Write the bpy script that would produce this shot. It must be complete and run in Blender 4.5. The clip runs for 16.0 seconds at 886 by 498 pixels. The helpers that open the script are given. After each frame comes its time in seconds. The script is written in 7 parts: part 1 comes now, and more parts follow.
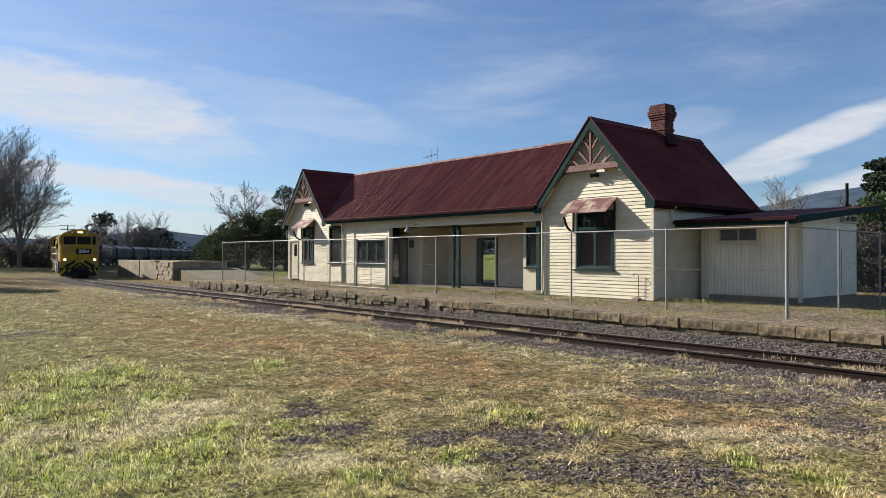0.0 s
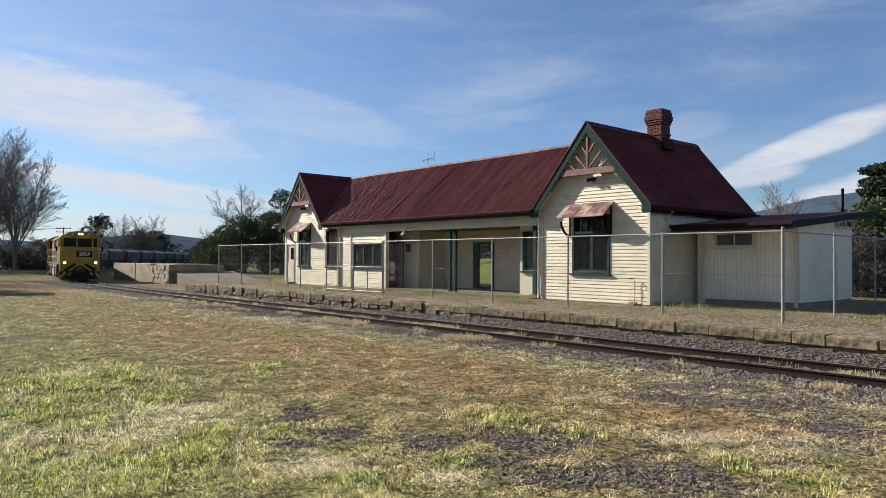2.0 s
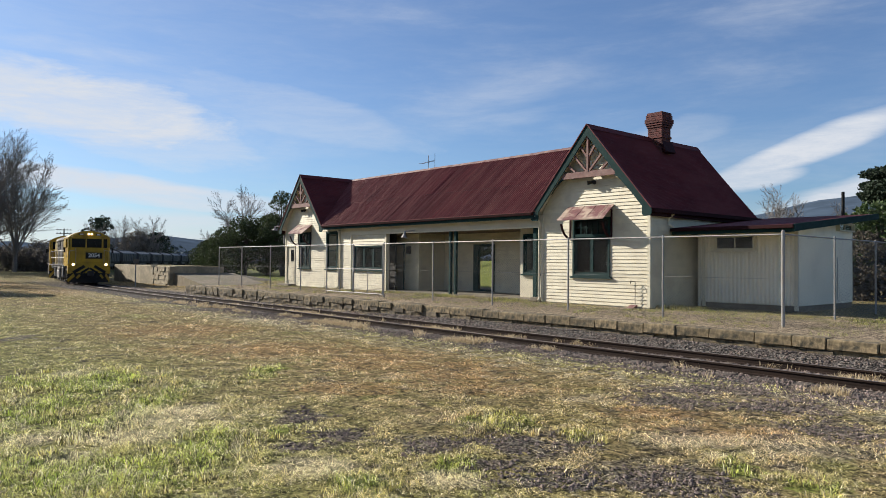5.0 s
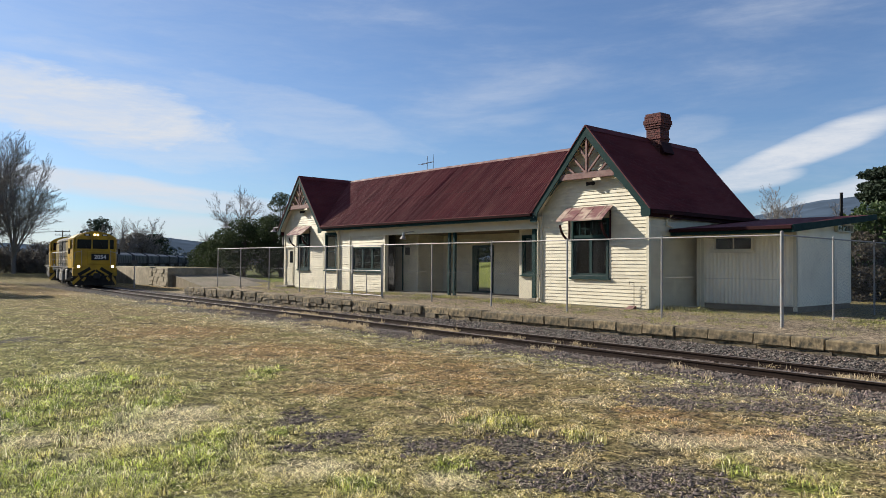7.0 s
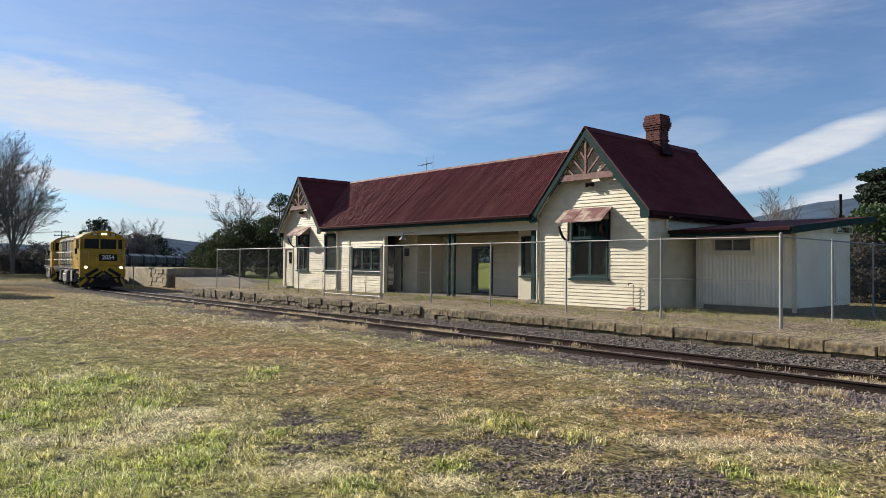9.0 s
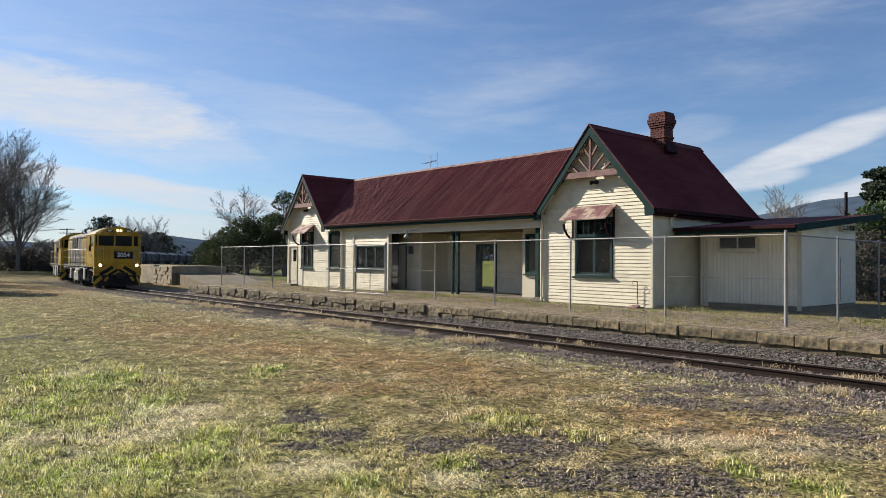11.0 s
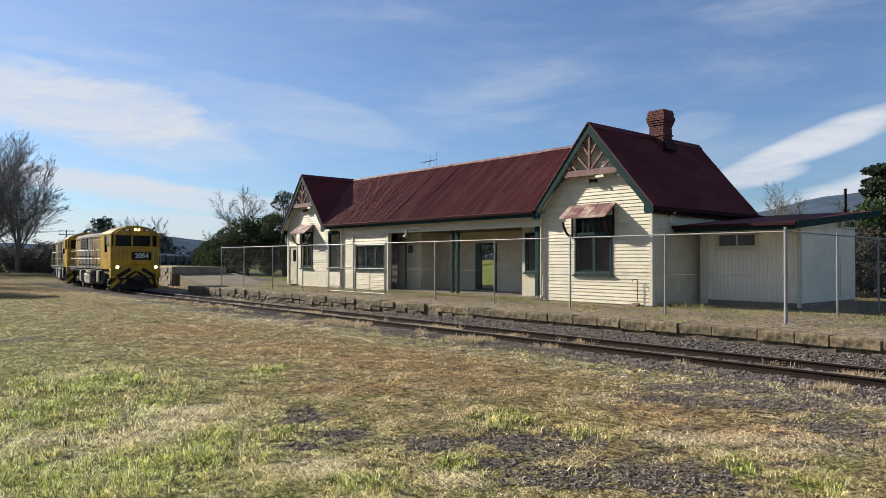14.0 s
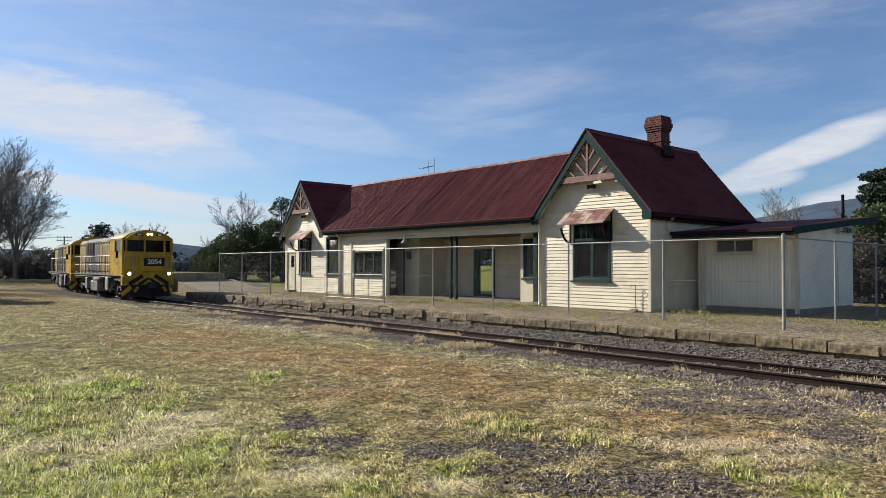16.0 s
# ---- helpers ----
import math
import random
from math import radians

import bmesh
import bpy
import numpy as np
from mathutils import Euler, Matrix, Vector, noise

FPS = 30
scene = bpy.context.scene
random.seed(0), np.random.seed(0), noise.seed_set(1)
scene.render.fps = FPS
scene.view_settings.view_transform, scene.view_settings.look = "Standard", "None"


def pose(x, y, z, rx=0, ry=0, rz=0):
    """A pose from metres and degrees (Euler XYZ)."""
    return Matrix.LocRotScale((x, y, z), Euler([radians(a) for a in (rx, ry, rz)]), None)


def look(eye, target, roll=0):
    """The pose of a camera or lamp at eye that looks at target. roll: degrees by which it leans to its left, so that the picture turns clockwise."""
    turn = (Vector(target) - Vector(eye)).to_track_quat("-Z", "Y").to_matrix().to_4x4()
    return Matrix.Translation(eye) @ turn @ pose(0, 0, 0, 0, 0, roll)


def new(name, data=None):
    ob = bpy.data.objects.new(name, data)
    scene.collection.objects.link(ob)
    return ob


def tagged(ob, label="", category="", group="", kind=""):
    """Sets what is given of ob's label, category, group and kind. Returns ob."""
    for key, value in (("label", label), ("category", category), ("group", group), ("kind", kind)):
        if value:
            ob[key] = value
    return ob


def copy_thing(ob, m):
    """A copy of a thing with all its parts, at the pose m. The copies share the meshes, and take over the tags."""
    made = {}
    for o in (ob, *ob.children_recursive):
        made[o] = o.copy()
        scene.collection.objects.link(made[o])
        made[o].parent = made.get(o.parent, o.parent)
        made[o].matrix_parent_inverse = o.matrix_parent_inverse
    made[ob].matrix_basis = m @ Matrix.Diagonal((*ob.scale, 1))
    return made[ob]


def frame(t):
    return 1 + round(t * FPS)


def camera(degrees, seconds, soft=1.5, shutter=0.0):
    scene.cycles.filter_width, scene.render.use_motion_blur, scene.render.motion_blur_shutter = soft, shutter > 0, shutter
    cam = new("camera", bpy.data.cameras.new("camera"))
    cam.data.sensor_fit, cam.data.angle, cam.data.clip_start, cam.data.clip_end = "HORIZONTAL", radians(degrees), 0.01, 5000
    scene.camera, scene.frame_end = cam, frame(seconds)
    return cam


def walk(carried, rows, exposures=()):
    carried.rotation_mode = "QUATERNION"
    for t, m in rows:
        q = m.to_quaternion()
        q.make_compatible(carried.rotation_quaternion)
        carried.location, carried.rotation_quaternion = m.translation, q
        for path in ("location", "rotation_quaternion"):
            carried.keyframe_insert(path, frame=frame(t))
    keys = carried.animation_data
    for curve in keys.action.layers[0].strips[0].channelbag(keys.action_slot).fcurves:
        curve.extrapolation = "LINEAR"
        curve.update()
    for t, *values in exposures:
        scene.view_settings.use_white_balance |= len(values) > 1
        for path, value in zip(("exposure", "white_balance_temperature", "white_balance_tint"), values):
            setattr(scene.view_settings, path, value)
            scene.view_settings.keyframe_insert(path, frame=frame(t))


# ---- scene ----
# Camera: hand-held, standing on the grass across the tracks
cam = camera(64.472, 16.0, soft=0.75)
EYE = (0.0, 0.0, 1.742)
TURNS = [
    (0, 90.536, -0.193, 49.482), (0.5, 90.598, -0.230, 49.402), (1, 90.671, -0.278, 49.318), (1.5, 90.776, -0.330, 49.253),
    (2, 90.849, -0.365, 49.207), (2.5, 90.885, -0.426, 49.206), (3, 90.937, -0.465, 49.228), (3.5, 91.001, -0.490, 49.251),
    (4, 91.034, -0.520, 49.254), (6.5, 91.076, -0.458, 49.166), (7, 91.141, -0.438, 49.142), (7.5, 91.241, -0.445, 49.111),
    (8, 91.291, -0.477, 49.094), (8.5, 91.268, -0.502, 49.076), (9, 91.224, -0.525, 49.083), (11.5, 90.996, -0.533, 49.466),
    (12, 90.948, -0.480, 49.474), (12.5, 90.922, -0.376, 49.464), (13, 90.930, -0.290, 49.436), (13.5, 90.937, -0.245, 49.404),
    (14, 90.966, -0.201, 49.395), (14.5, 91.060, -0.175, 49.340), (15, 91.185, -0.180, 49.281), (15.5, 91.340, -0.170, 49.256),
    (16, 91.456, -0.173, 49.253)]
walk(cam, [(t, pose(*EYE, a, b, c)) for t, a, b, c in TURNS], exposures=[(0, 0.76), (16, 0.76)])

# Sun low from beyond the far end of the station, and a sky with streaks of high cloud
SUN = Vector((-1.5, -0.6, 0.85)).normalized()
sun = new("sun", bpy.data.lights.new("sun", "SUN"))
sun.data.energy, sun.data.angle, sun.data.color = 5.0, radians(0.55), (1.0, 0.93, 0.82)
sun.matrix_world = look((0, 0, 60), Vector((0, 0, 60)) - SUN)


def make_world():
    w = bpy.data.worlds.new("sky")
    scene.world = w
    w.use_nodes = True
    nt = w.node_tree
    nt.nodes.clear()
    out, bg = nt.nodes.new("ShaderNodeOutputWorld"), nt.nodes.new("ShaderNodeBackground")
    sky = nt.nodes.new("ShaderNodeTexSky")
    sky.sky_type, sky.sun_disc = "NISHITA", False
    sky.sun_elevation, sky.sun_rotation = math.asin(SUN.z), math.atan2(SUN.x, SUN.y)
    sky.altitude, sky.air_density, sky.dust_density, sky.ozone_density = 150, 1.0, 0.6, 2.2
    co = nt.nodes.new("ShaderNodeTexCoord")

    def math_node(op, a, b=None, clamp=False):
        n = nt.nodes.new("ShaderNodeMath")
        n.operation, n.use_clamp = op, clamp
        for i, v in enumerate((a, b)):
            if v is None:
                continue
            if isinstance(v, (int, float)):
                n.inputs[i].default_value = v
            else:
                nt.links.new(v, n.inputs[i])
        return n.outputs[0]

    def ramp(v, lo, hi):
        n = nt.nodes.new("ShaderNodeMapRange")
        n.interpolation_type = "SMOOTHSTEP"
        nt.links.new(v, n.inputs[0])
        n.inputs[1].default_value, n.inputs[2].default_value = lo, hi
        return n.outputs[0]

    sep = nt.nodes.new("ShaderNodeSeparateXYZ")
    nt.links.new(co.outputs["Generated"], sep.inputs[0])
    x, y, z = sep.outputs
    # azimuth counted from the middle of the view, clockwise, and elevation, both in radians
    az = math_node("SUBTRACT", math_node("ARCTAN2", x, y), -0.862)
    el = math_node("ARCSINE", z)
    comb = nt.nodes.new("ShaderNodeCombineXYZ")
    nt.links.new(az, comb.inputs[0])
    nt.links.new(el, comb.inputs[1])

    def streaks(scale, sx, sy, rot, detail, rough, seed):
        mp = nt.nodes.new("ShaderNodeMapping")
        nt.links.new(comb.outputs[0], mp.inputs[0])
        mp.inputs["Rotation"].default_value = (0, 0, rot)
        mp.inputs["Scale"].default_value = (sx, sy, 1)
        mp.inputs["Location"].default_value = (seed, seed * 0.7, seed)
        n = nt.nodes.new("ShaderNodeTexNoise")
        n.inputs["Scale"].default_value, n.inputs["Detail"].default_value, n.inputs["Roughness"].default_value = scale, detail, rough
        n.inputs["Distortion"].default_value = 0.35
        nt.links.new(mp.outputs[0], n.inputs[0])
        return n.outputs[0]

    wisps = streaks(2.2, 1.0, 4.2, 0.10, 7, 0.58, 3.1)
    fine = streaks(6.0, 1.0, 3.2, -0.16, 8, 0.62, 7.7)

    def lens(a0, e0, wa, we, tilt, soft):
        """A cloud bank of that half width and half height."""
        da, de = math_node("SUBTRACT", az, a0), math_node("SUBTRACT", el, e0)
        c, s = math.cos(tilt), math.sin(tilt)
        u = math_node("DIVIDE", math_node("ADD", math_node("MULTIPLY", da, c), math_node("MULTIPLY", de, s)), wa)
        v = math_node("DIVIDE", math_node("SUBTRACT", math_node("MULTIPLY", de, c), math_node("MULTIPLY", da, s)), we)
        v = math_node("ADD", v, math_node("MULTIPLY", math_node("SUBTRACT", wisps, 0.5), 1.1))
        d = math_node("ADD", math_node("MULTIPLY", u, u), math_node("MULTIPLY", v, v))
        d = math_node("ADD", d, math_node("MULTIPLY", math_node("SUBTRACT", fine, 0.5), soft))
        return ramp(math_node("MULTIPLY", d, -1.0), -1.25, -0.25)

    veil = math_node("MULTIPLY", ramp(wisps, 0.46, 0.78), 0.30)
    veil = math_node("MAXIMUM", veil, math_node("MULTIPLY", ramp(math_node("ADD", wisps, math_node("MULTIPLY", fine, 0.45)), 0.66, 1.02), 0.26))
    veil = math_node("ADD", math_node("ADD", veil, 0.07), math_node("MULTIPLY", ramp(az, 0.30, -0.75), 0.15))
    clouds = veil
    for a0, e0, wa, we, tilt, soft, top in (
            (-0.52, 0.190, 0.25, 0.056, 0.02, 2.4, 0.90), (-0.42, 0.165, 0.20, 0.05, -0.18, 2.2, 0.45), (0.485, 0.150, 0.128, 0.022, 0.33, 0.6, 0.92),
            (0.415, 0.113, 0.07, 0.018, 0.12, 1.0, 0.75), (0.585, 0.094, 0.17, 0.030, 0.24, 0.7, 0.95), (0.56, 0.062, 0.15, 0.028, 0.0, 0.8, 0.8),
            (-0.40, 0.088, 0.24, 0.020, -0.10, 1.4, 0.85), (-0.33, 0.03, 0.40, 0.035, -0.02, 1.2, 0.62), (-0.75, 0.40, 0.45, 0.10, -0.1, 1.8, 0.35),
            (-0.2, 0.20, 0.22, 0.035, -0.2, 1.8, 0.35), (0.30, 0.165, 0.10, 0.03, 0.25, 2.0, 0.28)):
        clouds = math_node("MAXIMUM", clouds, math_node("MULTIPLY", lens(a0, e0, wa, we, tilt, soft), top))
    fibres = streaks(9.0, 1.0, 6.0, -0.22, 9, 0.7, 5.3)
    clouds = math_node("MULTIPLY", clouds, math_node("ADD", math_node("MULTIPLY", ramp(fibres, 0.30, 0.70), 0.42), 0.74))
    haze = ramp(math_node("ABSOLUTE", el), 0.12, 0.0)
    clouds = math_node("MAXIMUM", clouds, math_node("MULTIPLY", haze, 0.44), True)
    mix = nt.nodes.new("ShaderNodeMixRGB")
    nt.links.new(clouds, mix.inputs[0])
    tint = nt.nodes.new("ShaderNodeMixRGB")
    tint.blend_type, tint.inputs[0].default_value = "MULTIPLY", 1.0
    nt.links.new(sky.outputs[0], tint.inputs[1])
    tint.inputs[2].default_value = SKY_TINT
    nt.links.new(tint.outputs[0], mix.inputs[1])
    mix.inputs[2].default_value = CLOUD
    nt.links.new(mix.outputs[0], bg.inputs[0])
    bg.inputs[1].default_value = SKY_POWER
    nt.links.new(bg.outputs[0], out.inputs[0])


SKY_POWER, SKY_TINT, CLOUD = 0.057, (0.70, 0.94, 1.24, 1), (7.3, 7.7, 8.4, 1)
make_world()

# ---------------------------------------------------------------- materials
MATS = {}


def mat(name, color, rough=0.8, metal=0.0, var=0.12, scale=8.0, stain=None, stain_amt=0.0, stain_scale=1.2, bump=0.15, bump_scale=60.0,
        island=0.0, rnd=0.0, transmission=0.0, emit=0.0, stretch=(1, 1, 1), spec=0.5, back=0.0):
    """A surface with grain, stains at a larger scale and fine relief."""
    if name in MATS:
        return MATS[name]
    m = bpy.data.materials.new(name)
    m.use_nodes = True
    nt = m.node_tree
    b = nt.nodes["Principled BSDF"]
    co = nt.nodes.new("ShaderNodeTexCoord")
    mp = nt.nodes.new("ShaderNodeMapping")
    mp.inputs["Scale"].default_value = stretch
    nt.links.new(co.outputs["Object"], mp.inputs[0])

    def noisy(sc, detail=4):
        n = nt.nodes.new("ShaderNodeTexNoise")
        n.inputs["Scale"].default_value, n.inputs["Detail"].default_value = sc, detail
        nt.links.new(mp.outputs[0], n.inputs[0])
        return n.outputs[0]

    def rng(v, a, bb, lo=0.3, hi=0.7):
        n = nt.nodes.new("ShaderNodeMapRange")
        nt.links.new(v, n.inputs[0])
        n.inputs[1].default_value, n.inputs[2].default_value, n.inputs[3].default_value, n.inputs[4].default_value = lo, hi, a, bb
        return n.outputs[0]

    hsv = nt.nodes.new("ShaderNodeHueSaturation")
    hsv.inputs["Color"].default_value = (*color, 1)
    val = rng(noisy(scale), 1 - var, 1 + var)
    if island or rnd:
        src = nt.nodes.new("ShaderNodeNewGeometry").outputs["Random Per Island"] if island else nt.nodes.new("ShaderNodeObjectInfo").outputs["Random"]
        amt = island or rnd
        mul = nt.nodes.new("ShaderNodeMath")
        mul.operation = "MULTIPLY"
        nt.links.new(val, mul.inputs[0])
        nt.links.new(rng(src, 1 - amt, 1 + amt, 0, 1), mul.inputs[1])
        val = mul.outputs[0]
    nt.links.new(val, hsv.inputs["Value"])
    col = hsv.outputs[0]
    if stain:
        mx = nt.nodes.new("ShaderNodeMixRGB")
        nt.links.new(rng(noisy(stain_scale, 8), 0, stain_amt, 0.42, 0.66), mx.inputs[0])
        nt.links.new(col, mx.inputs[1])
        mx.inputs[2].default_value = (*stain, 1)
        col = mx.outputs[0]
    nt.links.new(col, b.inputs["Base Color"])
    nt.links.new(rng(noisy(scale * 2.3), max(0.02, rough - 0.12), min(1, rough + 0.1)), b.inputs["Roughness"])
    b.inputs["Metallic"].default_value = metal
    b.inputs["Specular IOR Level"].default_value = spec
    if transmission:
        b.inputs["Transmission Weight"].default_value = transmission
        b.inputs["IOR"].default_value = 1.45
    if emit:
        b.inputs["Emission Color"].default_value = (*color, 1)
        b.inputs["Emission Strength"].default_value = emit
    if bump:
        bn = nt.nodes.new("ShaderNodeBump")
        bn.inputs["Strength"].default_value, bn.inputs["Distance"].default_value = bump, 0.02
        nt.links.new(noisy(bump_scale, 3), bn.inputs["Height"])
        nt.links.new(bn.outputs[0], b.inputs["Normal"])
    if back:
        tr, ad = nt.nodes.new("ShaderNodeBsdfTranslucent"), nt.nodes.new("ShaderNodeMixShader")
        nt.links.new(col, tr.inputs[0])
        ad.inputs[0].default_value = back
        nt.links.new(b.outputs[0], ad.inputs[1])
        nt.links.new(tr.outputs[0], ad.inputs[2])
        nt.links.new(ad.outputs[0], nt.nodes["Material Output"].inputs[0])
    MATS[name] = m
    return m


cream = mat("cream_paint", (0.60, 0.545, 0.395), 0.55, var=0.05, scale=5, stain=(0.42, 0.36, 0.25), stain_amt=0.45, stain_scale=2.2, bump=0.12, bump_scale=45, rnd=0.05)
cream_plain = mat("cream_sheet", (0.56, 0.51, 0.385), 0.5, var=0.05, scale=2.0, stain=(0.45, 0.40, 0.30), stain_amt=0.3, stain_scale=0.9, bump=0.04)
trim_cream = mat("cream_trim", (0.62, 0.57, 0.43), 0.5, var=0.05, stain=(0.4, 0.35, 0.25), stain_amt=0.3, bump=0.05)
green = mat("green_paint", (0.008, 0.030, 0.029), 0.75, var=0.15, stain=(0.02, 0.045, 0.042), stain_amt=0.4, stain_scale=3, bump=0.08, spec=0.12)
maroon = mat("maroon_roof", (0.098, 0.018, 0.020), 0.7, var=0.18, scale=3, stain=(0.165, 0.048, 0.045), stain_amt=0.5, stain_scale=0.8, bump=0.06, stretch=(1, 0.35, 1), spec=0.2)
maroon_sheet = mat("maroon_roof_sheet", (0.115, 0.023, 0.024), 0.7, var=0.22, scale=5, stain=(0.19, 0.062, 0.055), stain_amt=0.6, stain_scale=1.6, bump=0.06, stretch=(2.2, 0.22, 0.3), spec=0.2, rnd=0.16)
ridge_mat = mat("faded_ridge_cap", (0.13, 0.055, 0.046), 0.6, var=0.3, scale=4, stain=(0.30, 0.19, 0.15), stain_amt=0.7, stain_scale=3)
gutter_mat = mat("maroon_gutter", (0.026, 0.006, 0.007), 0.7, var=0.12, spec=0.12)
faded = mat("faded_maroon_timber", (0.15, 0.07, 0.06), 0.75, var=0.2, scale=12, stain=(0.24, 0.15, 0.125), stain_amt=0.6, stain_scale=5)
awning_mat = mat("peeling_awning", (0.13, 0.045, 0.045), 0.75, var=0.2, scale=10, stain=(0.42, 0.33, 0.25), stain_amt=0.9, stain_scale=3.2)
brick_mat = mat("old_red_brick", (0.105, 0.030, 0.025), 0.9, var=0.25, scale=14, stain=(0.07, 0.03, 0.03), stain_amt=0.7, stain_scale=4, bump=0.5, bump_scale=40, rnd=0.3)
mortar = mat("mortar", (0.22, 0.18, 0.15), 0.95, var=0.2)
# Near black painted in for unlit rooms and gaps; also notice board, roof core.
dark = mat("shade_and_board_black", (0.018, 0.016, 0.015), 0.9, var=0.2)
wall_in = mat("dark_brown_ceiling_boards", (0.13, 0.095, 0.055), 0.9, var=0.1)
glass = mat("window_glass", (0.85, 0.9, 0.9), 0.03, var=0.0, transmission=1.0, bump=0.02, bump_scale=3)
galv = mat("galvanised_steel", (0.26, 0.26, 0.255), 0.6, 0.2, var=0.15, scale=30, stain=(0.25, 0.2, 0.16), stain_amt=0.5, stain_scale=6)
wire = mat("weathered_wire", (0.17, 0.17, 0.165), 0.7, 0.0, var=0.15)
concrete = mat("weathered_concrete", (0.175, 0.148, 0.108), 0.92, var=0.2, scale=6, stain=(0.12, 0.10, 0.07), stain_amt=0.7, stain_scale=0.9, bump=0.3)
stone = mat("sandstone_block", (0.185, 0.140, 0.078), 0.93, var=0.35, scale=14, stain=(0.038, 0.034, 0.022), stain_amt=0.95, stain_scale=5.5, bump=1.0, bump_scale=24, rnd=0.35)
rubble = mat("rubble_stone", (0.155, 0.12, 0.075), 0.95, var=0.3, scale=9, stain=(0.05, 0.042, 0.03), stain_amt=0.8, stain_scale=3, bump=0.9, bump_scale=14, rnd=0.35, )
rail_mat = mat("rusty_rail", (0.020, 0.013, 0.010), 0.85, 0.0, var=0.3, scale=14, spec=0.15, stain=(0.03, 0.018, 0.013), stain_amt=0.6)
rail_top = mat("worn_rail_top", (0.30, 0.25, 0.21), 0.42, 0.8, var=0.2, scale=10, stain=(0.11, 0.06, 0.04), stain_amt=0.6, stain_scale=2)
sleeper_mat = mat("old_timber_sleeper", (0.12, 0.095, 0.075), 0.95, var=0.3, scale=20, stretch=(8, 1, 1), bump=0.5, rnd=0.25)
ballast_mat = mat("ballast_stone", (0.190, 0.145, 0.122), 0.9, var=0.2, island=0.55, bump=0.4)
yellow = mat("yellow_loco_paint", (0.43, 0.265, 0.018), 0.42, var=0.1, scale=3, stain=(0.14, 0.085, 0.02), stain_amt=0.6, stain_scale=1.6, bump=0.02, spec=0.22)
silver = mat("dusty_silver_paint", (0.125, 0.118, 0.11), 0.68, 0.0, var=0.12, scale=3, stain=(0.07, 0.06, 0.05), stain_amt=0.6, stain_scale=1.5, bump=0.03, spec=0.15)
black = mat("black_grime", (0.011, 0.0105, 0.010), 0.75, var=0.3, spec=0.2, stain=(0.028, 0.024, 0.02), stain_amt=0.6, stain_scale=3)
underframe_mat = mat("underframe_grime", (0.014, 0.0125, 0.011), 0.8, var=0.3, stain=(0.03, 0.026, 0.021), stain_amt=0.6, stain_scale=2.5)
white_rail = mat("white_handrail", (0.27, 0.25, 0.20), 0.5, var=0.1)
lamp_on = mat("headlight_on", (1.0, 0.70, 0.30), 0.3, var=0, bump=0, emit=3.5)
plate_white = mat("white_lettering", (0.62, 0.62, 0.58), 0.5, var=0.1)
cab_glass = mat("cab_glass", (0.004, 0.0045, 0.005), 0.06, var=0, bump=0, spec=0.12)
soot = mat("sooty_roof_paint", (0.045, 0.042, 0.038), 0.75, var=0.25, scale=2, stain=(0.02, 0.018, 0.016), stain_amt=0.7, stain_scale=1.1, bump=0.05, spec=0.2)
tank_paint = mat("pale_tank_paint", (0.25, 0.235, 0.21), 0.6, var=0.15, scale=3, stain=(0.09, 0.08, 0.065), stain_amt=0.8, stain_scale=1.8, bump=0.04)
hood_yellow = mat("weathered_hood_yellow", (0.29, 0.21, 0.065), 0.55, var=0.12, scale=3, stain=(0.15, 0.12, 0.07), stain_amt=0.7, stain_scale=1.3, bump=0.03, spec=0.15)
wagon_mat = mat("dark_grey_wagon", (0.030, 0.034, 0.040), 0.6, var=0.2, scale=2, stain=(0.06, 0.06, 0.062), stain_amt=0.6, stain_scale=0.7)
bark = mat("grey_bark", (0.20, 0.175, 0.155), 0.95, var=0.3, scale=12, bump=0.6)
dark_bark = mat("dark_bark", (0.06, 0.048, 0.04), 0.95, var=0.3, scale=12, bump=0.6)
gum_leaf = mat("gum_foliage", (0.040, 0.055, 0.022), 0.95, var=0.25, scale=1.0, island=0.45, bump=0, back=0.25)
bush_leaf = mat("bush_foliage", (0.050, 0.080, 0.022), 0.6, var=0.25, scale=1.0, island=0.45, bump=0, back=0.25)
conifer_leaf = mat("conifer_foliage", (0.022, 0.036, 0.019), 0.95, var=0.25, scale=1.0, island=0.45, bump=0, back=0.15)
shed_cream = mat("pale_cream_iron", (0.82, 0.76, 0.60), 0.5, var=0.05, scale=2.0, stain=(0.50, 0.45, 0.35), stain_amt=0.3, stain_scale=0.9, bump=0.04)
dry_leaf = mat("dry_scrub", (0.075, 0.064, 0.048), 0.95, var=0.25, scale=1.0, island=0.2, bump=0, back=0.4)
# Grey-brown scrub, its colour lifted to hold the haze of distance.
far_leaf = mat("haze_lifted_scrub", (0.15, 0.135, 0.118), 0.95, var=0.2, scale=0.4, island=0.15, bump=0, back=0.5)
packed_earth = mat("packed_earth", (0.175, 0.138, 0.088), 0.95, var=0.2, scale=3, stain=(0.10, 0.095, 0.045), stain_amt=0.7, stain_scale=0.7, bump=0.5, bump_scale=12)
bank_concrete = mat("mossy_bank_concrete", (0.30, 0.25, 0.17), 0.93, var=0.22, scale=5, stain=(0.14, 0.12, 0.075), stain_amt=0.7, stain_scale=0.9, bump=0.4)
dark_soil = mat("dug_soil", (0.085, 0.062, 0.042), 0.95, var=0.3, scale=4, stain=(0.05, 0.045, 0.022), stain_amt=0.7, stain_scale=1.1, bump=0.7, bump_scale=9)
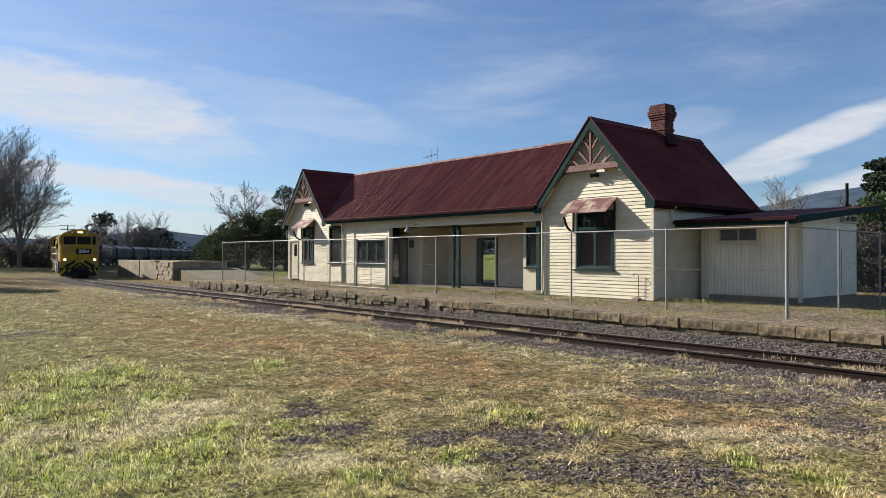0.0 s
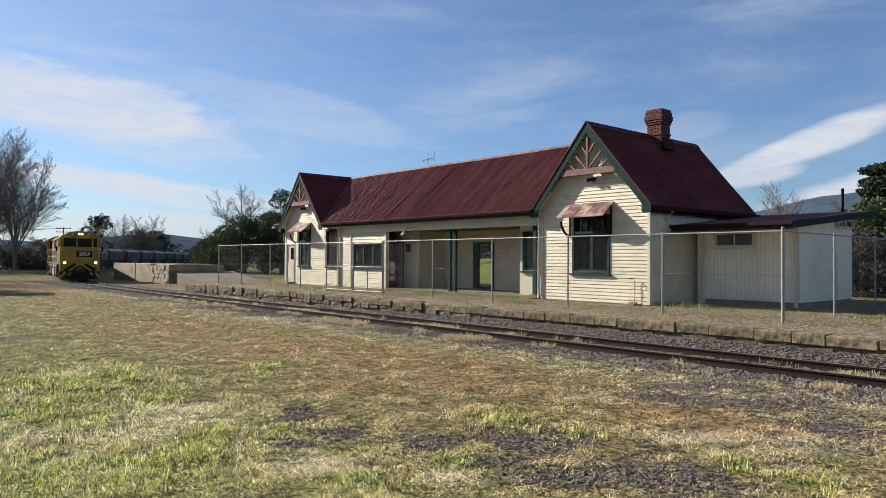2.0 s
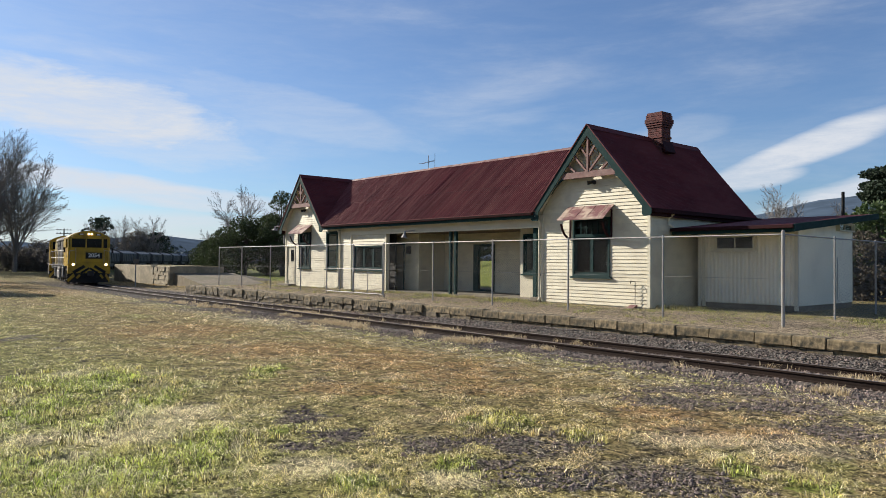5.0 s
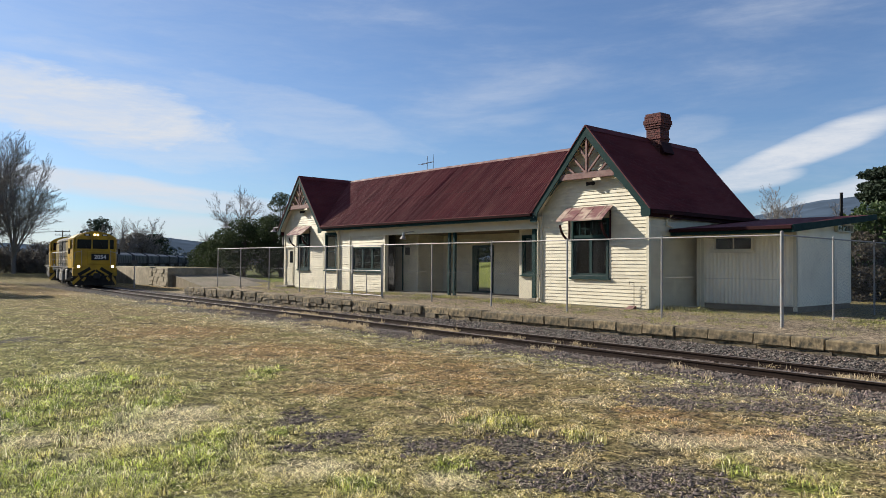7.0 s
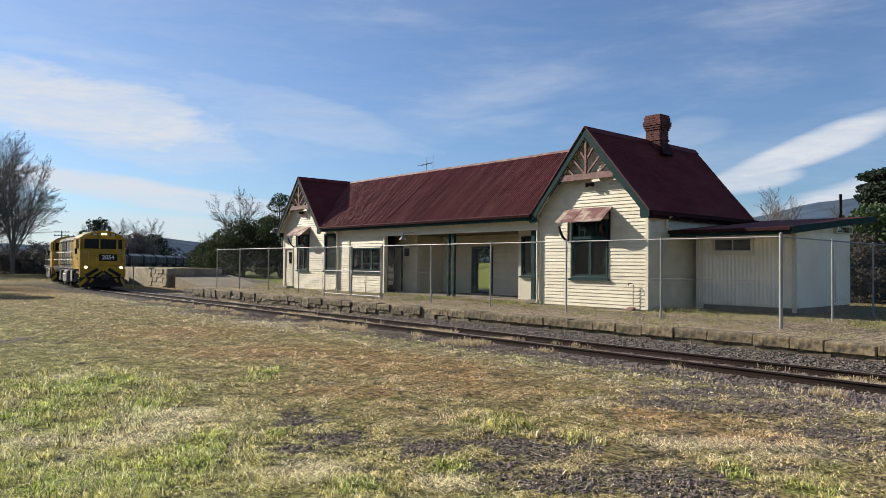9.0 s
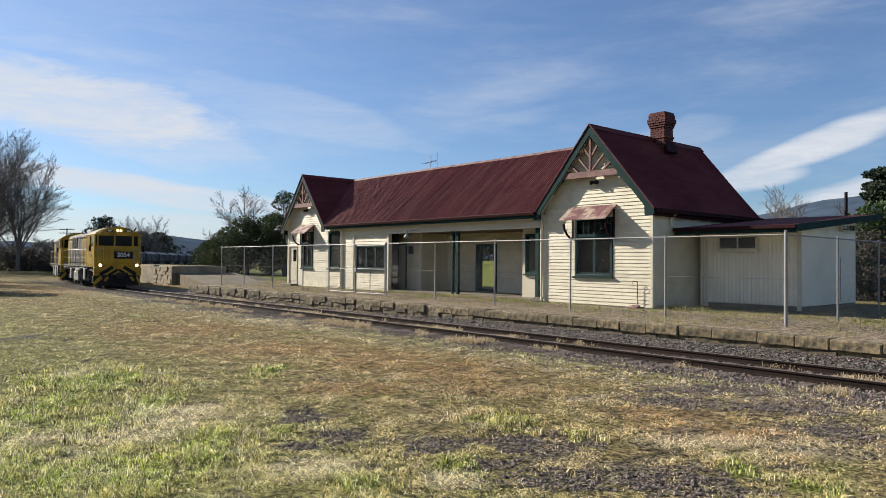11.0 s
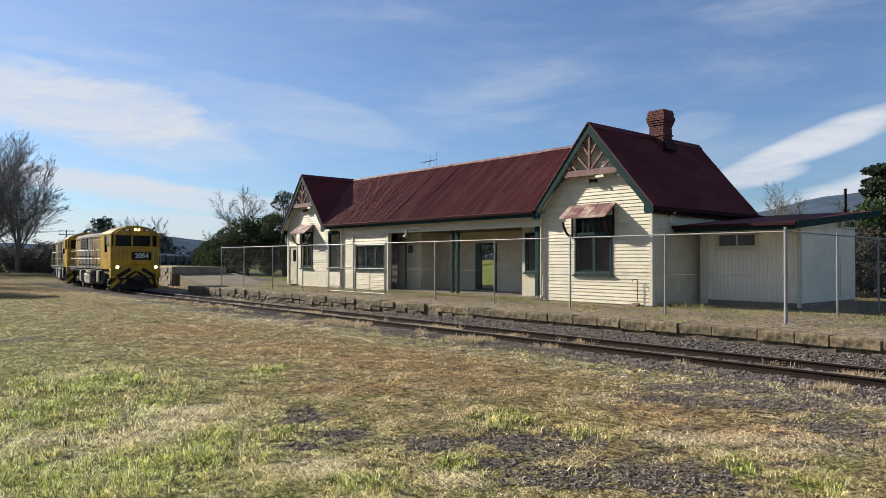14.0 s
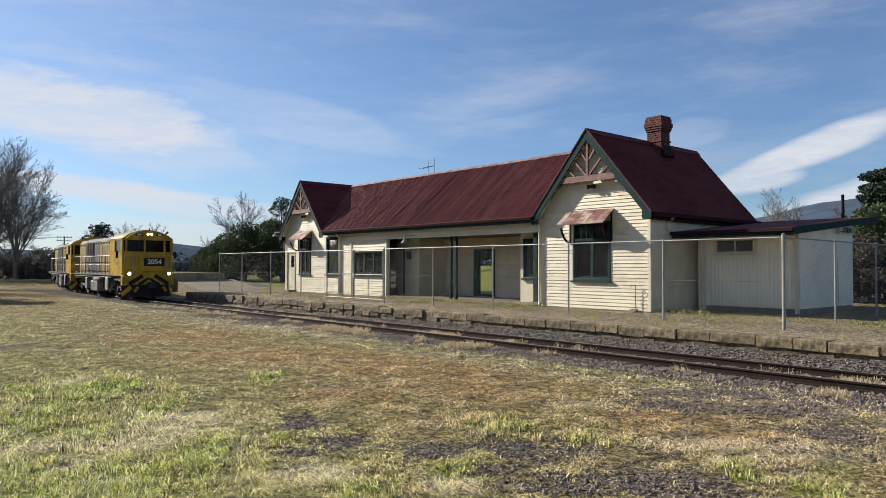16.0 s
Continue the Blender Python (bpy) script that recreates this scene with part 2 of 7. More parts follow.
pole_mat = mat("timber_pole", (0.12, 0.10, 0.085), 0.9, var=0.2)

# ---------------------------------------------------------------- mesh helpers


class Mesh:
    """Collects faces for one mesh object."""

    def __init__(self):
        self.v, self.f = [], []

    def add(self, verts, faces):
        n = len(self.v)
        self.v += [tuple(p) for p in verts]
        self.f += [tuple(n + i for i in f) for f in faces]
        return self

    def box(self, x0, x1, y0, y1, z0, z1, bev=0.0):
        if bev <= 0:
            return self.add([(x, y, z) for z in (z0, z1) for y in (y0, y1) for x in (x0, x1)],
                            [(0, 2, 3, 1), (4, 5, 7, 6), (0, 1, 5, 4), (2, 6, 7, 3), (0, 4, 6, 2), (1, 3, 7, 5)])
        b = min(bev, (x1 - x0) * 0.45, (y1 - y0) * 0.45, (z1 - z0) * 0.45)
        v = []
        for sz, z in ((-1, z0), (1, z1)):
            for sy, y in ((-1, y0), (1, y1)):
                for sx, x in ((-1, x0), (1, x1)):
                    v += [(x, y - sy * b, z - sz * b), (x - sx * b, y, z - sz * b), (x - sx * b, y - sy * b, z)]
        i = lambda sx, sy, sz, k: ((sz * 2 + sy) * 2 + sx) * 3 + k
        f = []
        for s in (0, 1):
            q = [(i(s, 0, 0, 0), i(s, 1, 0, 0), i(s, 1, 1, 0), i(s, 0, 1, 0)), (i(0, s, 0, 1), i(1, s, 0, 1), i(1, s, 1, 1), i(0, s, 1, 1)),
                 (i(0, 0, s, 2), i(1, 0, s, 2), i(1, 1, s, 2), i(0, 1, s, 2))]
            f += [q[0] if s else q[0][::-1], q[1][::-1] if s else q[1], q[2] if s else q[2][::-1]]
        for a in (0, 1):
            for c in (0, 1):
                e = [(i(a, c, 0, 0), i(a, c, 1, 0), i(a, c, 1, 1), i(a, c, 0, 1)), (i(a, 0, c, 0), i(a, 1, c, 0), i(a, 1, c, 2), i(a, 0, c, 2)),
                     (i(0, a, c, 1), i(1, a, c, 1), i(1, a, c, 2), i(0, a, c, 2))]
                f += e
        for sx in (0, 1):
            for sy in (0, 1):
                for sz in (0, 1):
                    f.append((i(sx, sy, sz, 0), i(sx, sy, sz, 1), i(sx, sy, sz, 2)))
        self.fix = True
        return self.add(v, f)

    def prism(self, outline, axis, a, b):
        """An outline in the other two axes (in their order), drawn along the axis from a to b."""
        n = len(outline)
        put = {"x": lambda p, c: (c, p[0], p[1]), "y": lambda p, c: (p[0], c, p[1]), "z": lambda p, c: (p[0], p[1], c)}[axis]
        v = [put(p, a) for p in outline] + [put(p, b) for p in outline]
        self.fix = True
        return self.add(v, [tuple(range(n)), tuple(range(2 * n - 1, n - 1, -1))] + [(i, i + n, (i + 1) % n + n, (i + 1) % n) for i in range(n)])

    def rod(self, p, q, r, n=6, r2=None, caps=True):
        p, q = Vector(p), Vector(q)
        d = (q - p).normalized()
        s = d.orthogonal().normalized()
        t = d.cross(s)
        r2 = r if r2 is None else r2
        v = [p + r * (math.cos(6.2832 * k / n) * s + math.sin(6.2832 * k / n) * t) for k in range(n)]
        v += [q + r2 * (math.cos(6.2832 * k / n) * s + math.sin(6.2832 * k / n) * t) for k in range(n)]
        return self.add(v, [(k, (k + 1) % n, (k + 1) % n + n, k + n) for k in range(n)] + ([tuple(range(n - 1, -1, -1)), tuple(range(n, 2 * n))] if caps else []))

    def beam(self, p, q, w, h, up=(0, 0, 1)):
        """A bar of w by h from p to q."""
        p, q = Vector(p), Vector(q)
        d = (q - p).normalized()
        s = d.cross(Vector(up)).normalized()
        t = s.cross(d)
        c = [s * a * w / 2 + t * b * h / 2 for a, b in ((-1, -1), (1, -1), (1, 1), (-1, 1))]
        return self.add([p + k for k in c] + [q + k for k in c], [(3, 2, 1, 0), (4, 5, 6, 7), (0, 1, 5, 4), (1, 2, 6, 5), (2, 3, 7, 6), (3, 0, 4, 7)])

    def data(self, name, material, smooth=False):
        me = bpy.data.meshes.new(name)
        me.from_pydata(self.v, [], self.f)
        if material:
            me.materials.append(material)
        if hasattr(self, "fix"):
            bm = bmesh.new()
            bm.from_mesh(me)
            bmesh.ops.recalc_face_normals(bm, faces=bm.faces)
            bm.to_mesh(me)
            bm.free()
        if smooth:
            me.polygons.foreach_set("use_smooth", [True] * len(me.polygons))
        return me


def part(name, m, material, parent=None, label="", smooth=False, **tags):
    """Links a mesh as one object, under a thing or a part."""
    ob = new(name, m.data(name, material, smooth) if isinstance(m, Mesh) else m)
    ob.parent = parent
    if label or tags:
        tagged(ob, label, **tags)
    return ob


def empty(name, label, category, group="", m=None, kind=""):
    ob = new(name)
    ob.empty_display_size = 0.2
    if m is not None:
        ob.matrix_basis = m
    return tagged(ob, label, category, group, kind)


# ---------------------------------------------------------------- plan
PLATFORM_Z, EDGE_Y, TRACK_Y = 0.36, 14.11, 12.45
BEND_X, BEND_R, BEND_END = 37.3, 180.0, radians(29)


def track_at(s):
    """The track's centre s metres back along it from x = 0, and the angle by which it has turned there."""
    if s < BEND_X:
        return Vector((-s, TRACK_Y, 0)), 0.0
    a = min((s - BEND_X) / BEND_R, BEND_END)
    p = Vector((-BEND_X - BEND_R * math.sin(a), TRACK_Y + BEND_R * (1 - math.cos(a)), 0))
    rest = s - BEND_X - BEND_R * a
    return p + rest * Vector((-math.cos(a), math.sin(a), 0)), a


def smooth(a, b, v):
    t = min(1, max(0, (v - a) / (b - a)))
    return t * t * (3 - 2 * t)


def ground_z(x, y):
    near = -0.10 + 0.035 * noise.noise((x * 0.35, y * 0.35, 0)) + 0.018 * noise.noise((x * 1.7, y * 1.7, 4))
    up = smooth(14.20, 14.34, y) * smooth(-38.2, -37.3, x)
    far = smooth(19, 24, y) * smooth(-60, -40, x) * (1 - smooth(-38.2, -37.3, x))
    high = PLATFORM_Z - 0.005 + 0.012 * noise.noise((x * 0.8, y * 0.8, 9)) + 0.5 * smooth(30, 60, y) * smooth(-60, -20, x)
    k = max(up, far)
    high += 1.5 * smooth(27, 42, y) * smooth(-62, -50, x) * (1 - smooth(-32, -24, x))
    base = near if y < 18 or x > -38 else near * (1 - smooth(40, 90, -x)) - 0.1 * smooth(40, 90, -x)
    # the worn bed in which the track lies
    dy = abs(y - TRACK_Y)
    if x > -40 and dy < 2.6:
        w = smooth(-40, -34, x) * (1 - smooth(1.3, 2.6, dy))
        base = base * (1 - w) + w * (-0.150 + 0.014 * noise.noise((x * 2, y * 2, 0)))
    if y > 13.2 and k < 1:
        base += 0.15 * smooth(13.35, 13.95, y) * smooth(-24, -13, x) + 0.05 * smooth(13.35, 13.95, y)
    return base * (1 - k) + high * k


# Patches of the paddock in a plan turned by 49 degrees: across, along, half width, half length
PATCHES = ((
    (-4.88, 9.16, 0.81, 2.68), (-3.73, 8.67, 0.40, 1.59), (-5.52, 10.63, 1.18, 1.22), (-3.20, 5.96, 1.26, 0.91), (-0.67, 5.86, 0.33, 0.45),
    (-2.33, 6.81, 0.59, 0.99), (-2.92, 11.60, 0.42, 0.82), (-1.72, 7.57, 0.18, 0.37), (1.47, 7.44, 0.24, 0.34), (2.67, 6.32, 0.20, 0.35),
    (3.09, 5.70, 0.23, 0.35), (0.18, 6.32, 0.30, 0.35), (0.61, 7.99, 0.58, 0.61)), (
    (-3.00, 8.31, 0.73, 0.84), (-5.87, 11.18, 0.40, 0.54), (-3.26, 7.23, 0.64, 0.50), (-1.12, 6.24, 0.60, 0.37), (-3.99, 22.37, 3.03, 2.17),
    (1.98, 9.62, 0.39, 0.36), (2.74, 7.32, 0.76, 0.33), (-4.12, 7.10, 0.34, 0.35), (3.51, 7.11, 0.68, 0.44), (0.08, 5.98, 0.29, 0.22)), (
    (-20.45, 43.45, 4.33, 9.43), (-6.67, 18.50, 1.91, 2.07), (-3.54, 14.61, 2.33, 1.48), (-0.97, 13.10, 1.45, 1.84), (0.24, 11.78, 1.30, 1.66),
    (2.72, 8.58, 0.82, 0.64), (3.12, 7.71, 0.99, 0.52), (0.79, 10.27, 0.99, 0.46), (-1.35, 10.28, 0.99, 0.55)), (
    (-1.61, 8.27, 0.30, 0.59), (-1.10, 7.44, 0.36, 0.34), (-0.14, 7.10, 0.63, 0.35), (-1.48, 6.96, 0.39, 0.17), (-9.69, 16.03, 0.44, 0.89),
    (0.95, 7.11, 0.68, 0.48), (1.04, 6.00, 0.67, 0.38), (1.90, 6.01, 0.53, 0.44), (3.00, 9.44, 0.68, 0.54), (4.23, 9.00, 0.87, 0.56),
    (4.37, 7.85, 0.63, 0.59), (2.44, 5.66, 0.23, 0.25), (0.39, 6.45, 0.36, 0.22), (5.65, 9.87, 0.95, 0.76), (3.84, 10.27, 1.15, 0.46), (-12.25, 30.96, 1.49, 2.08), (-8.84, 26.66, 1.28, 1.85), (-6.01, 23.14, 1.11, 1.40)))


def patch_weights(x, y):
    """How lush, pale, rusty and stony the paddock is at each place, from 0 to 1, softly edged."""
    p, q = 0.652 * x + 0.758 * y, -0.758 * x + 0.652 * y
    out = []
    for blobs in PATCHES:
        w = np.zeros(len(x))
        for a, b, hw, hl in blobs:
            d = np.sqrt(((p - a) / hw) ** 2 + ((q - b) / hl) ** 2)
            w = np.maximum(w, np.clip(1.25 - 0.80 * d, 0, 1))
        out.append(w)
    return out


def mark_patches(me, per=1):
    """Keeps the patch weights of every point on the mesh."""
    co = np.empty(len(me.vertices) * 3)
    me.vertices.foreach_get("co", co)
    co = co.reshape(-1, 3)
    root = co[::per]
    w = np.stack(patch_weights(root[:, 0], root[:, 1]), 1)
    at = me.attributes.new("patches", "FLOAT_COLOR", "POINT")
    at.data.foreach_set("color", np.repeat(w, per, 0).astype(np.float32).ravel())


def make_ground():
    def steps(pts):
        out = []
        for (a, b, n) in pts:
            out += [a + (b - a) * i / n for i in range(n)]
        return out + [pts[-1][1]]
    xs = steps([(-3500, -700, 8), (-700, -150, 22), (-150, -40, 44), (-40, -30, 30), (-30, -14, 64), (-14, 4, 150), (4, 30, 26), (30, 200, 12), (200, 3000, 8)])
    ys = steps([(-3000, -200, 8), (-200, -10, 19), (-10, 0, 16), (0, 3, 15), (3, 11, 66), (11, 14.0, 15), (14.0, 14.4, 8), (14.4, 26, 40), (26, 60, 30), (60, 200, 25), (200, 700, 10), (700, 3500, 8)])
    m = Mesh()
    m.v = [(x, y, ground_z(x, y)) for y in ys for x in xs]
    n = len(xs)
    m.f = [(j * n + i, j * n + i + 1, (j + 1) * n + i + 1, (j + 1) * n + i) for j in range(len(ys) - 1) for i in range(n - 1)]
    me = m.data("ground", ground_mat, True)
    mark_patches(me)
    return part("ground", me, None, None, "uneven ground of rough winter grass, dry grass and gravel", True, category="ground", kind="structure")


def turf_material(name, blades):
    """Turf whose colour changes over the plan: lush, dry and rusty grass, gravel along the track, earth on the platform."""
    m = bpy.data.materials.new(name)
    m.use_nodes = True
    nt = m.node_tree
    b = nt.nodes["Principled BSDF"]
    geo = nt.nodes.new("ShaderNodeNewGeometry")
    sep = nt.nodes.new("ShaderNodeSeparateXYZ")
    nt.links.new(geo.outputs["Position"], sep.inputs[0])

    def op(o, a, c=None, clamp=False):
        n = nt.nodes.new("ShaderNodeMath")
        n.operation, n.use_clamp = o, clamp
        for i, v in enumerate((a, c)):
            if isinstance(v, (int, float)):
                n.inputs[i].default_value = v
            elif v is not None:
                nt.links.new(v, n.inputs[i])
        return n.outputs[0]

    def flat(sc, detail=5, seed=0.0, rough=0.55):
        mp = nt.nodes.new("ShaderNodeMapping")
        mp.inputs["Location"].default_value = (seed, seed, seed)
        mp.inputs["Scale"].default_value = (1, 1, 0.0)
        nt.links.new(geo.outputs["Position"], mp.inputs[0])
        n = nt.nodes.new("ShaderNodeTexNoise")
        n.inputs["Scale"].default_value, n.inputs["Detail"].default_value, n.inputs["Roughness"].default_value = sc, detail, rough
        nt.links.new(mp.outputs[0], n.inputs[0])
        return n.outputs[0]

    def ss(v, lo, hi, a=0.0, c=1.0):
        n = nt.nodes.new("ShaderNodeMapRange")
        n.interpolation_type = "SMOOTHSTEP"
        nt.links.new(v, n.inputs[0])
        for i, q in enumerate((lo, hi, a, c)):
            n.inputs[i + 1].default_value = q
        return n.outputs[0]

    def mix(f, a, c):
        n = nt.nodes.new("ShaderNodeMixRGB")
        nt.links.new(f, n.inputs[0])
        for i, q in ((1, a), (2, c)):
            if isinstance(q, tuple):
                n.inputs[i].default_value = (*q, 1)
            else:
                nt.links.new(q, n.inputs[i])
        return n.outputs[0]

    x, y, z = sep.outputs
    big, mid, small, fine = flat(0.22, 4, 3.0), flat(0.9, 6, 11.0), flat(3.6, 6, 5.0), flat(26, 4, 1.0, 0.7)
    wob = op("MULTIPLY", op("SUBTRACT", mid, 0.5), 3.2)
    dry = mix(ss(small, 0.35, 0.65), DRY_A, DRY_B)
    dry = mix(op("MULTIPLY", ss(op("ADD", mid, op("MULTIPLY", op("SUBTRACT", big, 0.5), 0.8)), 0.44, 0.60), 0.55), dry, OLIVE)
    rust = mix(ss(small, 0.35, 0.65), RUST_A, RUST_B)
    lush = mix(ss(small, 0.35, 0.65), LUSH_A, LUSH_B)
    # lush near the viewer and towards the open left side, dry in a broad band before the track
    toward = op("ADD", op("ADD", op("MULTIPLY", y, 1.0), wob), op("MULTIPLY", op("SUBTRACT", big, 0.5), 5.0))
    greenness = ss(toward, 6.2, 1.8)
    greenness = op("MAXIMUM", greenness, op("MULTIPLY", ss(mid, 0.50, 0.66), 0.75))
    greenness = op("MAXIMUM", greenness, op("MULTIPLY", op("MULTIPLY", ss(y, 9.3, 10.2), ss(y, 11.6, 10.8)), ss(big, 0.35, 0.6)))
    pt = nt.nodes.new("ShaderNodeAttribute")
    pt.attribute_name = "patches"
    ps = nt.nodes.new("ShaderNodeSeparateColor")
    nt.links.new(pt.outputs["Color"], ps.inputs[0])
    ragged = op("ADD", op("MULTIPLY", op("SUBTRACT", mid, 0.5), 1.5), op("MULTIPLY", op("SUBTRACT", flat(5.5, 7, 17.0, 0.7), 0.5), 3.2))

    def patch(v, lo=0.30, hi=0.95):
        return ss(op("ADD", v, op("MULTIPLY", ragged, op("MULTIPLY", ss(v, 0.02, 0.35), 1.0))), lo, hi)
    p_lush, p_straw, p_rust = (patch(ps.outputs[i]) for i in range(3))
    p_stone = op("MULTIPLY", patch(pt.outputs["Alpha"], 0.45, 0.80), 0.85)
    greenness = op("MAXIMUM", op("MULTIPLY", greenness, 0.55), p_lush)
    turf = mix(greenness, dry, lush)
    turf = mix(op("MULTIPLY", p_rust, 0.68), turf, rust)
    turf = mix(op("MULTIPLY", p_straw, 0.50), turf, STRAW)
    rusty = op("MULTIPLY", ss(op("ADD", big, op("MULTIPLY", op("SUBTRACT", mid, 0.5), 0.7)), 0.50, 0.66), ss(y, 3.6, 6.0))
    turf = mix(op("MULTIPLY", rusty, 0.25), turf, rust)
    pale = op("MULTIPLY", ss(flat(1.7, 6, 21.0), 0.60, 0.70), 0.4)
    turf = mix(pale, turf, STRAW)
    verge = op("MULTIPLY", op("MULTIPLY", ss(y, 8.6, 9.6), ss(y, 11.0, 10.2)), ss(small, 0.42, 0.6))
    turf = mix(op("MULTIPLY", verge, 0.6), turf, STRAW)
    bare = op("MULTIPLY", ss(flat(2.3, 8, 61.0, 0.65), 0.56, 0.66), 0.75)
    turf = mix(bare, turf, SOIL)
    # gravel: beside the track, in scattered patches to the east, and on the platform
    gravel = mix(ss(fine, 0.35, 0.65), GRAVEL_A, GRAVEL_B)
    gravel = mix(op("MULTIPLY", ss(mid, 0.45, 0.65), 0.5), gravel, GRAVEL_C)
    dist = op("ABSOLUTE", op("SUBTRACT", y, TRACK_Y + 0.1))
    track = ss(op("ADD", dist, op("MULTIPLY", op("SUBTRACT", small, 0.5), 1.6)), 2.15, 1.55)
    east = op("MULTIPLY", ss(op("ADD", x, op("MULTIPLY", op("SUBTRACT", mid, 0.5), 5)), -9.5, -4.0), ss(flat(1.15, 7, 31.0), 0.50, 0.60))
    east = op("MULTIPLY", east, ss(y, 2.8, 5.2))
    spots = op("MULTIPLY", ss(flat(1.3, 9, 47.0, 0.65), 0.60, 0.66), 0.8)
    g = op("MAXIMUM", op("MAXIMUM", track, p_stone), op("MAXIMUM", op("MULTIPLY", east, 0.6), op("MULTIPLY", spots, 0.5)))
    g = op("MULTIPLY", g, ss(x, -75, -50))
    col = turf if blades else mix(g, turf, gravel)
    # the platform: brown earth and gravel with thin grass
    earth = mix(ss(small, 0.35, 0.65), EARTH_A, EARTH_B)
    earth = mix(op("MULTIPLY", ss(op("ADD", mid, op("MULTIPLY", op("SUBTRACT", y, 17.0), 0.05)), 0.50, 0.66), 0.6), earth, EARTH_GRASS)
    on_top = op("MULTIPLY", ss(y, 14.25, 14.35), ss(x, -46, -37))
    on_top = op("MULTIPLY", on_top, ss(y, 30, 24))
    col = mix(on_top, col, earth)
    worn = op("MULTIPLY", ss(op("ABSOLUTE", op("SUBTRACT", op("ADD", y, wob), 9.2)), 2.0, 0.6), ss(x, -38, -52))
    col = mix(op("MULTIPLY", worn, 0.5), col, rust)
    behind = op("MULTIPLY", ss(y, 25.5, 29), ss(x, -24, -28))
    col = mix(behind, col, lush)
    far = ss(op("ADD", op("MULTIPLY", x, -1.0), y), 75, 140)
    col = mix(op("MULTIPLY", far, 0.8), col, FIELD)
    hsv = nt.nodes.new("ShaderNodeHueSaturation")
    nt.links.new(col, hsv.inputs["Color"])
    if blades:
        rnd = geo.outputs["Random Per Island"]
        nt.links.new(mix(op("MULTIPLY", ss(rnd, 0.70, 0.82), 0.7), col, STRAW), hsv.inputs["Color"])
        nt.links.new(ss(op("FRACT", op("MULTIPLY", rnd, 7.31)), 0, 1, 0.10, 2.45), hsv.inputs["Value"])
        hsv.inputs["Saturation"].default_value = 1.0
    else:
        nt.links.new(ss(op("ADD", op("MULTIPLY", fine, 0.6), op("MULTIPLY", flat(9, 5, 13.0), 0.4)), 0.38, 0.64, 0.06, 1.12), hsv.inputs["Value"])
        bn = nt.nodes.new("ShaderNodeBump")
        bn.inputs["Strength"].default_value, bn.inputs["Distance"].default_value = 1.0, 0.10
        nt.links.new(op("ADD", fine, op("MULTIPLY", flat(8, 5, 2.0), 1.5)), bn.inputs["Height"])
        nt.links.new(bn.outputs[0], b.inputs["Normal"])
    nt.links.new(hsv.outputs[0], b.inputs["Base Color"])
    b.inputs["Roughness"].default_value = 0.75 if blades else 0.95
    b.inputs["Specular IOR Level"].default_value = 0.25 if blades else 0.1
    if blades:
        tr, ad = nt.nodes.new("ShaderNodeBsdfTranslucent"), nt.nodes.new("ShaderNodeMixShader")
        nt.links.new(hsv.outputs[0], tr.inputs[0])
        ad.inputs[0].default_value = 0.25
        nt.links.new(b.outputs[0], ad.inputs[1])
        nt.links.new(tr.outputs[0], ad.inputs[2])
        nt.links.new(ad.outputs[0], nt.nodes["Material Output"].inputs[0])
    return m


DRY_A, DRY_B = (0.58, 0.44, 0.225), (0.38, 0.315, 0.135)
RUST_A, RUST_B = (0.60, 0.36, 0.165), (0.48, 0.31, 0.14)
LUSH_A, LUSH_B = (0.43, 0.46, 0.11), (0.25, 0.30, 0.06)
OLIVE = (0.33, 0.30, 0.115)
STRAW = (0.76, 0.66, 0.47)
GRAVEL_A, GRAVEL_B, GRAVEL_C = (0.085, 0.078, 0.072), (0.36, 0.32, 0.28), (0.28, 0.20, 0.165)
EARTH_A, EARTH_B, EARTH_GRASS = (0.72, 0.57, 0.40), (0.48, 0.375, 0.26), (0.42, 0.38, 0.17)
SOIL = (0.12, 0.098, 0.065)
FIELD = (0.22, 0.22, 0.09)
ground_mat = turf_material("winter_turf", False)
blade_mat = turf_material("grass_blades", True)
ground = make_ground()


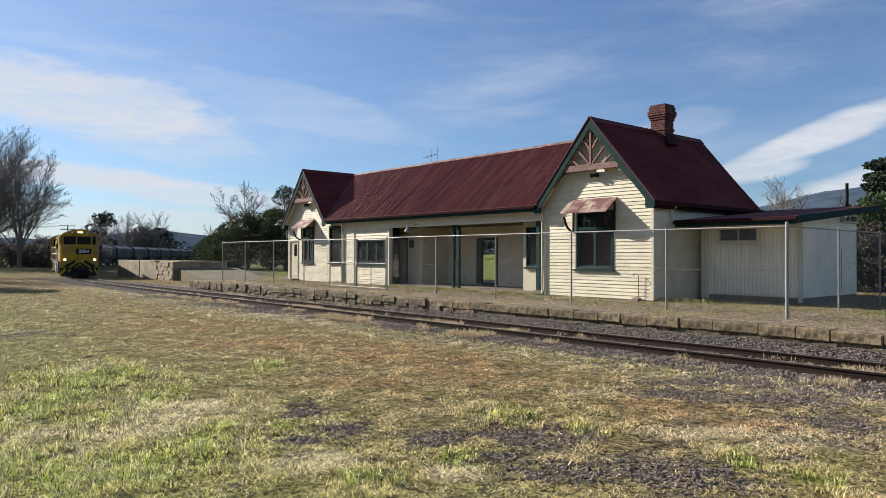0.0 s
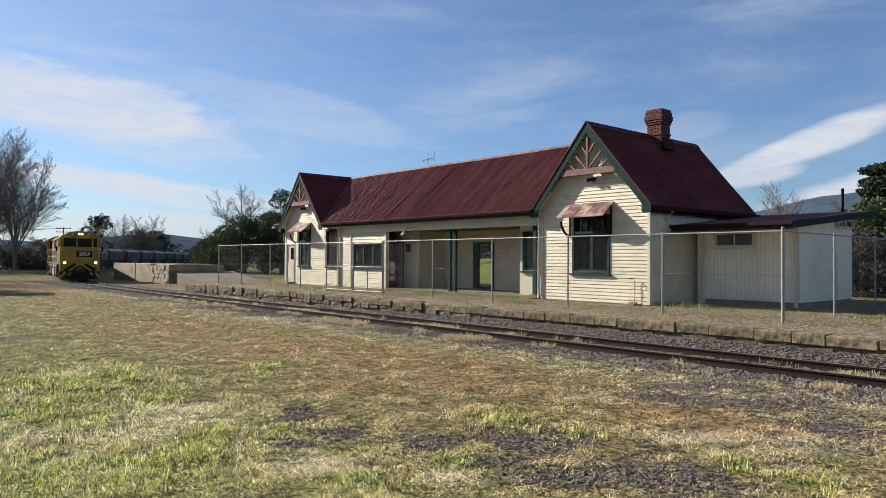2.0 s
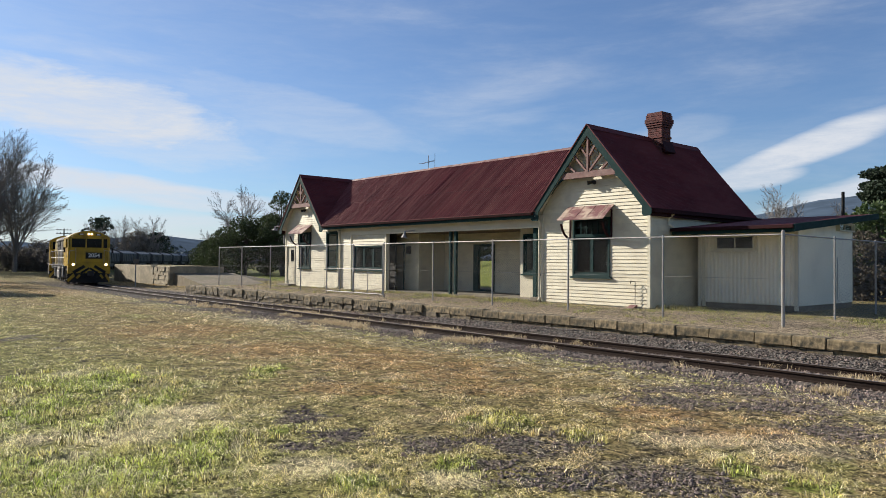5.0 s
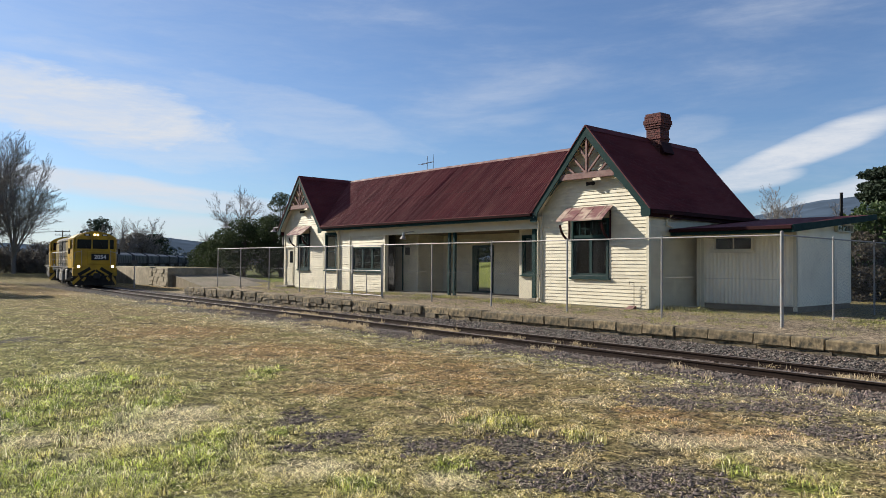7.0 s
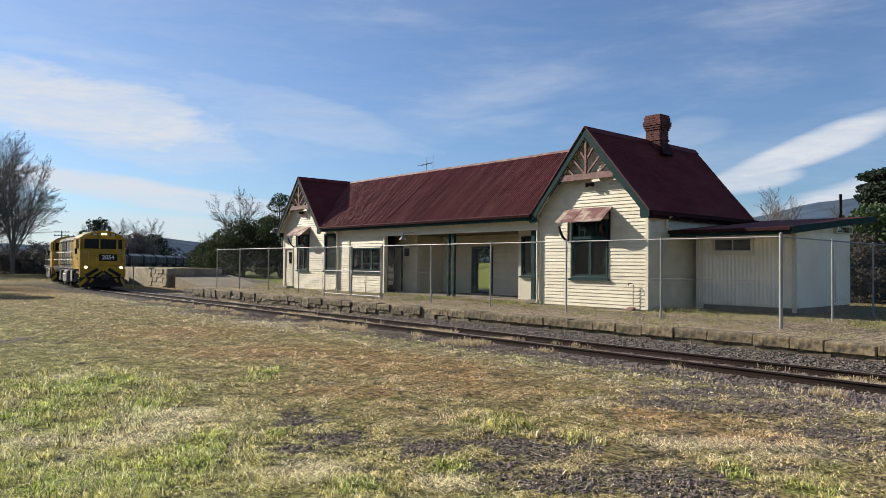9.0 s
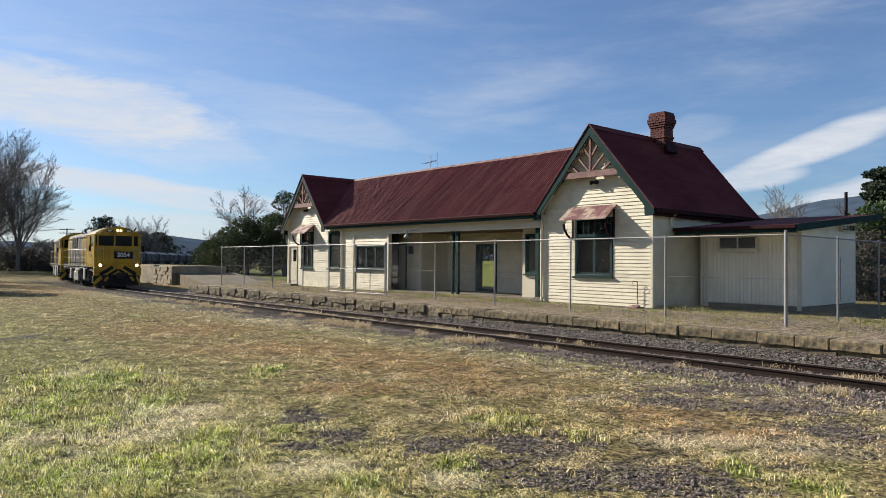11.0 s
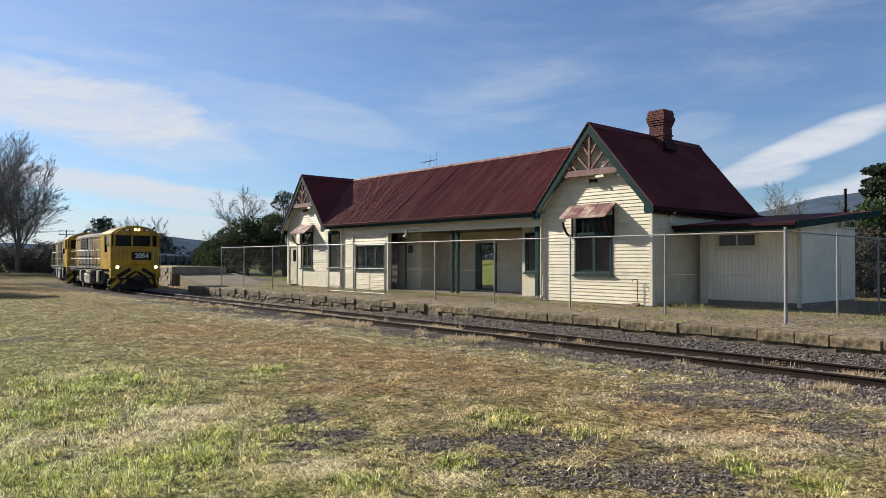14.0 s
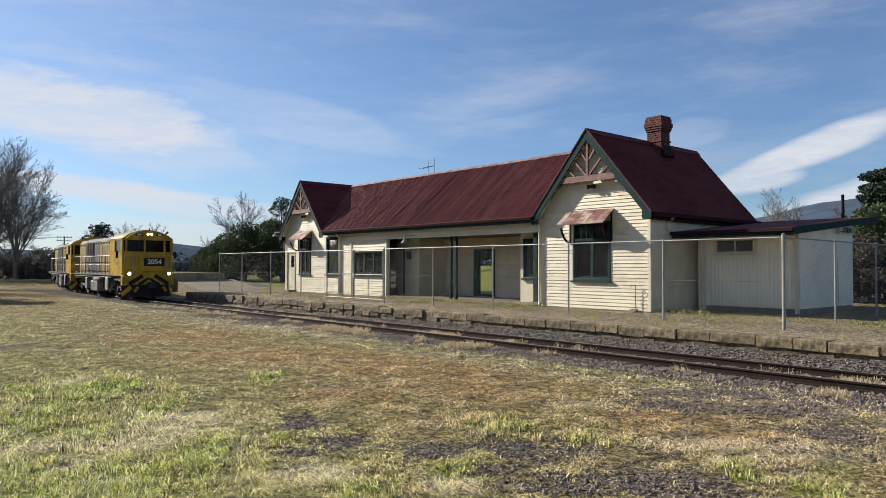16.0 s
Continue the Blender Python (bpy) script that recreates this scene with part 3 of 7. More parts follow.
# ---------------------------------------------------------------- track
def make_track():
    gauge = 1.067
    line = [i * 2.0 for i in range(-20, 19)] + [37 + i * 3.0 for i in range(1, 75)]
    pts = []
    for s in line:
        p, a = (Vector((-s, TRACK_Y, 0)), 0.0) if s < 0 else track_at(s)
        pts.append((p, Vector((math.sin(a), math.cos(a), 0))))
    for side in (-1, 1):
        rail = empty("rail", "rusty steel railway rail with a worn top", "rail", "rails of the line")
        for nm, prof, mt in (("rail_web", [(-0.055, -0.135), (0.055, -0.135), (0.055, -0.122), (0.010, -0.108), (0.010, -0.040), (0.031, -0.030), (0.031, -0.004),
                                           (-0.031, -0.004), (-0.031, -0.030), (-0.010, -0.040), (-0.010, -0.108), (-0.055, -0.122)], rail_mat),
                             ("rail_head", [(-0.024, -0.003), (0.024, -0.003), (0.020, 0.0), (-0.020, 0.0)], rail_top)):
            m = Mesh()
            n = len(prof)
            for p, r in pts:
                c = p + r * side * (gauge / 2 + 0.032)
                m.v += [tuple(c + r * a + Vector((0, 0, h))) for a, h in prof]
            m.f = [(j * n + i, j * n + (i + 1) % n, (j + 1) * n + (i + 1) % n, (j + 1) * n + i) for j in range(len(pts) - 1) for i in range(n)]
            m.fix = True
            part(nm, m, mt, rail)
    bed = empty("sleeper_row", "weathered timber sleepers half buried in gravel", "sleepers")
    me = Mesh().box(-0.11, 0.11, -1.03, 1.03, -0.24, -0.092, 0.012).data("sleeper", sleeper_mat)
    for i in range(150):
        s = -12 + i * 0.62
        p, a = (Vector((-s, TRACK_Y, 0)), 0) if s < 0 else track_at(s)
        ob = part("sleeper", me, None, bed)
        ob.matrix_basis = Matrix.Translation(p + Vector((0, 0, random.uniform(-0.055, -0.035)))) @ pose(0, 0, 0, 0, 0, -math.degrees(a) + random.uniform(-1.5, 1.5))
    # a siding's loose stones along both sides
    rng = np.random.default_rng(5)
    m = Mesh()
    n = 26000
    X = -26 + 34 * rng.random(n) ** 0.8
    Y = TRACK_Y - 0.1 + rng.normal(0, 1.05, n)
    for x, y in zip(X, Y):
        if y > EDGE_Y - 0.05 or y < 9.6:
            continue
        r = rng.uniform(0.014, 0.036)
        c = np.array([(1, 0, 0), (-0.9, 0.3, 0), (0.1, 1, 0.1), (0, -1, 0), (0.1, 0.1, 0.9), (0, 0, -1)]) * r * rng.uniform(0.6, 1.25, (6, 3))
        t = rng.uniform(0, 6.28)
        ct, st = math.cos(t), math.sin(t)
        zz = ground_z(x, y) + r * 0.25
        m.add([(x + p[0] * ct - p[1] * st, y + p[0] * st + p[1] * ct, zz + p[2]) for p in c],
              [(0, 2, 4), (2, 1, 4), (1, 3, 4), (3, 0, 4), (2, 0, 5), (1, 2, 5), (3, 1, 5), (0, 3, 5)])
    X, Y = rng.uniform(-11.5, 0.5, 42000), rng.uniform(1.6, 10.6, 42000)
    stony = patch_weights(X, Y)[3]
    for x, y, k in zip(X, Y, stony):
        if k < 0.03 or k + 0.7 * noise.noise((x * 1.8, y * 1.8, 6.0)) + 0.9 * noise.noise((x * 5.5, y * 5.5, 1.0)) < 0.60:
            continue
        r = rng.uniform(0.008, 0.024)
        c = np.array([(1, 0, 0), (-0.9, 0.3, 0), (0.1, 1, 0.1), (0, -1, 0), (0.1, 0.1, 0.9), (0, 0, -1)]) * r * rng.uniform(0.6, 1.25, (6, 3))
        t = rng.uniform(0, 6.28)
        ct, st = math.cos(t), math.sin(t)
        zz = ground_z(x, y) + r * 0.3
        m.add([(x + p[0] * ct - p[1] * st, y + p[0] * st + p[1] * ct, zz + p[2]) for p in c],
              [(0, 2, 4), (2, 1, 4), (1, 3, 4), (3, 0, 4), (2, 0, 5), (1, 2, 5), (3, 1, 5), (0, 3, 5)])
    part("ballast", m, ballast_mat, None, "loose grey and brown ballast stones along the track", kind="stuff", category="gravel")


make_track()


# ---------------------------------------------------------------- platform edge
def rough_stone(dx, dy, dz, seed, amp=0.02):
    """A dressed block with worn corners, its front face at y = 0."""
    rng = np.random.default_rng(seed)
    m = Mesh().box(0, dx, 0, dy, 0, dz, 0.022)
    m.v = [tuple(np.array(p) + rng.uniform(-amp, amp, 3) * (1, 0.8, 0.8)) for p in m.v]
    return m


def make_platform():
    plat = empty("platform", "low railway platform edged with worn sandstone blocks", "platform", kind="structure")
    kerb = [rough_stone(1, 0.42, 0.215, k, 0.012).data("coping_block", stone) for k in range(8)]
    foot = [rough_stone(1, 0.30, 0.2, 40 + k, 0.03).data("rubble_block", rubble) for k in range(8)]
    rng = np.random.default_rng(9)
    x, k = 9.0, 0
    while x > -37.4:
        near = x > -15.5
        w = rng.uniform(0.62, 0.98) if near else rng.uniform(0.36, 0.75)
        h = 0.215 if near else rng.uniform(0.19, 0.25)
        if rng.random() > 0.008 or near:
            ob = part("coping_block", kerb[k % 8], None, plat)
            ob.matrix_basis = pose(x - w + 0.007, EDGE_Y + rng.uniform(-0.015, 0.03) + (0 if near else rng.uniform(-0.03, 0.06)), PLATFORM_Z - h + rng.uniform(-0.012, 0.012),
                                   rng.uniform(-2, 2), 0, rng.uniform(-1.2, 1.2)) @ Matrix.Diagonal((w - 0.013, 1, h / 0.215, 1))
        if not near:
            ob = part("rubble_block", foot[k % 8], None, plat)
            ob.matrix_basis = pose(x - w * rng.uniform(0.8, 1.1), EDGE_Y + rng.uniform(0.0, 0.06), 0.02 + rng.uniform(-0.03, 0.03), rng.uniform(-3, 3), 0, rng.uniform(-2, 2)) @ Matrix.Diagonal((w * rng.uniform(0.8, 1.05), 1, 0.75, 1))
        x -= w
        k += 1
    x = 9.0
    while x > -37.2:
        w = rng.uniform(0.22, 0.6)
        ob = part("rubble_block", foot[k % 8], None, plat)
        ob.matrix_basis = pose(x - w, EDGE_Y + 0.06 + rng.uniform(-0.03, 0.05), -0.10 + rng.uniform(-0.03, 0.02)) @ Matrix.Diagonal((w * 0.97, 1, 1.2, 1))
        x -= w
        k += 1
    # end of the platform, returning into the bank
    for j in range(7):
        ob = part("rubble_block", foot[j], None, plat)
        ob.matrix_basis = pose(-37.45, EDGE_Y + 0.5 + j * 0.55, -0.1, 0, 0, 90) @ Matrix.Diagonal((0.5, 1, 1.9, 1))
    part("platform_core", Mesh().box(-37.1, 9.1, EDGE_Y + 0.07, EDGE_Y + 0.5, -0.2, PLATFORM_Z - 0.035), stone, plat)


make_platform()


def make_bank():
    """The raised goods bank with its rubble end and the ramp down to the platform."""
    bank = empty("loading_bank", "old concrete and rubble stone goods loading bank with a ramp", "loading bank")
    part("retaining_wall", Mesh().box(-61.5, -52.6, 17.3, 17.75, -0.25, 1.30, 0.03), bank_concrete, bank)
    rng = np.random.default_rng(3)
    me = [rough_stone(1, 0.4, 1, 70 + k, 0.022).data("rubble_block", bank_concrete) for k in range(6)]
    for r in range(5):
        x = -49.0
        while x > -52.6:
            w = rng.uniform(0.35, 0.75)
            ob = part("rubble_block", me[rng.integers(6)], None, bank)
            ob.matrix_basis = pose(max(x - w, -52.7), 17.27 + rng.uniform(-0.05, 0.03), -0.25 + r * 0.29) @ Matrix.Diagonal((w * 1.02, 1, 0.286, 1))
            x -= w
    part("fill", Mesh().box(-61.3, -49.1, 17.6, 21.2, -0.25, 1.24), bank_concrete, bank)
    part("turf_cap", Mesh().box(-61.2, -49.2, 17.8, 21.1, 1.2, 1.28, 0.04), blade_mat, bank, "thin grass on top of the bank")
    part("end_wall", Mesh().box(-49.15, -48.85, 17.3, 21.2, -0.25, 1.25, 0.02), bank_concrete, bank)
    part("ramp", Mesh().prism([(-48.84, -0.2), (-43.6, -0.2), (-43.6, 0.12), (-44.6, 0.26), (-48.84, 0.79)], "y", 17.6, 21.9), packed_earth, bank)


make_bank()


# ---------------------------------------------------------------- station building
FRONT, BARGE, VER, BACK, RIDGE_Y = 18.86, 18.53, 18.86, 25.1, 21.75
FLOOR_Z, EAVE_Z, APEX_Z, GUT_Z = 0.39, 3.42, 6.28, 3.50
BOARD = 0.114


def boards(wall, at, u0, u1, z0, z1, holes=(), gable=None, join=False):
    """Lapped weatherboards on a wall. at(u, z, d): the place u along, z up, d out from the wall. gable: apex u, apex z, rise per metre."""
    allm = Mesh()
    z = z0
    while z < z1 - 0.02:
        zt = min(z + BOARD, z1)
        zm = (z + zt) / 2

        def span(h):
            a, b = u0, u1
            if gable:
                w = max(0.0, (gable[1] - h) / gable[2])
                a, b = max(a, gable[0] - w), min(b, gable[0] + w)
            return a, b
        cuts = sorted((h[0], h[1]) for h in holes if h[2] < zm < h[3])
        edges, prev = [], None
        (a0, b0), (a1, b1) = span(z), span(zt)
        if b1 - a1 < 0.03:
            break
        runs, s = [], "L"
        for h0, h1 in cuts:
            runs.append((s, h0))
            s = h1
        runs.append((s, "R"))
        for l, r in runs:
            q = [(a0 if l == "L" else l, z), (b0 if r == "R" else r, z), (b1 if r == "R" else r, zt + 0.012), (a1 if l == "L" else l, zt + 0.012)]
            if q[1][0] - q[0][0] < 0.02:
                continue
            m = allm if join else Mesh()
            jit = random.uniform(-0.003, 0.003)
            d = [0.026 + jit, 0.026 + jit, 0.003, 0.003]
            v = [at(u, h, o) for (u, h), o in zip(q, d)] + [at(u, h, 0.0) for u, h in q]
            m.add(v, [(0, 1, 2, 3), (0, 4, 5, 1), (1, 5, 6, 2), (3, 7, 4, 0)])
            m.fix = True
            if not join:
                part("weatherboard", m, cream, wall)
        z += BOARD
    if join:
        part("weatherboards", allm, cream, wall)


def panel(m, at, u0, u1, z0, z1, holes, d0, d1, gable=None):
    """A wall core of some thickness with openings through it, in upright strips."""
    us = sorted({u0, u1, *[h[0] for h in holes], *[h[1] for h in holes], *([gable[0]] if gable else [])})
    for a, b in zip(us, us[1:]):
        if b - a < 1e-4:
            continue
        cuts = sorted((h[2], h[3]) for h in holes if h[0] < (a + b) / 2 < h[1])
        lo = z0
        for c0, c1 in cuts + [(None, None)]:
            if c0 is None:
                if gable:
                    top = [min(z1, gable[1] - gable[2] * abs(u - gable[0])) for u in (a, b)]
                else:
                    top = [z1, z1]
            else:
                top = [c0, c0]
            if max(top) > lo + 1e-3:
                v = [at(u, h, d) for d in (d0, d1) for u, h in ((a, lo), (b, lo), (b, top[1]), (a, top[0]))]
                m.add(v, [(0, 1, 2, 3), (7, 6, 5, 4), (0, 4, 5, 1), (1, 5, 6, 2), (2, 6, 7, 3), (3, 7, 4, 0)])
            lo = c1 if c1 is not None else lo
    m.fix = True
    return m


def bars(at, rects, d0, d1):
    m = Mesh()
    for u0, u1, z0, z1 in rects:
        v = [at(u, h, d) for d in (d0, d1) for u, h in ((u0, z0), (u1, z0), (u1, z1), (u0, z1))]
        m.add(v, [(3, 2, 1, 0), (4, 5, 6, 7), (0, 1, 5, 4), (1, 2, 6, 5), (2, 3, 7, 6), (3, 0, 4, 7)])
    m.fix = True
    return m


def window(wall, at, u0, u1, z0, z1, cols, rows, top=None, frame_mat=None, fw=0.07, sill=True, bar_w=0.035, sw=0.055):
    """A timber window: casing, sashes with glazing bars, panes and a sill. top: height of a multi-paned fanlight."""
    fm = frame_mat or green
    w = part("window", bars(at, [(u0, u0 + fw, z0, z1), (u1 - fw, u1, z0, z1), (u0 + fw, u1 - fw, z1 - fw, z1), (u0 + fw, u1 - fw, z0, z0 + fw)], -0.10, 0.055), fm, wall,
             "timber window with dark glass")
    iu0, iu1, iz0, iz1 = u0 + fw, u1 - fw, z0 + fw, z1 - fw
    split = iz1 - top if top else iz1
    if top:
        part("transom", bars(at, [(iu0, iu1, split - 0.06, split + 0.03)], -0.08, 0.04), fm, w)
    for c in range(cols):
        a, b = iu0 + (iu1 - iu0) * c / cols, iu0 + (iu1 - iu0) * (c + 1) / cols
        t = split - (0.06 if top else 0)
        rects = [(a, a + sw, iz0, t), (b - sw, b, iz0, t), (a + sw, b - sw, iz0, iz0 + sw * 1.25), (a + sw, b - sw, t - sw, t)]
        rects += [(a + sw, b - sw, iz0 + (t - iz0) * r / rows - bar_w / 2, iz0 + (t - iz0) * r / rows + bar_w / 2) for r in range(1, rows)]
        part("sash", bars(at, rects, -0.06, -0.015), fm, w)
    if top:
        rects = [(iu0 + (iu1 - iu0) * k / 6 - 0.016, iu0 + (iu1 - iu0) * k / 6 + 0.016, split + 0.03, iz1) for k in range(1, 6)]
        rects.append((iu0, iu1, (split + iz1) / 2 - 0.016, (split + iz1) / 2 + 0.016))
        part("fanlight_bars", bars(at, rects, -0.055, -0.02), fm, w)
    pane = part("pane", bars(at, [(iu0, iu1, iz0, iz1)], -0.042, -0.036), glass, w)
    pane.visible_shadow = False
    if sill:
        part("sill", bars(at, [(u0 - 0.07, u1 + 0.07, z0 - 0.06, z0)], -0.02, 0.10), fm, w)
    return w


def corrugated(p0, p1, q0, q1, pitch=0.076, amp=0.009, rows=1, seg=6, wob=0.0, valley=None):
    """A corrugated sheet between the lower edge p0-p1 and the upper edge q0-q1; the waves run up the slope."""
    p0, p1, q0, q1 = (Vector(v) for v in (p0, p1, q0, q1))
    nrm = (p1 - p0).cross(q0 - p0).normalized()
    if nrm.z < 0:
        nrm = -nrm
    n = max(2, int((p1 - p0).length / pitch * seg))
    m = Mesh()
    L = (p1 - p0).length
    for j in range(rows + 1):
        for i in range(n + 1):
            t, s = i / n, j / rows
            p = (p0.lerp(p1, t)).lerp(q0.lerp(q1, t), s)
            sag = wob * noise.noise((t * L * 0.5, s * 3, 2.0)) if wob else 0
            m.v.append(tuple(p + nrm * (amp * math.sin(2 * math.pi * t * L / pitch) + sag)))
    for j in range(rows):
        for i in range(n):
            if valley:
                x, s = p0.x + (p1.x - p0.x) * (i + 0.5) / n, j / rows
                (a, b), (c, d) = valley
                if x < a + (b - a) * s - 0.12 or x > c + (d - c) * s + 0.12:
                    continue
            m.f.append((j * (n + 1) + i, j * (n + 1) + i + 1, (j + 1) * (n + 1) + i + 1, (j + 1) * (n + 1) + i))
    return m


def face_front(y):
    return lambda u, z, d: (u, y - d, z)


def face_east(x):
    return lambda u, z, d: (x + d, u, z)


def make_wing(house, x0, x1, near):
    ax = (x0 + x1) / 2
    hw = (x1 - x0) / 2
    slope = (APEX_Z - EAVE_Z) / (hw + 0.22)
    gab = (ax, APEX_Z - 0.10, slope)
    front = face_front(FRONT)
    holes = [(-15.12, -13.62, 1.30, 3.24)] if near else [(ax - 0.55, ax + 0.62, 1.34, 3.24), (x0 + 0.10, x0 + 1.05, 0.45, 2.55)]
    wall = part("wall", panel(Mesh(), front, x0, x1, FLOOR_Z - 0.15, APEX_Z, holes, -0.14, 0.0, gab), cream_plain, house, "cream weatherboard gable wall")
    boards(wall, front, x0 + 0.06, x1 - (0.06 if near else 0.0), FLOOR_Z, APEX_Z - 0.2, [(h[0] - 0.02, h[1] + 0.02, h[2] - 0.02, h[3] + 0.02) for h in holes], gab)
    part("corner_board", Mesh().box(x0 - 0.035, x0 + 0.07, FRONT - 0.045, FRONT + 0.07, FLOOR_Z, EAVE_Z), trim_cream, wall)
    if near:
        part("corner_board", Mesh().box(x1 - 0.07, x1 + 0.035, FRONT - 0.045, FRONT + 0.07, FLOOR_Z, EAVE_Z), trim_cream, wall)
    else:
        d = holes[1]
        door = part("door", bars(front, [(d[0] + 0.06, d[1] - 0.06, d[2], d[3] - 0.06)], -0.06, -0.01), cream_plain, wall, "cream panelled side door with a small dark pane")
        part("door_frame", bars(front, [(d[0], d[0] + 0.06, d[2], d[3]), (d[1] - 0.06, d[1], d[2], d[3]), (d[0] + 0.06, d[1] - 0.06, d[3] - 0.06, d[3])], -0.10, 0.05), trim_cream, door)
        part("door_pane", bars(front, [(d[0] + 0.45, d[1] - 0.14, d[2] + 1.25, d[3] - 0.22)], -0.009, 0.004), cab_glass, door)
        part("door_panel", bars(front, [(d[0] + 0.18, d[1] - 0.18, d[2] + 0.2, d[2] + 1.0)], -0.009, 0.004), trim_cream, door)
    h = holes[0]
    window(wall, front, *h, 2, 1 if near else 1, top=0.50)
    # the small roof over the window
    aw = part("awning", Mesh().prism([(FRONT - 0.03, h[3] + 0.40), (FRONT - 0.62, h[3] - 0.06), (FRONT - 0.62, h[3] - 0.095), (FRONT - 0.03, h[3] + 0.36)], "x", h[0] - 0.22, h[1] + 0.16), awning_mat, house,
              "small faded maroon window awning with peeling paint")
    for k in range(4):
        m = Mesh()
        xx = h[0] - 0.22 + (h[1] - h[0] + 0.38) * (k + 0.5) / 4
        m.beam((xx, FRONT - 0.03, h[3] + 0.404), (xx, FRONT - 0.62, h[3] - 0.056), 0.03, 0.012)
        part("batten", m, awning_mat, aw)
    for xx in (h[0] - 0.12, h[1] + 0.06):
        m = Mesh()
        pts = [(FRONT - 0.02 - 0.5 * math.sin(a), h[3] - 0.68 + 0.62 * (1 - math.cos(a)) + 0.0) for a in (0, 0.35, 0.7, 1.05, 1.35)]
        for a, b in zip(pts, pts[1:]):
            m.beam((xx, *a), (xx, *b), 0.055, 0.055, (1, 0, 0))
        m.beam((xx, FRONT - 0.02, h[3] - 0.72), (xx, FRONT - 0.02, h[3] + 0.25), 0.055, 0.05, (1, 0, 0))
        part("bracket", m, gutter_mat, aw)
    # Near-black panel added close behind the windows to paint the room's darkness.
    part("partition", Mesh().box(x0 + 0.2, x1 - 0.2, FRONT + 0.55, FRONT + 0.6, FLOOR_Z, EAVE_Z), dark, house, "near-black panel added for the unlit room behind the windows")
    # side walls
    for xx, s in ((x0, -1), (x1, 1)):
        at = (lambda u, z, d, xx=xx, s=s: (xx + s * d, u, z))
        hs = []
        if s > 0 and not near:
            hs = []
        side = part("wall", panel(Mesh(), at, FRONT + 0.004, BACK, FLOOR_Z - 0.15, EAVE_Z + 0.12, hs, -0.14, -0.002), cream_plain, house, "cream weatherboard side wall")
        boards(side, at, FRONT + 0.07, BACK if near and s > 0 else FRONT + 0.2, FLOOR_Z, EAVE_Z + 0.1, [(a - 0.02, b + 0.02, c - 0.02, d + 0.02) for a, b, c, d in hs])
        for hh in hs:
            window(side, at, *hh, 1, 2, fw=0.06)
    part("wall", panel(Mesh(), (lambda u, z, d: (u, BACK + d, z)), x0, x1, FLOOR_Z - 0.15, APEX_Z, [], -0.14, 0.0, gab), cream_plain, house, "cream rear gable wall")
    # roof
    roof = part("roof", corrugated((x1 + 0.24, BARGE + 0.02, EAVE_Z), (x1 + 0.24, BACK + 0.36, EAVE_Z), (ax, BARGE + 0.02, APEX_Z), (ax, BACK + 0.36, APEX_Z), rows=8, wob=0.008, amp=0.014), maroon, house,
                "dark maroon corrugated iron roof", True)
    part("roof_sheet", corrugated((x0 - 0.24, BARGE + 0.02, EAVE_Z), (x0 - 0.24, BACK + 0.36, EAVE_Z), (ax, BARGE + 0.02, APEX_Z), (ax, BACK + 0.36, APEX_Z), rows=8, wob=0.008, amp=0.014), maroon, roof, "", True)
    m = Mesh().prism([(ax - 0.17, APEX_Z - 0.16), (ax, APEX_Z + 0.035), (ax + 0.17, APEX_Z - 0.16), (ax, APEX_Z + 0.012)], "y", BARGE - 0.02, BACK + 0.38)
    part("ridge_cap", m, maroon, roof)
    # lining under the eaves
    for s in (-1, 1):
        e = ax + s * (hw + 0.22)
        m = Mesh().prism([(ax, APEX_Z - 0.05), (e, EAVE_Z - 0.05), (e, EAVE_Z - 0.09), (ax, APEX_Z - 0.09)], "y", BARGE + 0.03, BACK + 0.3)
        part("roof_lining", m, trim_cream, roof)
        # bargeboard with a clipped foot
        f = ax + s * (hw + 0.26)
        t = ax + s * (hw + 0.0)
        m = Mesh().prism([(ax, APEX_Z - 0.01), (f, EAVE_Z + 0.0), (f, EAVE_Z - 0.16), (f - s * 0.06, EAVE_Z - 0.22), (f - s * 0.28, EAVE_Z - 0.22), (f - s * 0.33, EAVE_Z - 0.16),
                          (f - s * 0.33, EAVE_Z + 0.08), (ax, APEX_Z - 0.36)], "y", BARGE - 0.012, BARGE + 0.028)
        part("bargeboard", m, green, house, "dark green bargeboard")
        # verge flashing on top of the board
        m = Mesh().beam((ax, BARGE + 0.01, APEX_Z + 0.02), (f, BARGE + 0.01, EAVE_Z + 0.02), 0.10, 0.03)
        part("verge_cap", m, maroon, roof)
        # curved soffit bracket between board and wall
        m = Mesh()
        n = 8
        pts = []
        for k in range(n + 1):
            t = k / n
            pts.append((ax + s * (0.93 + 0.62 * t), 4.57 - 0.50 * t ** 1.7))
        for (xa, za), (xb, zb) in zip(pts, pts[1:]):
            ha, hb = APEX_Z - 0.34 - slope * abs(xa - ax), APEX_Z - 0.34 - slope * abs(xb - ax)
            m.add([(xa, BARGE + 0.035, za), (xb, BARGE + 0.035, zb), (xb, BARGE + 0.035, max(hb, zb + 0.02)), (xa, BARGE + 0.035, max(ha, za + 0.02)),
                   (xa, BARGE + 0.085, za), (xb, BARGE + 0.085, zb), (xb, BARGE + 0.085, max(hb, zb + 0.02)), (xa, BARGE + 0.085, max(ha, za + 0.02))],
                  [(0, 1, 2, 3), (7, 6, 5, 4), (0, 4, 5, 1), (1, 5, 6, 2), (2, 6, 7, 3), (3, 7, 4, 0)])
        m.fix = True
        part("soffit_bracket", m, green, house)
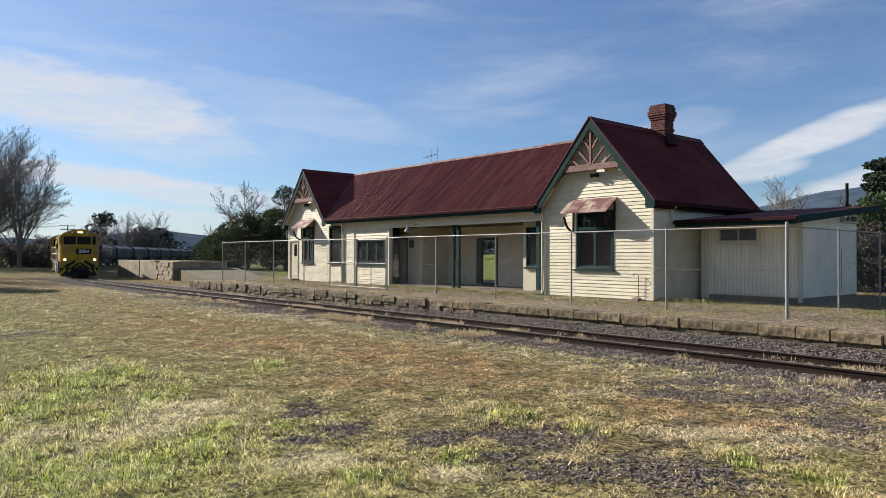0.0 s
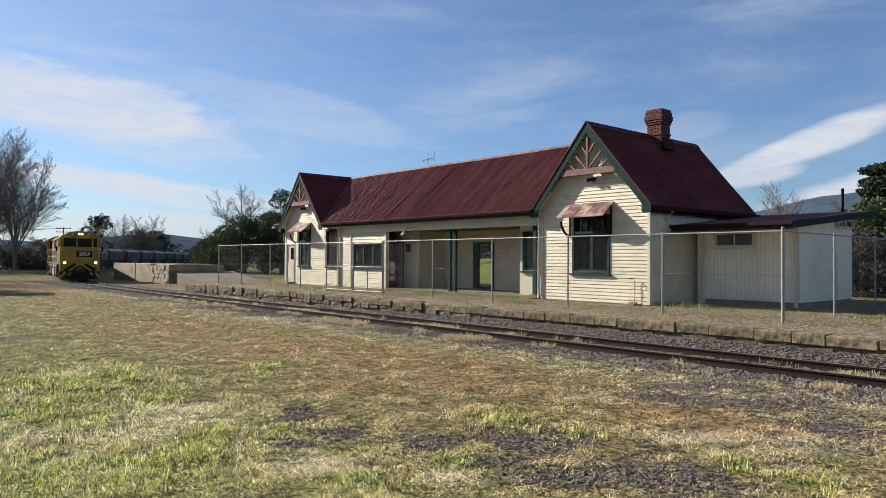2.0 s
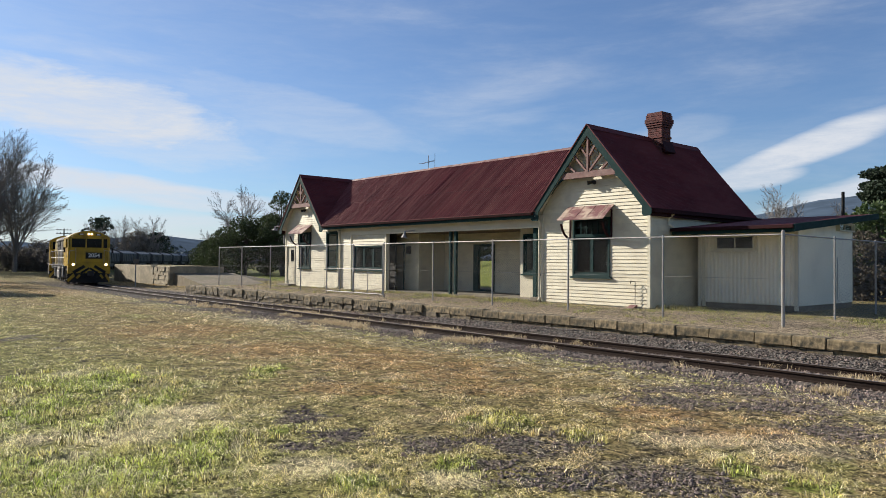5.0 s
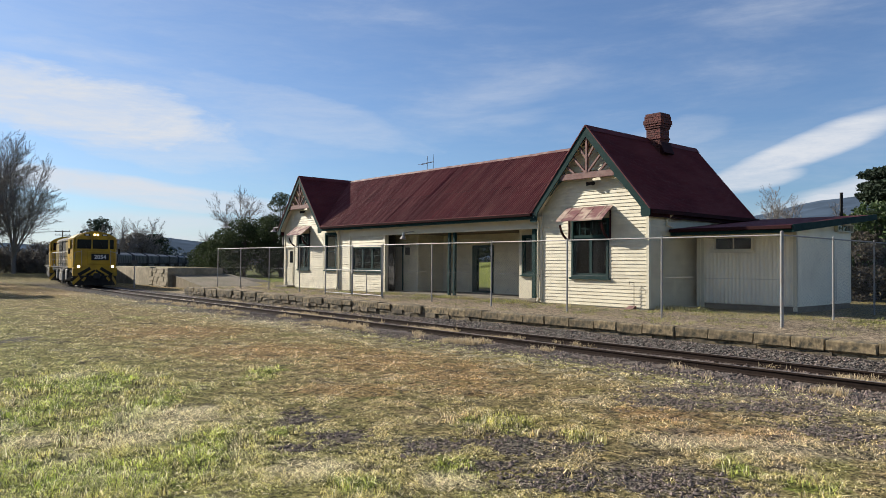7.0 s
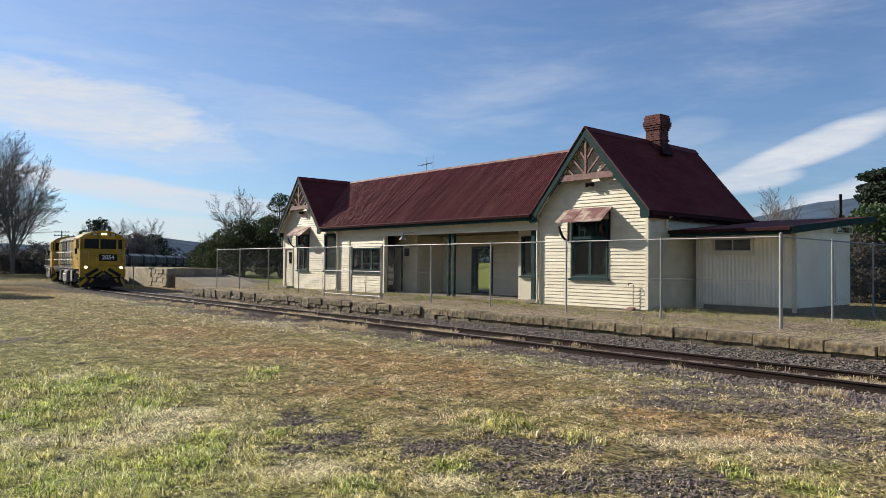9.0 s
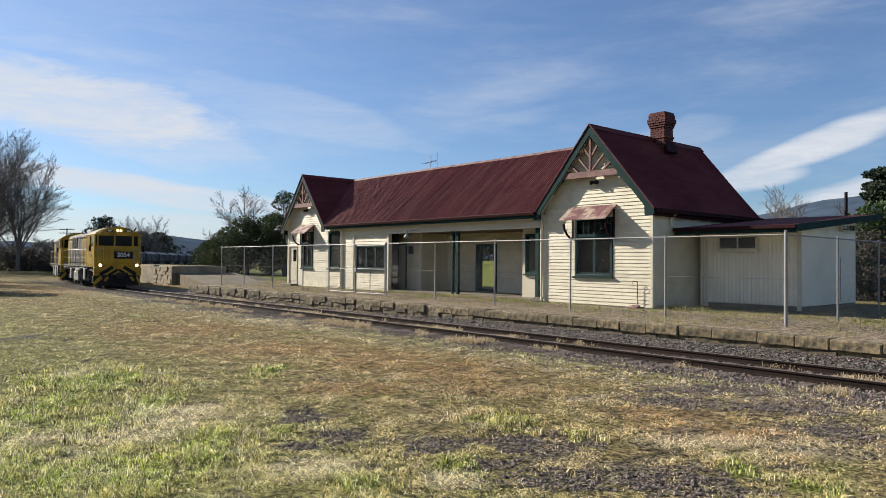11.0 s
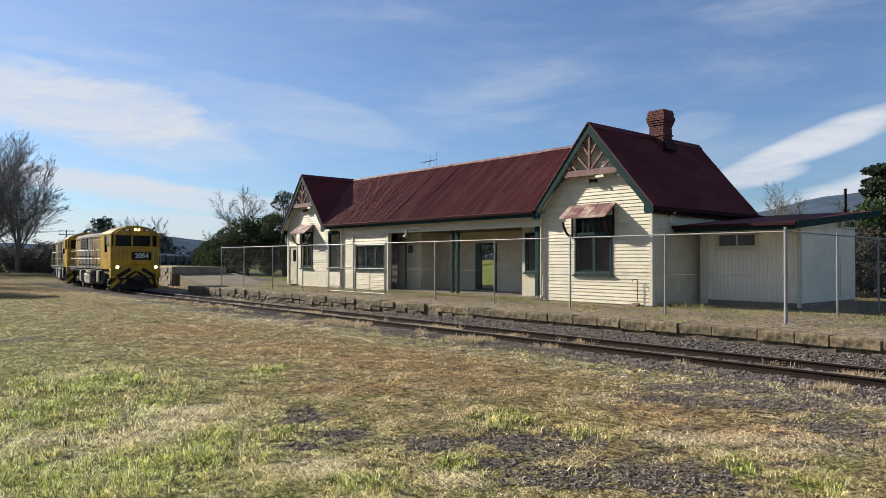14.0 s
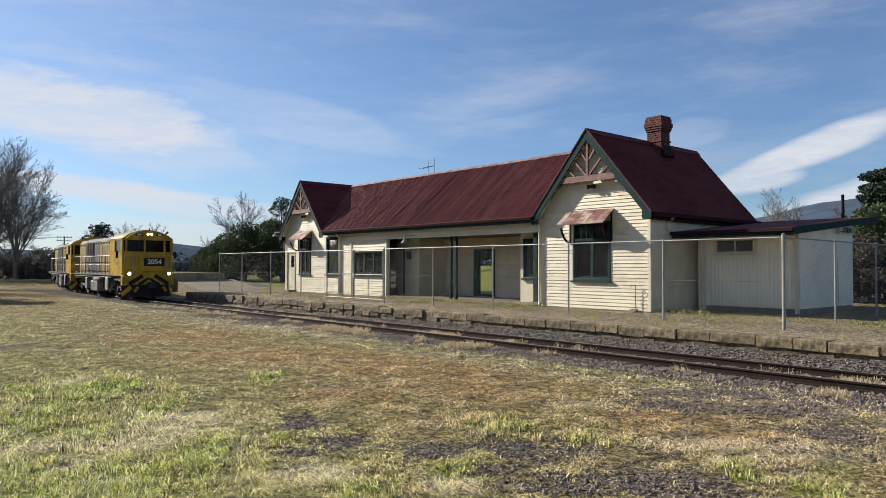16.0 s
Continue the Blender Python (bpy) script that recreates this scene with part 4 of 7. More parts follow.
    # gable truss: tie beam, king post and rays
    truss = part("gable_truss", Mesh().prism([(ax - 1.08, 4.56), (ax + 1.08, 4.56), (ax + 1.08, 4.66), (ax + 0.95, 4.76), (ax - 0.95, 4.76), (ax - 1.08, 4.66)], "y", BARGE + 0.03, BARGE + 0.12), faded, house,
                 "faded maroon timber gable truss with radiating struts")
    part("king_post", Mesh().beam((ax, BARGE + 0.07, 4.74), (ax, BARGE + 0.07, 6.05), 0.07, 0.10, (0, 1, 0)), faded, truss)
    for s in (-1, 1):
        for (u0, v0, u1, v1) in ((0.05, 4.76, 0.62, 5.36), (0.52, 4.76, 0.86, 5.05), (0.03, 5.22, 0.34, 5.66)):
            part("strut", Mesh().beam((ax + s * u0, BARGE + 0.07, v0), (ax + s * u1, BARGE + 0.07, v1), 0.06, 0.07, (0, 1, 0)), faded, truss)
    # gutter along the outer eave
    for s in (-1, 1):
        e = ax + s * (hw + 0.30)
        ya, yb = (BARGE + 0.04, BACK + 0.36)
        if (near and s < 0) or (not near and s > 0):
            continue
        part("gutter", Mesh().prism([(e - 0.06, EAVE_Z - 0.12), (e + 0.06, EAVE_Z - 0.12), (e + 0.075, EAVE_Z + 0.0), (e - 0.06, EAVE_Z + 0.0)], "y", ya, yb), gutter_mat, house)
        part("fascia", Mesh().box(min(e - s * 0.13, e - s * 0.10), max(e - s * 0.13, e - s * 0.10), ya, yb, EAVE_Z - 0.22, EAVE_Z - 0.02), gutter_mat, house)
    return ax


def make_main(house, xl, xr):
    """The long middle part with its open waiting verandah."""
    front = face_front(VER)
    win = (-28.45, -26.05, 1.33, 2.47)
    slim = (-30.95, -29.86, 1.34, 3.22)
    cx = -25.80
    wall = part("wall", panel(Mesh(), front, xl, cx, FLOOR_Z - 0.15, 3.40, [win, slim], -0.14, 0.0), cream_plain, house, "cream weatherboard front wall")
    boards(wall, front, xl, -29.70, FLOOR_Z, 3.40, [(slim[0] - 0.02, slim[1] + 0.02, slim[2] - 0.02, slim[3] + 0.02)])
    boards(wall, front, -29.62, -28.72, FLOOR_Z, 3.40)
    boards(wall, front, -28.62, cx - 0.09, FLOOR_Z, 2.98, [(win[0] - 0.02, win[1] + 0.02, win[2] - 0.02, win[3] + 0.02)])
    window(wall, front, *slim, 1, 2, fw=0.08)
    part("corner_board", Mesh().box(-29.70, -29.62, VER - 0.05, VER, FLOOR_Z, 3.40), trim_cream, wall)
    part("corner_board", Mesh().box(cx - 0.10, cx + 0.03, VER - 0.045, VER + 0.14, FLOOR_Z, 2.98), trim_cream, wall)
    part("cover_strip", Mesh().box(-28.72, -28.62, VER - 0.05, VER, FLOOR_Z, 3.40), trim_cream, wall)
    w = window(wall, front, *win, 3, 3, fw=0.06, bar_w=0.03)
    w["label"] = "wide three-light timber window with dark glass"
    # Another near-black panel in place of real room shade behind the front windows.
    part("partition", Mesh().box(xl + 0.2, cx - 0.05, VER + 0.55, VER + 0.6, FLOOR_Z, 3.05), dark, house, "near-black panel added for the unlit room behind the windows")
    # wide fascia beam over the verandah
    beam = part("beam", Mesh().box(-28.61, xr, VER - 0.055, VER + 0.12, 2.985, 3.41), cream_plain, house, "wide cream fascia beam over the verandah")
    part("beam_mould", Mesh().box(cx - 0.1, xr, VER - 0.09, VER - 0.057, 2.975, 3.035, 0.008), trim_cream, beam)
    # posts
    for x in (-21.46, -21.14):
        part("post", Mesh().box(x - 0.06, x + 0.06, VER - 0.01, VER + 0.11, FLOOR_Z, 2.98, 0.012), green, house, "dark green verandah post")
    post = part("post", Mesh().box(-16.94, -16.76, VER - 0.02, VER + 0.12, FLOOR_Z + 0.12, 2.98, 0.012), green, house, "dark green verandah post")
    part("post_base", Mesh().box(-17.03, -16.66, VER - 0.10, VER + 0.2, FLOOR_Z - 0.02, FLOOR_Z + 0.12, 0.02), concrete, post)
    # recess walls
    y1, y2, y3 = 20.05, 21.55, 19.63
    d1 = (-26.88, -25.97, 0.46, 2.58)
    at = face_front(y1)
    wl = part("wall", panel(Mesh(), at, -27.7, -24.90, FLOOR_Z - 0.1, 3.02, [d1], -0.12, 0.0), cream_plain, house, "cream recess wall")
    boards(wl, at, -27.7, -24.95, FLOOR_Z, 3.02, [d1])
    part("corner_board", Mesh().box(-24.97, -24.88, y1 - 0.05, y1 + 0.05, FLOOR_Z, 3.02), trim_cream, wl)
    door = part("door", bars(at, [(d1[0] + 0.22, d1[1] - 0.07, d1[2], d1[3] - 0.07)], -0.08, -0.03), cream_plain, wl, "cream panelled door beside a near-black strip for the shaded gap")
    part("door_frame", bars(at, [(d1[0], d1[0] + 0.07, d1[2], d1[3]), (d1[1] - 0.07, d1[1], d1[2], d1[3]), (d1[0] + 0.07, d1[1] - 0.07, d1[3] - 0.07, d1[3])], -0.11, 0.05), green, door)
    part("door_handle", Mesh().rod((d1[1] - 0.14, y1 + 0.02, 1.40), (d1[1] - 0.14, y1 - 0.03, 1.40), 0.025, 8), galv, door)
    # Near-black strip painted as the shade of an open gap.
    part("dark_gap", bars(at, [(d1[0] + 0.07, d1[0] + 0.21, d1[2], d1[3] - 0.07)], -0.10, -0.085), dark, door)
    part("notice", bars(at, [(-25.80, -25.45, 2.09, 2.45)], 0.045, 0.065), dark, wl, "small dark notice board")
    sd = face_east(-24.90)
    ws = part("wall", panel(Mesh(), sd, y1 + 0.005, y2, FLOOR_Z - 0.1, 3.02, [], -0.12, 0.0), cream_plain, house, "cream recess side wall")
    boards(ws, sd, y1 + 0.06, y2, FLOOR_Z, 3.02)
    d2 = (-22.88, -21.55, 0.46, 2.53)
    at = face_front(y2)
    wb = part("wall", panel(Mesh(), at, -24.90, -16.2, FLOOR_Z - 0.1, 3.02, [d2], -0.12, 0.0), cream_plain, house, "cream back wall of the verandah")
    boards(wb, at, -24.85, -16.3, FLOOR_Z, 3.02, [d2])
    f = part("door_frame", bars(at, [(d2[0], d2[0] + 0.30, d2[2], d2[3]), (d2[1] - 0.09, d2[1], d2[2], d2[3]), (d2[0] + 0.3, d2[1] - 0.09, d2[3] - 0.10, d2[3]), (d2[0] + 0.3, d2[1] - 0.09, d2[2], d2[2] + 0.08)], -0.11, 0.04), green, wb,
             "dark green frame of a doorway through to the grass behind")
    bw = (-18.10, -17.30, 1.32, 2.81)
    at = face_front(y3)
    wr = part("wall", panel(Mesh(), at, -18.28, -16.4, FLOOR_Z - 0.1, 3.02, [bw], -0.12, 0.0), cream_plain, house, "cream end wall of the verandah")
    window(wr, at, *bw, 1, 1, fw=0.06)
    # Same added dark panel, painting the shade behind the end window.
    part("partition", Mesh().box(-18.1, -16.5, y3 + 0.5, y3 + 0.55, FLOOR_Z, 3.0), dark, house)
    part("wall", Mesh().box(-18.28, -18.18, y3 + 0.125, y2 - 0.05, FLOOR_Z - 0.1, 3.02), cream_plain, house, "cream recess side wall")
    # back wall of the building with the opening in line with the through doorway
    part("wall", panel(Mesh(), (lambda u, z, d: (u, 24.6 + d, z)), xl, xr, FLOOR_Z - 0.15, 3.6, [(-26.9, -24.2, 0.44, 2.7)], -0.14, 0.0), cream_plain, house, "cream rear wall")
    part("floor", Mesh().box(xl, xr, VER - 0.02, 24.6, 0.2, FLOOR_Z + 0.05), concrete, house, "worn concrete verandah floor")
    part("verandah_ceiling", Mesh().box(xl + 0.2, xr, VER + 0.13, 24.4, 3.03, 3.08), wall_in, house, "dark brown verandah ceiling")
    part("soffit", Mesh().box(xl, xr, BARGE + 0.02, VER + 0.1, 3.412, 3.435), trim_cream, house)
    # roof
    e = (BARGE - 0.03, 3.52)
    slope = corrugated((-33.14, e[0], e[1]), (-14.34, e[0], e[1]), (-33.14, RIDGE_Y, 6.24), (-14.34, RIDGE_Y, 6.24), rows=20, wob=0.014, amp=0.019, pitch=0.118, valley=((-30.86, -33.14), (-16.63, -14.34)))
    roof = part("roof", Mesh().prism([(e[0] + 0.06, e[1] - 0.03), (RIDGE_Y, 6.17), (RIDGE_Y, 6.12), (e[0] + 0.06, e[1] - 0.08)], "x", -31.0, -16.5), dark, house, "maroon corrugated iron roof with faded ridge")
    sheets = {}
    lap = e[1] + 0.43 * (6.24 - e[1])
    for f in slope.f:
        c = [sum(slope.v[i][k] for i in f) / 4 for k in range(3)]
        sheets.setdefault((int((c[0] + 33.14) / 0.77), c[2] > lap), []).append(f)
    for key, faces in sorted(sheets.items()):
        ids = sorted({i for f in faces for i in f})
        at = {i: n for n, i in enumerate(ids)}
        sh = Mesh()
        dz = (0.007 if key[1] else 0.0) + 0.003 * (key[0] % 2) + random.uniform(-0.002, 0.002)
        sh.add([(slope.v[i][0], slope.v[i][1], slope.v[i][2] + dz) for i in ids], [tuple(at[i] for i in f) for f in faces])
        part("roof_sheet", sh, maroon_sheet, roof, "", True)
    part("roof_sheet", corrugated((-33.14, 24.98, e[1]), (-14.34, 24.98, e[1]), (-33.14, RIDGE_Y, 6.24), (-14.34, RIDGE_Y, 6.24), rows=2), maroon, roof, "", True)
    x = -33.0
    while x < xr - 0.4:
        w = min(random.uniform(1.5, 2.1), xr - 0.3 - x)
        z = 6.25 + random.uniform(-0.012, 0.012)
        part("ridge_cap", Mesh().prism([(RIDGE_Y - 0.12, z - 0.075), (RIDGE_Y, z + 0.035), (RIDGE_Y + 0.12, z - 0.075), (RIDGE_Y, z + 0.012)], "x", x, x + w + 0.02), ridge_mat, roof, "faded ridge cap")
        x += w
    part("gutter", Mesh().prism([(e[0] - 0.10, e[1] - 0.105), (e[0] + 0.03, e[1] - 0.115), (e[0] + 0.03, e[1] - 0.01), (e[0] - 0.115, e[1] - 0.01), (e[0] - 0.122, e[1] - 0.03)], "x", xl + 0.35, xr - 0.12), gutter_mat, house, "maroon eaves gutter")
    part("gutter_lip", Mesh().box(xl + 0.35, xr - 0.12, e[0] - 0.128, e[0] - 0.116, e[1] - 0.02, e[1] + 0.002), maroon, house)
    part("fascia", Mesh().box(xl + 0.35, xr - 0.12, e[0] - 0.02, e[0] + 0.02, e[1] - 0.225, e[1] - 0.118), green, house, "dark green eaves fascia")
    # downpipes
    for x, y in ((-29.66, VER - 0.10), (xr - 0.06, FRONT - 0.09)):
        m = Mesh()
        m.rod((x, BARGE + 0.0, 3.40), (x, y, 3.15), 0.04, 8)
        m.rod((x, y, 3.17), (x, y, FLOOR_Z + 0.12), 0.04, 8)
        m.rod((x, y, FLOOR_Z + 0.14), (x + 0.1, y - 0.14, FLOOR_Z + 0.02), 0.04, 8)
        part("downpipe", m, trim_cream, house, "cream downpipe")
    m = Mesh().rod((-11.84, 19.75, 3.36), (-12.08, 19.75, 3.16), 0.035, 8).rod((-12.08, 19.75, 3.18), (-12.08, 19.75, 2.98), 0.035, 8).rod((-12.08, 19.75, 2.99), (-11.98, 19.9, 2.91), 0.035, 8)
    part("downpipe", m, trim_cream, house, "short cream downpipe onto the shed roof")
    # bracket lamp over the verandah
    lampm = Mesh().rod((-23.65, VER - 0.06, 3.10), (-23.65, VER - 0.62, 3.02), 0.018, 6)
    lamp = part("bracket_lamp", lampm, galv, house, "galvanised bracket lamp, unlit")
    m = Mesh().rod((-23.65, VER - 0.62, 3.02), (-23.65, VER - 0.64, 2.88), 0.05, 8).rod((-23.65, VER - 0.64, 2.88), (-23.65, VER - 0.66, 2.74), 0.06, 10, 0.15)
    part("shade", m, galv, lamp)


def make_chimney(house):
    x0, x1, y0, y1 = -14.38, -13.80, 22.12, 22.70
    ch = part("chimney", Mesh().box(x0 + 0.02, x1 - 0.02, y0 + 0.02, y1 - 0.02, 5.2, 7.08), mortar, house, "weathered red brick chimney with a corbelled top")
    rows = [(z, g) for z, g in zip([5.45 + 0.0785 * k for k in range(22)], [0, 0, 0, 0, 0, 0, 0, 0, 0, 0, 0.03, 0, 0, 0, 0, 0.03, 0.055, 0.08, 0.08, 0.05, 0.05, 0.025])]
    cache = {}
    for k, (z, g) in enumerate(rows):
        a0, a1, b0, b1 = x0 - g, x1 + g, y0 - g, y1 + g
        n = 3
        off = 0.12 if k % 2 else 0
        for axis in (0, 1):
            lo, hi = (a0, a1) if axis == 0 else (b0 + 0.105, b1 - 0.105)
            cuts = sorted({lo, hi, *[c for c in [lo + off + 0.235 * j for j in range(1, 5)] if lo + 0.06 < c < hi - 0.06]})
            for c0, c1 in zip(cuts, cuts[1:]):
                for near in (0, 1):
                    key = (axis, round(c1 - c0, 3))
                    if key not in cache:
                        L = c1 - c0 - 0.01
                        cache[key] = (Mesh().box(0, L, 0, 0.105, 0, 0.070, 0.005) if axis == 0 else Mesh().box(0, 0.105, 0, L, 0, 0.070, 0.005)).data("brick", brick_mat)
                    ob = part("brick", cache[key], None, ch)
                    ob.location = (c0, b1 - 0.105 if near else b0, z) if axis == 0 else (a1 - 0.105 if near else a0, c0, z)
    part("flashing", Mesh().prism([(x1 - 0.05, 6.12), (x1 + 0.02, 6.12), (x1 + 0.18, 5.72), (x1 + 0.1, 5.68)], "y", y0 - 0.04, y1 + 0.04), gutter_mat, ch)


house = empty("station_building", "disused cream weatherboard railway station with maroon iron roof and twin gables", "station building")
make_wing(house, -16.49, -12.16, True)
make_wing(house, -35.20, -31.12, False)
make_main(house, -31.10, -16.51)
make_chimney(house)


def make_shed():
    shed = empty("lean_to_shed", "cream corrugated iron shed with skillion maroon roof beside the station", "shed")
    x0, x1, y0, y1 = -11.85, -8.78, 21.25, 25.5
    zb = 0.55
    sheet = corrugated((x0, y0, zb), (x1, y0, zb), (x0, y0, 2.74), (x1, y0, 2.74), rows=1, amp=0.018, pitch=0.125)
    w = part("wall", Mesh().box(x0, x1, y0 + 0.03, y0 + 0.10, zb - 0.02, 2.74), shed_cream, shed, "cream corrugated front wall")
    part("corrugated_sheet", sheet, shed_cream, w, "", True)
    part("wall", Mesh().prism([(y0 + 0.03, zb - 0.02), (y1, zb - 0.02), (y1, 3.20), (y0 + 0.03, 2.78)], "x", x1 - 0.06, x1), shed_cream, shed, "flat cream sheet side wall")
    part("joint_strip", Mesh().box(x1, x1 + 0.012, y1 - 1.3, y1 - 1.28, zb + 0.1, 2.0), galv, shed)
    part("wall", Mesh().box(x0, x1 - 0.06, y1 - 0.06, y1, zb - 0.02, 3.1), shed_cream, shed, "cream rear wall")
    part("wall", Mesh().box(x0 - 0.06, x0, y0 + 0.03, y1, zb - 0.02, 2.75), shed_cream, shed, "cream side wall")
    for xa, xb in ((x0 - 0.05, x0 + 0.05), (x0 + 0.09, x0 + 0.19), (x1 - 0.08, x1 + 0.02)):
        part("corner_post", Mesh().box(xa, xb, y0 - 0.035, y0 + 0.03, zb - 0.15, 2.76), trim_cream, shed)
    part("head_board", Mesh().box(x0, x1 - 0.1, y0 - 0.04, y0 - 0.005, 2.68, 2.77), trim_cream, shed)
    part("plinth", Mesh().box(x0 + 0.02, x1 - 0.02, y0 + 0.05, y1 - 0.02, 0.2, zb - 0.02), concrete, shed, "dark concrete plinth")
    at = face_front(y0 - 0.07)
    wn = window(shed, at, -11.30, -10.02, 2.19, 2.64, 2, 1, frame_mat=trim_cream, fw=0.04, sw=0.016)
    # Dark sheet behind the pane stands in for the shade inside the shed.
    part("backing", Mesh().box(-11.3, -10.02, y0 - 0.025, y0 - 0.018, 2.19, 2.64), dark, wn)
    at = face_east(x1 + 0.06)
    wn = window(shed, at, 24.1, 25.4, 2.84, 3.10, 2, 1, frame_mat=trim_cream, fw=0.03, sill=False, sw=0.015)
    # Likewise a dark sheet painted as shade behind the side panes.
    part("backing", Mesh().box(x1 + 0.002, x1 + 0.008, 24.1, 25.4, 2.84, 3.10), dark, wn)
    # skillion roof, low in front, rising to the back
    lo, hi = (19.95, 2.86), (26.4, 3.47)
    roof = part("roof", corrugated((-12.12, lo[0], lo[1]), (-8.30, lo[0], lo[1]), (-12.12, hi[0], hi[1]), (-8.30, hi[0], hi[1]), rows=2), maroon, shed, "maroon corrugated skillion roof", True)
    part("roof_lining", Mesh().prism([(lo[0] + 0.05, lo[1] - 0.05), (hi[0], hi[1] - 0.05), (hi[0], hi[1] - 0.10), (lo[0] + 0.05, lo[1] - 0.12)], "x", -12.1, -8.34), shed_cream, roof)
    part("bargeboard", Mesh().prism([(lo[0] - 0.05, lo[1] + 0.02), (hi[0] + 0.03, hi[1] + 0.02), (hi[0] + 0.03, hi[1] - 0.17), (lo[0] - 0.05, lo[1] - 0.19)], "x", -8.33, -8.29), green, shed, "dark green bargeboard")
    part("gutter", Mesh().box(-12.1, -8.33, lo[0] - 0.09, lo[0] + 0.02, lo[1] - 0.10, lo[1] + 0.005, 0.012), gutter_mat, shed)
    part("fascia", Mesh().box(-12.1, -8.33, lo[0] + 0.022, lo[0] + 0.045, lo[1] - 0.20, lo[1] - 0.03), green, shed)
    m = Mesh().rod((-9.6, 27.0, 0.3), (-9.6, 27.0, 4.35), 0.055, 8)
    part("flue", m, black, shed, "thin black flue pipe")


make_shed()


# ---------------------------------------------------------------- fence
FENCE_Y, FENCE_TOP, BAY = 16.13, 2.46, 3.05


def chain_link(length, height, step=0.085, r=0.0012):
    m = Mesh()
    n = int((length + height) / step)
    for k in range(n):
        c = k * step - height
        for s in (0, 1):
            a = max(0.0, c)
            b = min(length, c + height)
            if b - a < 0.05:
                continue
            za, zb = (a - c, b - c) if s == 0 else (height - (a - c), height - (b - c))
            m.rod((a, 0, za), (b, 0, zb), r, 3)
    return m


def fence_post(x, y, z0, z1, r):
    m = Mesh().rod((x, y, z0 - 0.1), (x, y, z1), r, 10).rod((x, y, z1), (x, y, z1 + 0.03), r * 1.15, 10, r * 0.5)
    return m


def make_fence():
    fence = empty("chain_link_fence", "galvanised chain-link fence with pipe posts along the platform", "fence")
    mesh_full = chain_link(BAY, FENCE_TOP - PLATFORM_Z - 0.06).data("wire_mesh", wire)
    xs = [-6.98, -10.02, -13.12, -16.24, -19.25, -22.23]
    left = [-26.45, -28.71, -31.70, -34.92, -37.82]
    for x in xs + left:
        r = 0.038 if x == -6.98 else 0.026
        part("post", fence_post(x, FENCE_Y, PLATFORM_Z, FENCE_TOP + (0.04 if r > 0.03 else 0.0), r), galv, fence)
    for run in (xs, left):
        for a, b in zip(run, run[1:]):
            part("top_rail", Mesh().rod((a, FENCE_Y, FENCE_TOP - 0.03), (b, FENCE_Y, FENCE_TOP - 0.03), 0.018, 8), galv, fence)
            part("tension_wire", Mesh().rod((a, FENCE_Y, 1.42), (b, FENCE_Y, 1.42), 0.004, 4), wire, fence)
            ob = part("wire_mesh", mesh_full, None, fence)
            ob.matrix_basis = Matrix.Translation((b, FENCE_Y + 0.03, PLATFORM_Z + 0.04)) @ Matrix.Diagonal(((a - b) / BAY, 1, 1, 1))
    # return towards the shed
    ys = [FENCE_Y, 19.35, 22.6, 26.1, 29.4]
    for a, b in zip(ys, ys[1:]):
        xa, xb = -6.98 - (a - FENCE_Y) * 0.03, -6.98 - (b - FENCE_Y) * 0.03
        part("post", fence_post(xb, b, PLATFORM_Z, FENCE_TOP, 0.026), galv, fence)
        part("top_rail", Mesh().rod((xa, a, FENCE_TOP - 0.03), (xb, b, FENCE_TOP - 0.03), 0.018, 8), galv, fence)
        ob = part("wire_mesh", mesh_full, None, fence)
        ob.matrix_basis = Matrix.Translation((xa + 0.03, a, PLATFORM_Z + 0.04)) @ pose(0, 0, 0, 0, 0, 91.7) @ Matrix.Diagonal(((b - a) / BAY, 1, 1, 1))
    # the double gate
    gate = empty("double_gate", "galvanised pipe double gate in the chain-link fence", "gate")
    gmesh = chain_link(2.0, 1.9).data("wire_mesh", wire)
    for x0, x1 in ((-26.40, -24.36), (-24.30, -22.28)):
        leaf = part("gate_leaf", Mesh().rod((x0, FENCE_Y - 0.02, 0.45), (x0, FENCE_Y - 0.02, 2.42), 0.02, 8).rod((x1, FENCE_Y - 0.02, 0.45), (x1, FENCE_Y - 0.02, 2.42), 0.02, 8)
                    .rod((x0, FENCE_Y - 0.02, 0.45), (x1, FENCE_Y - 0.02, 0.45), 0.02, 8).rod((x0, FENCE_Y - 0.02, 2.42), (x1, FENCE_Y - 0.02, 2.42), 0.02, 8)
                    .rod((x0, FENCE_Y - 0.02, 1.42), (x1, FENCE_Y - 0.02, 1.42), 0.016, 8).rod(((x0 + x1) / 2, FENCE_Y - 0.02, 0.45), ((x0 + x1) / 2, FENCE_Y - 0.02, 1.42), 0.016, 8), galv, gate)
        ob = part("wire_mesh", gmesh, None, leaf)
        ob.location = (x0, FENCE_Y, 0.48)
    part("latch", Mesh().box(-24.40, -24.26, FENCE_Y - 0.06, FENCE_Y + 0.02, 1.30, 1.46, 0.01).rod((-24.33, FENCE_Y - 0.05, 1.3), (-24.33, FENCE_Y - 0.05, 0.4), 0.012, 6), galv, gate)


make_fence()


# ---------------------------------------------------------------- train
START_S, SPEED = 58.05, 1.25
LOCO_A, LOCO_B, WAGON_L, GAP = 11.9, 13.2, 11.6, 0.75


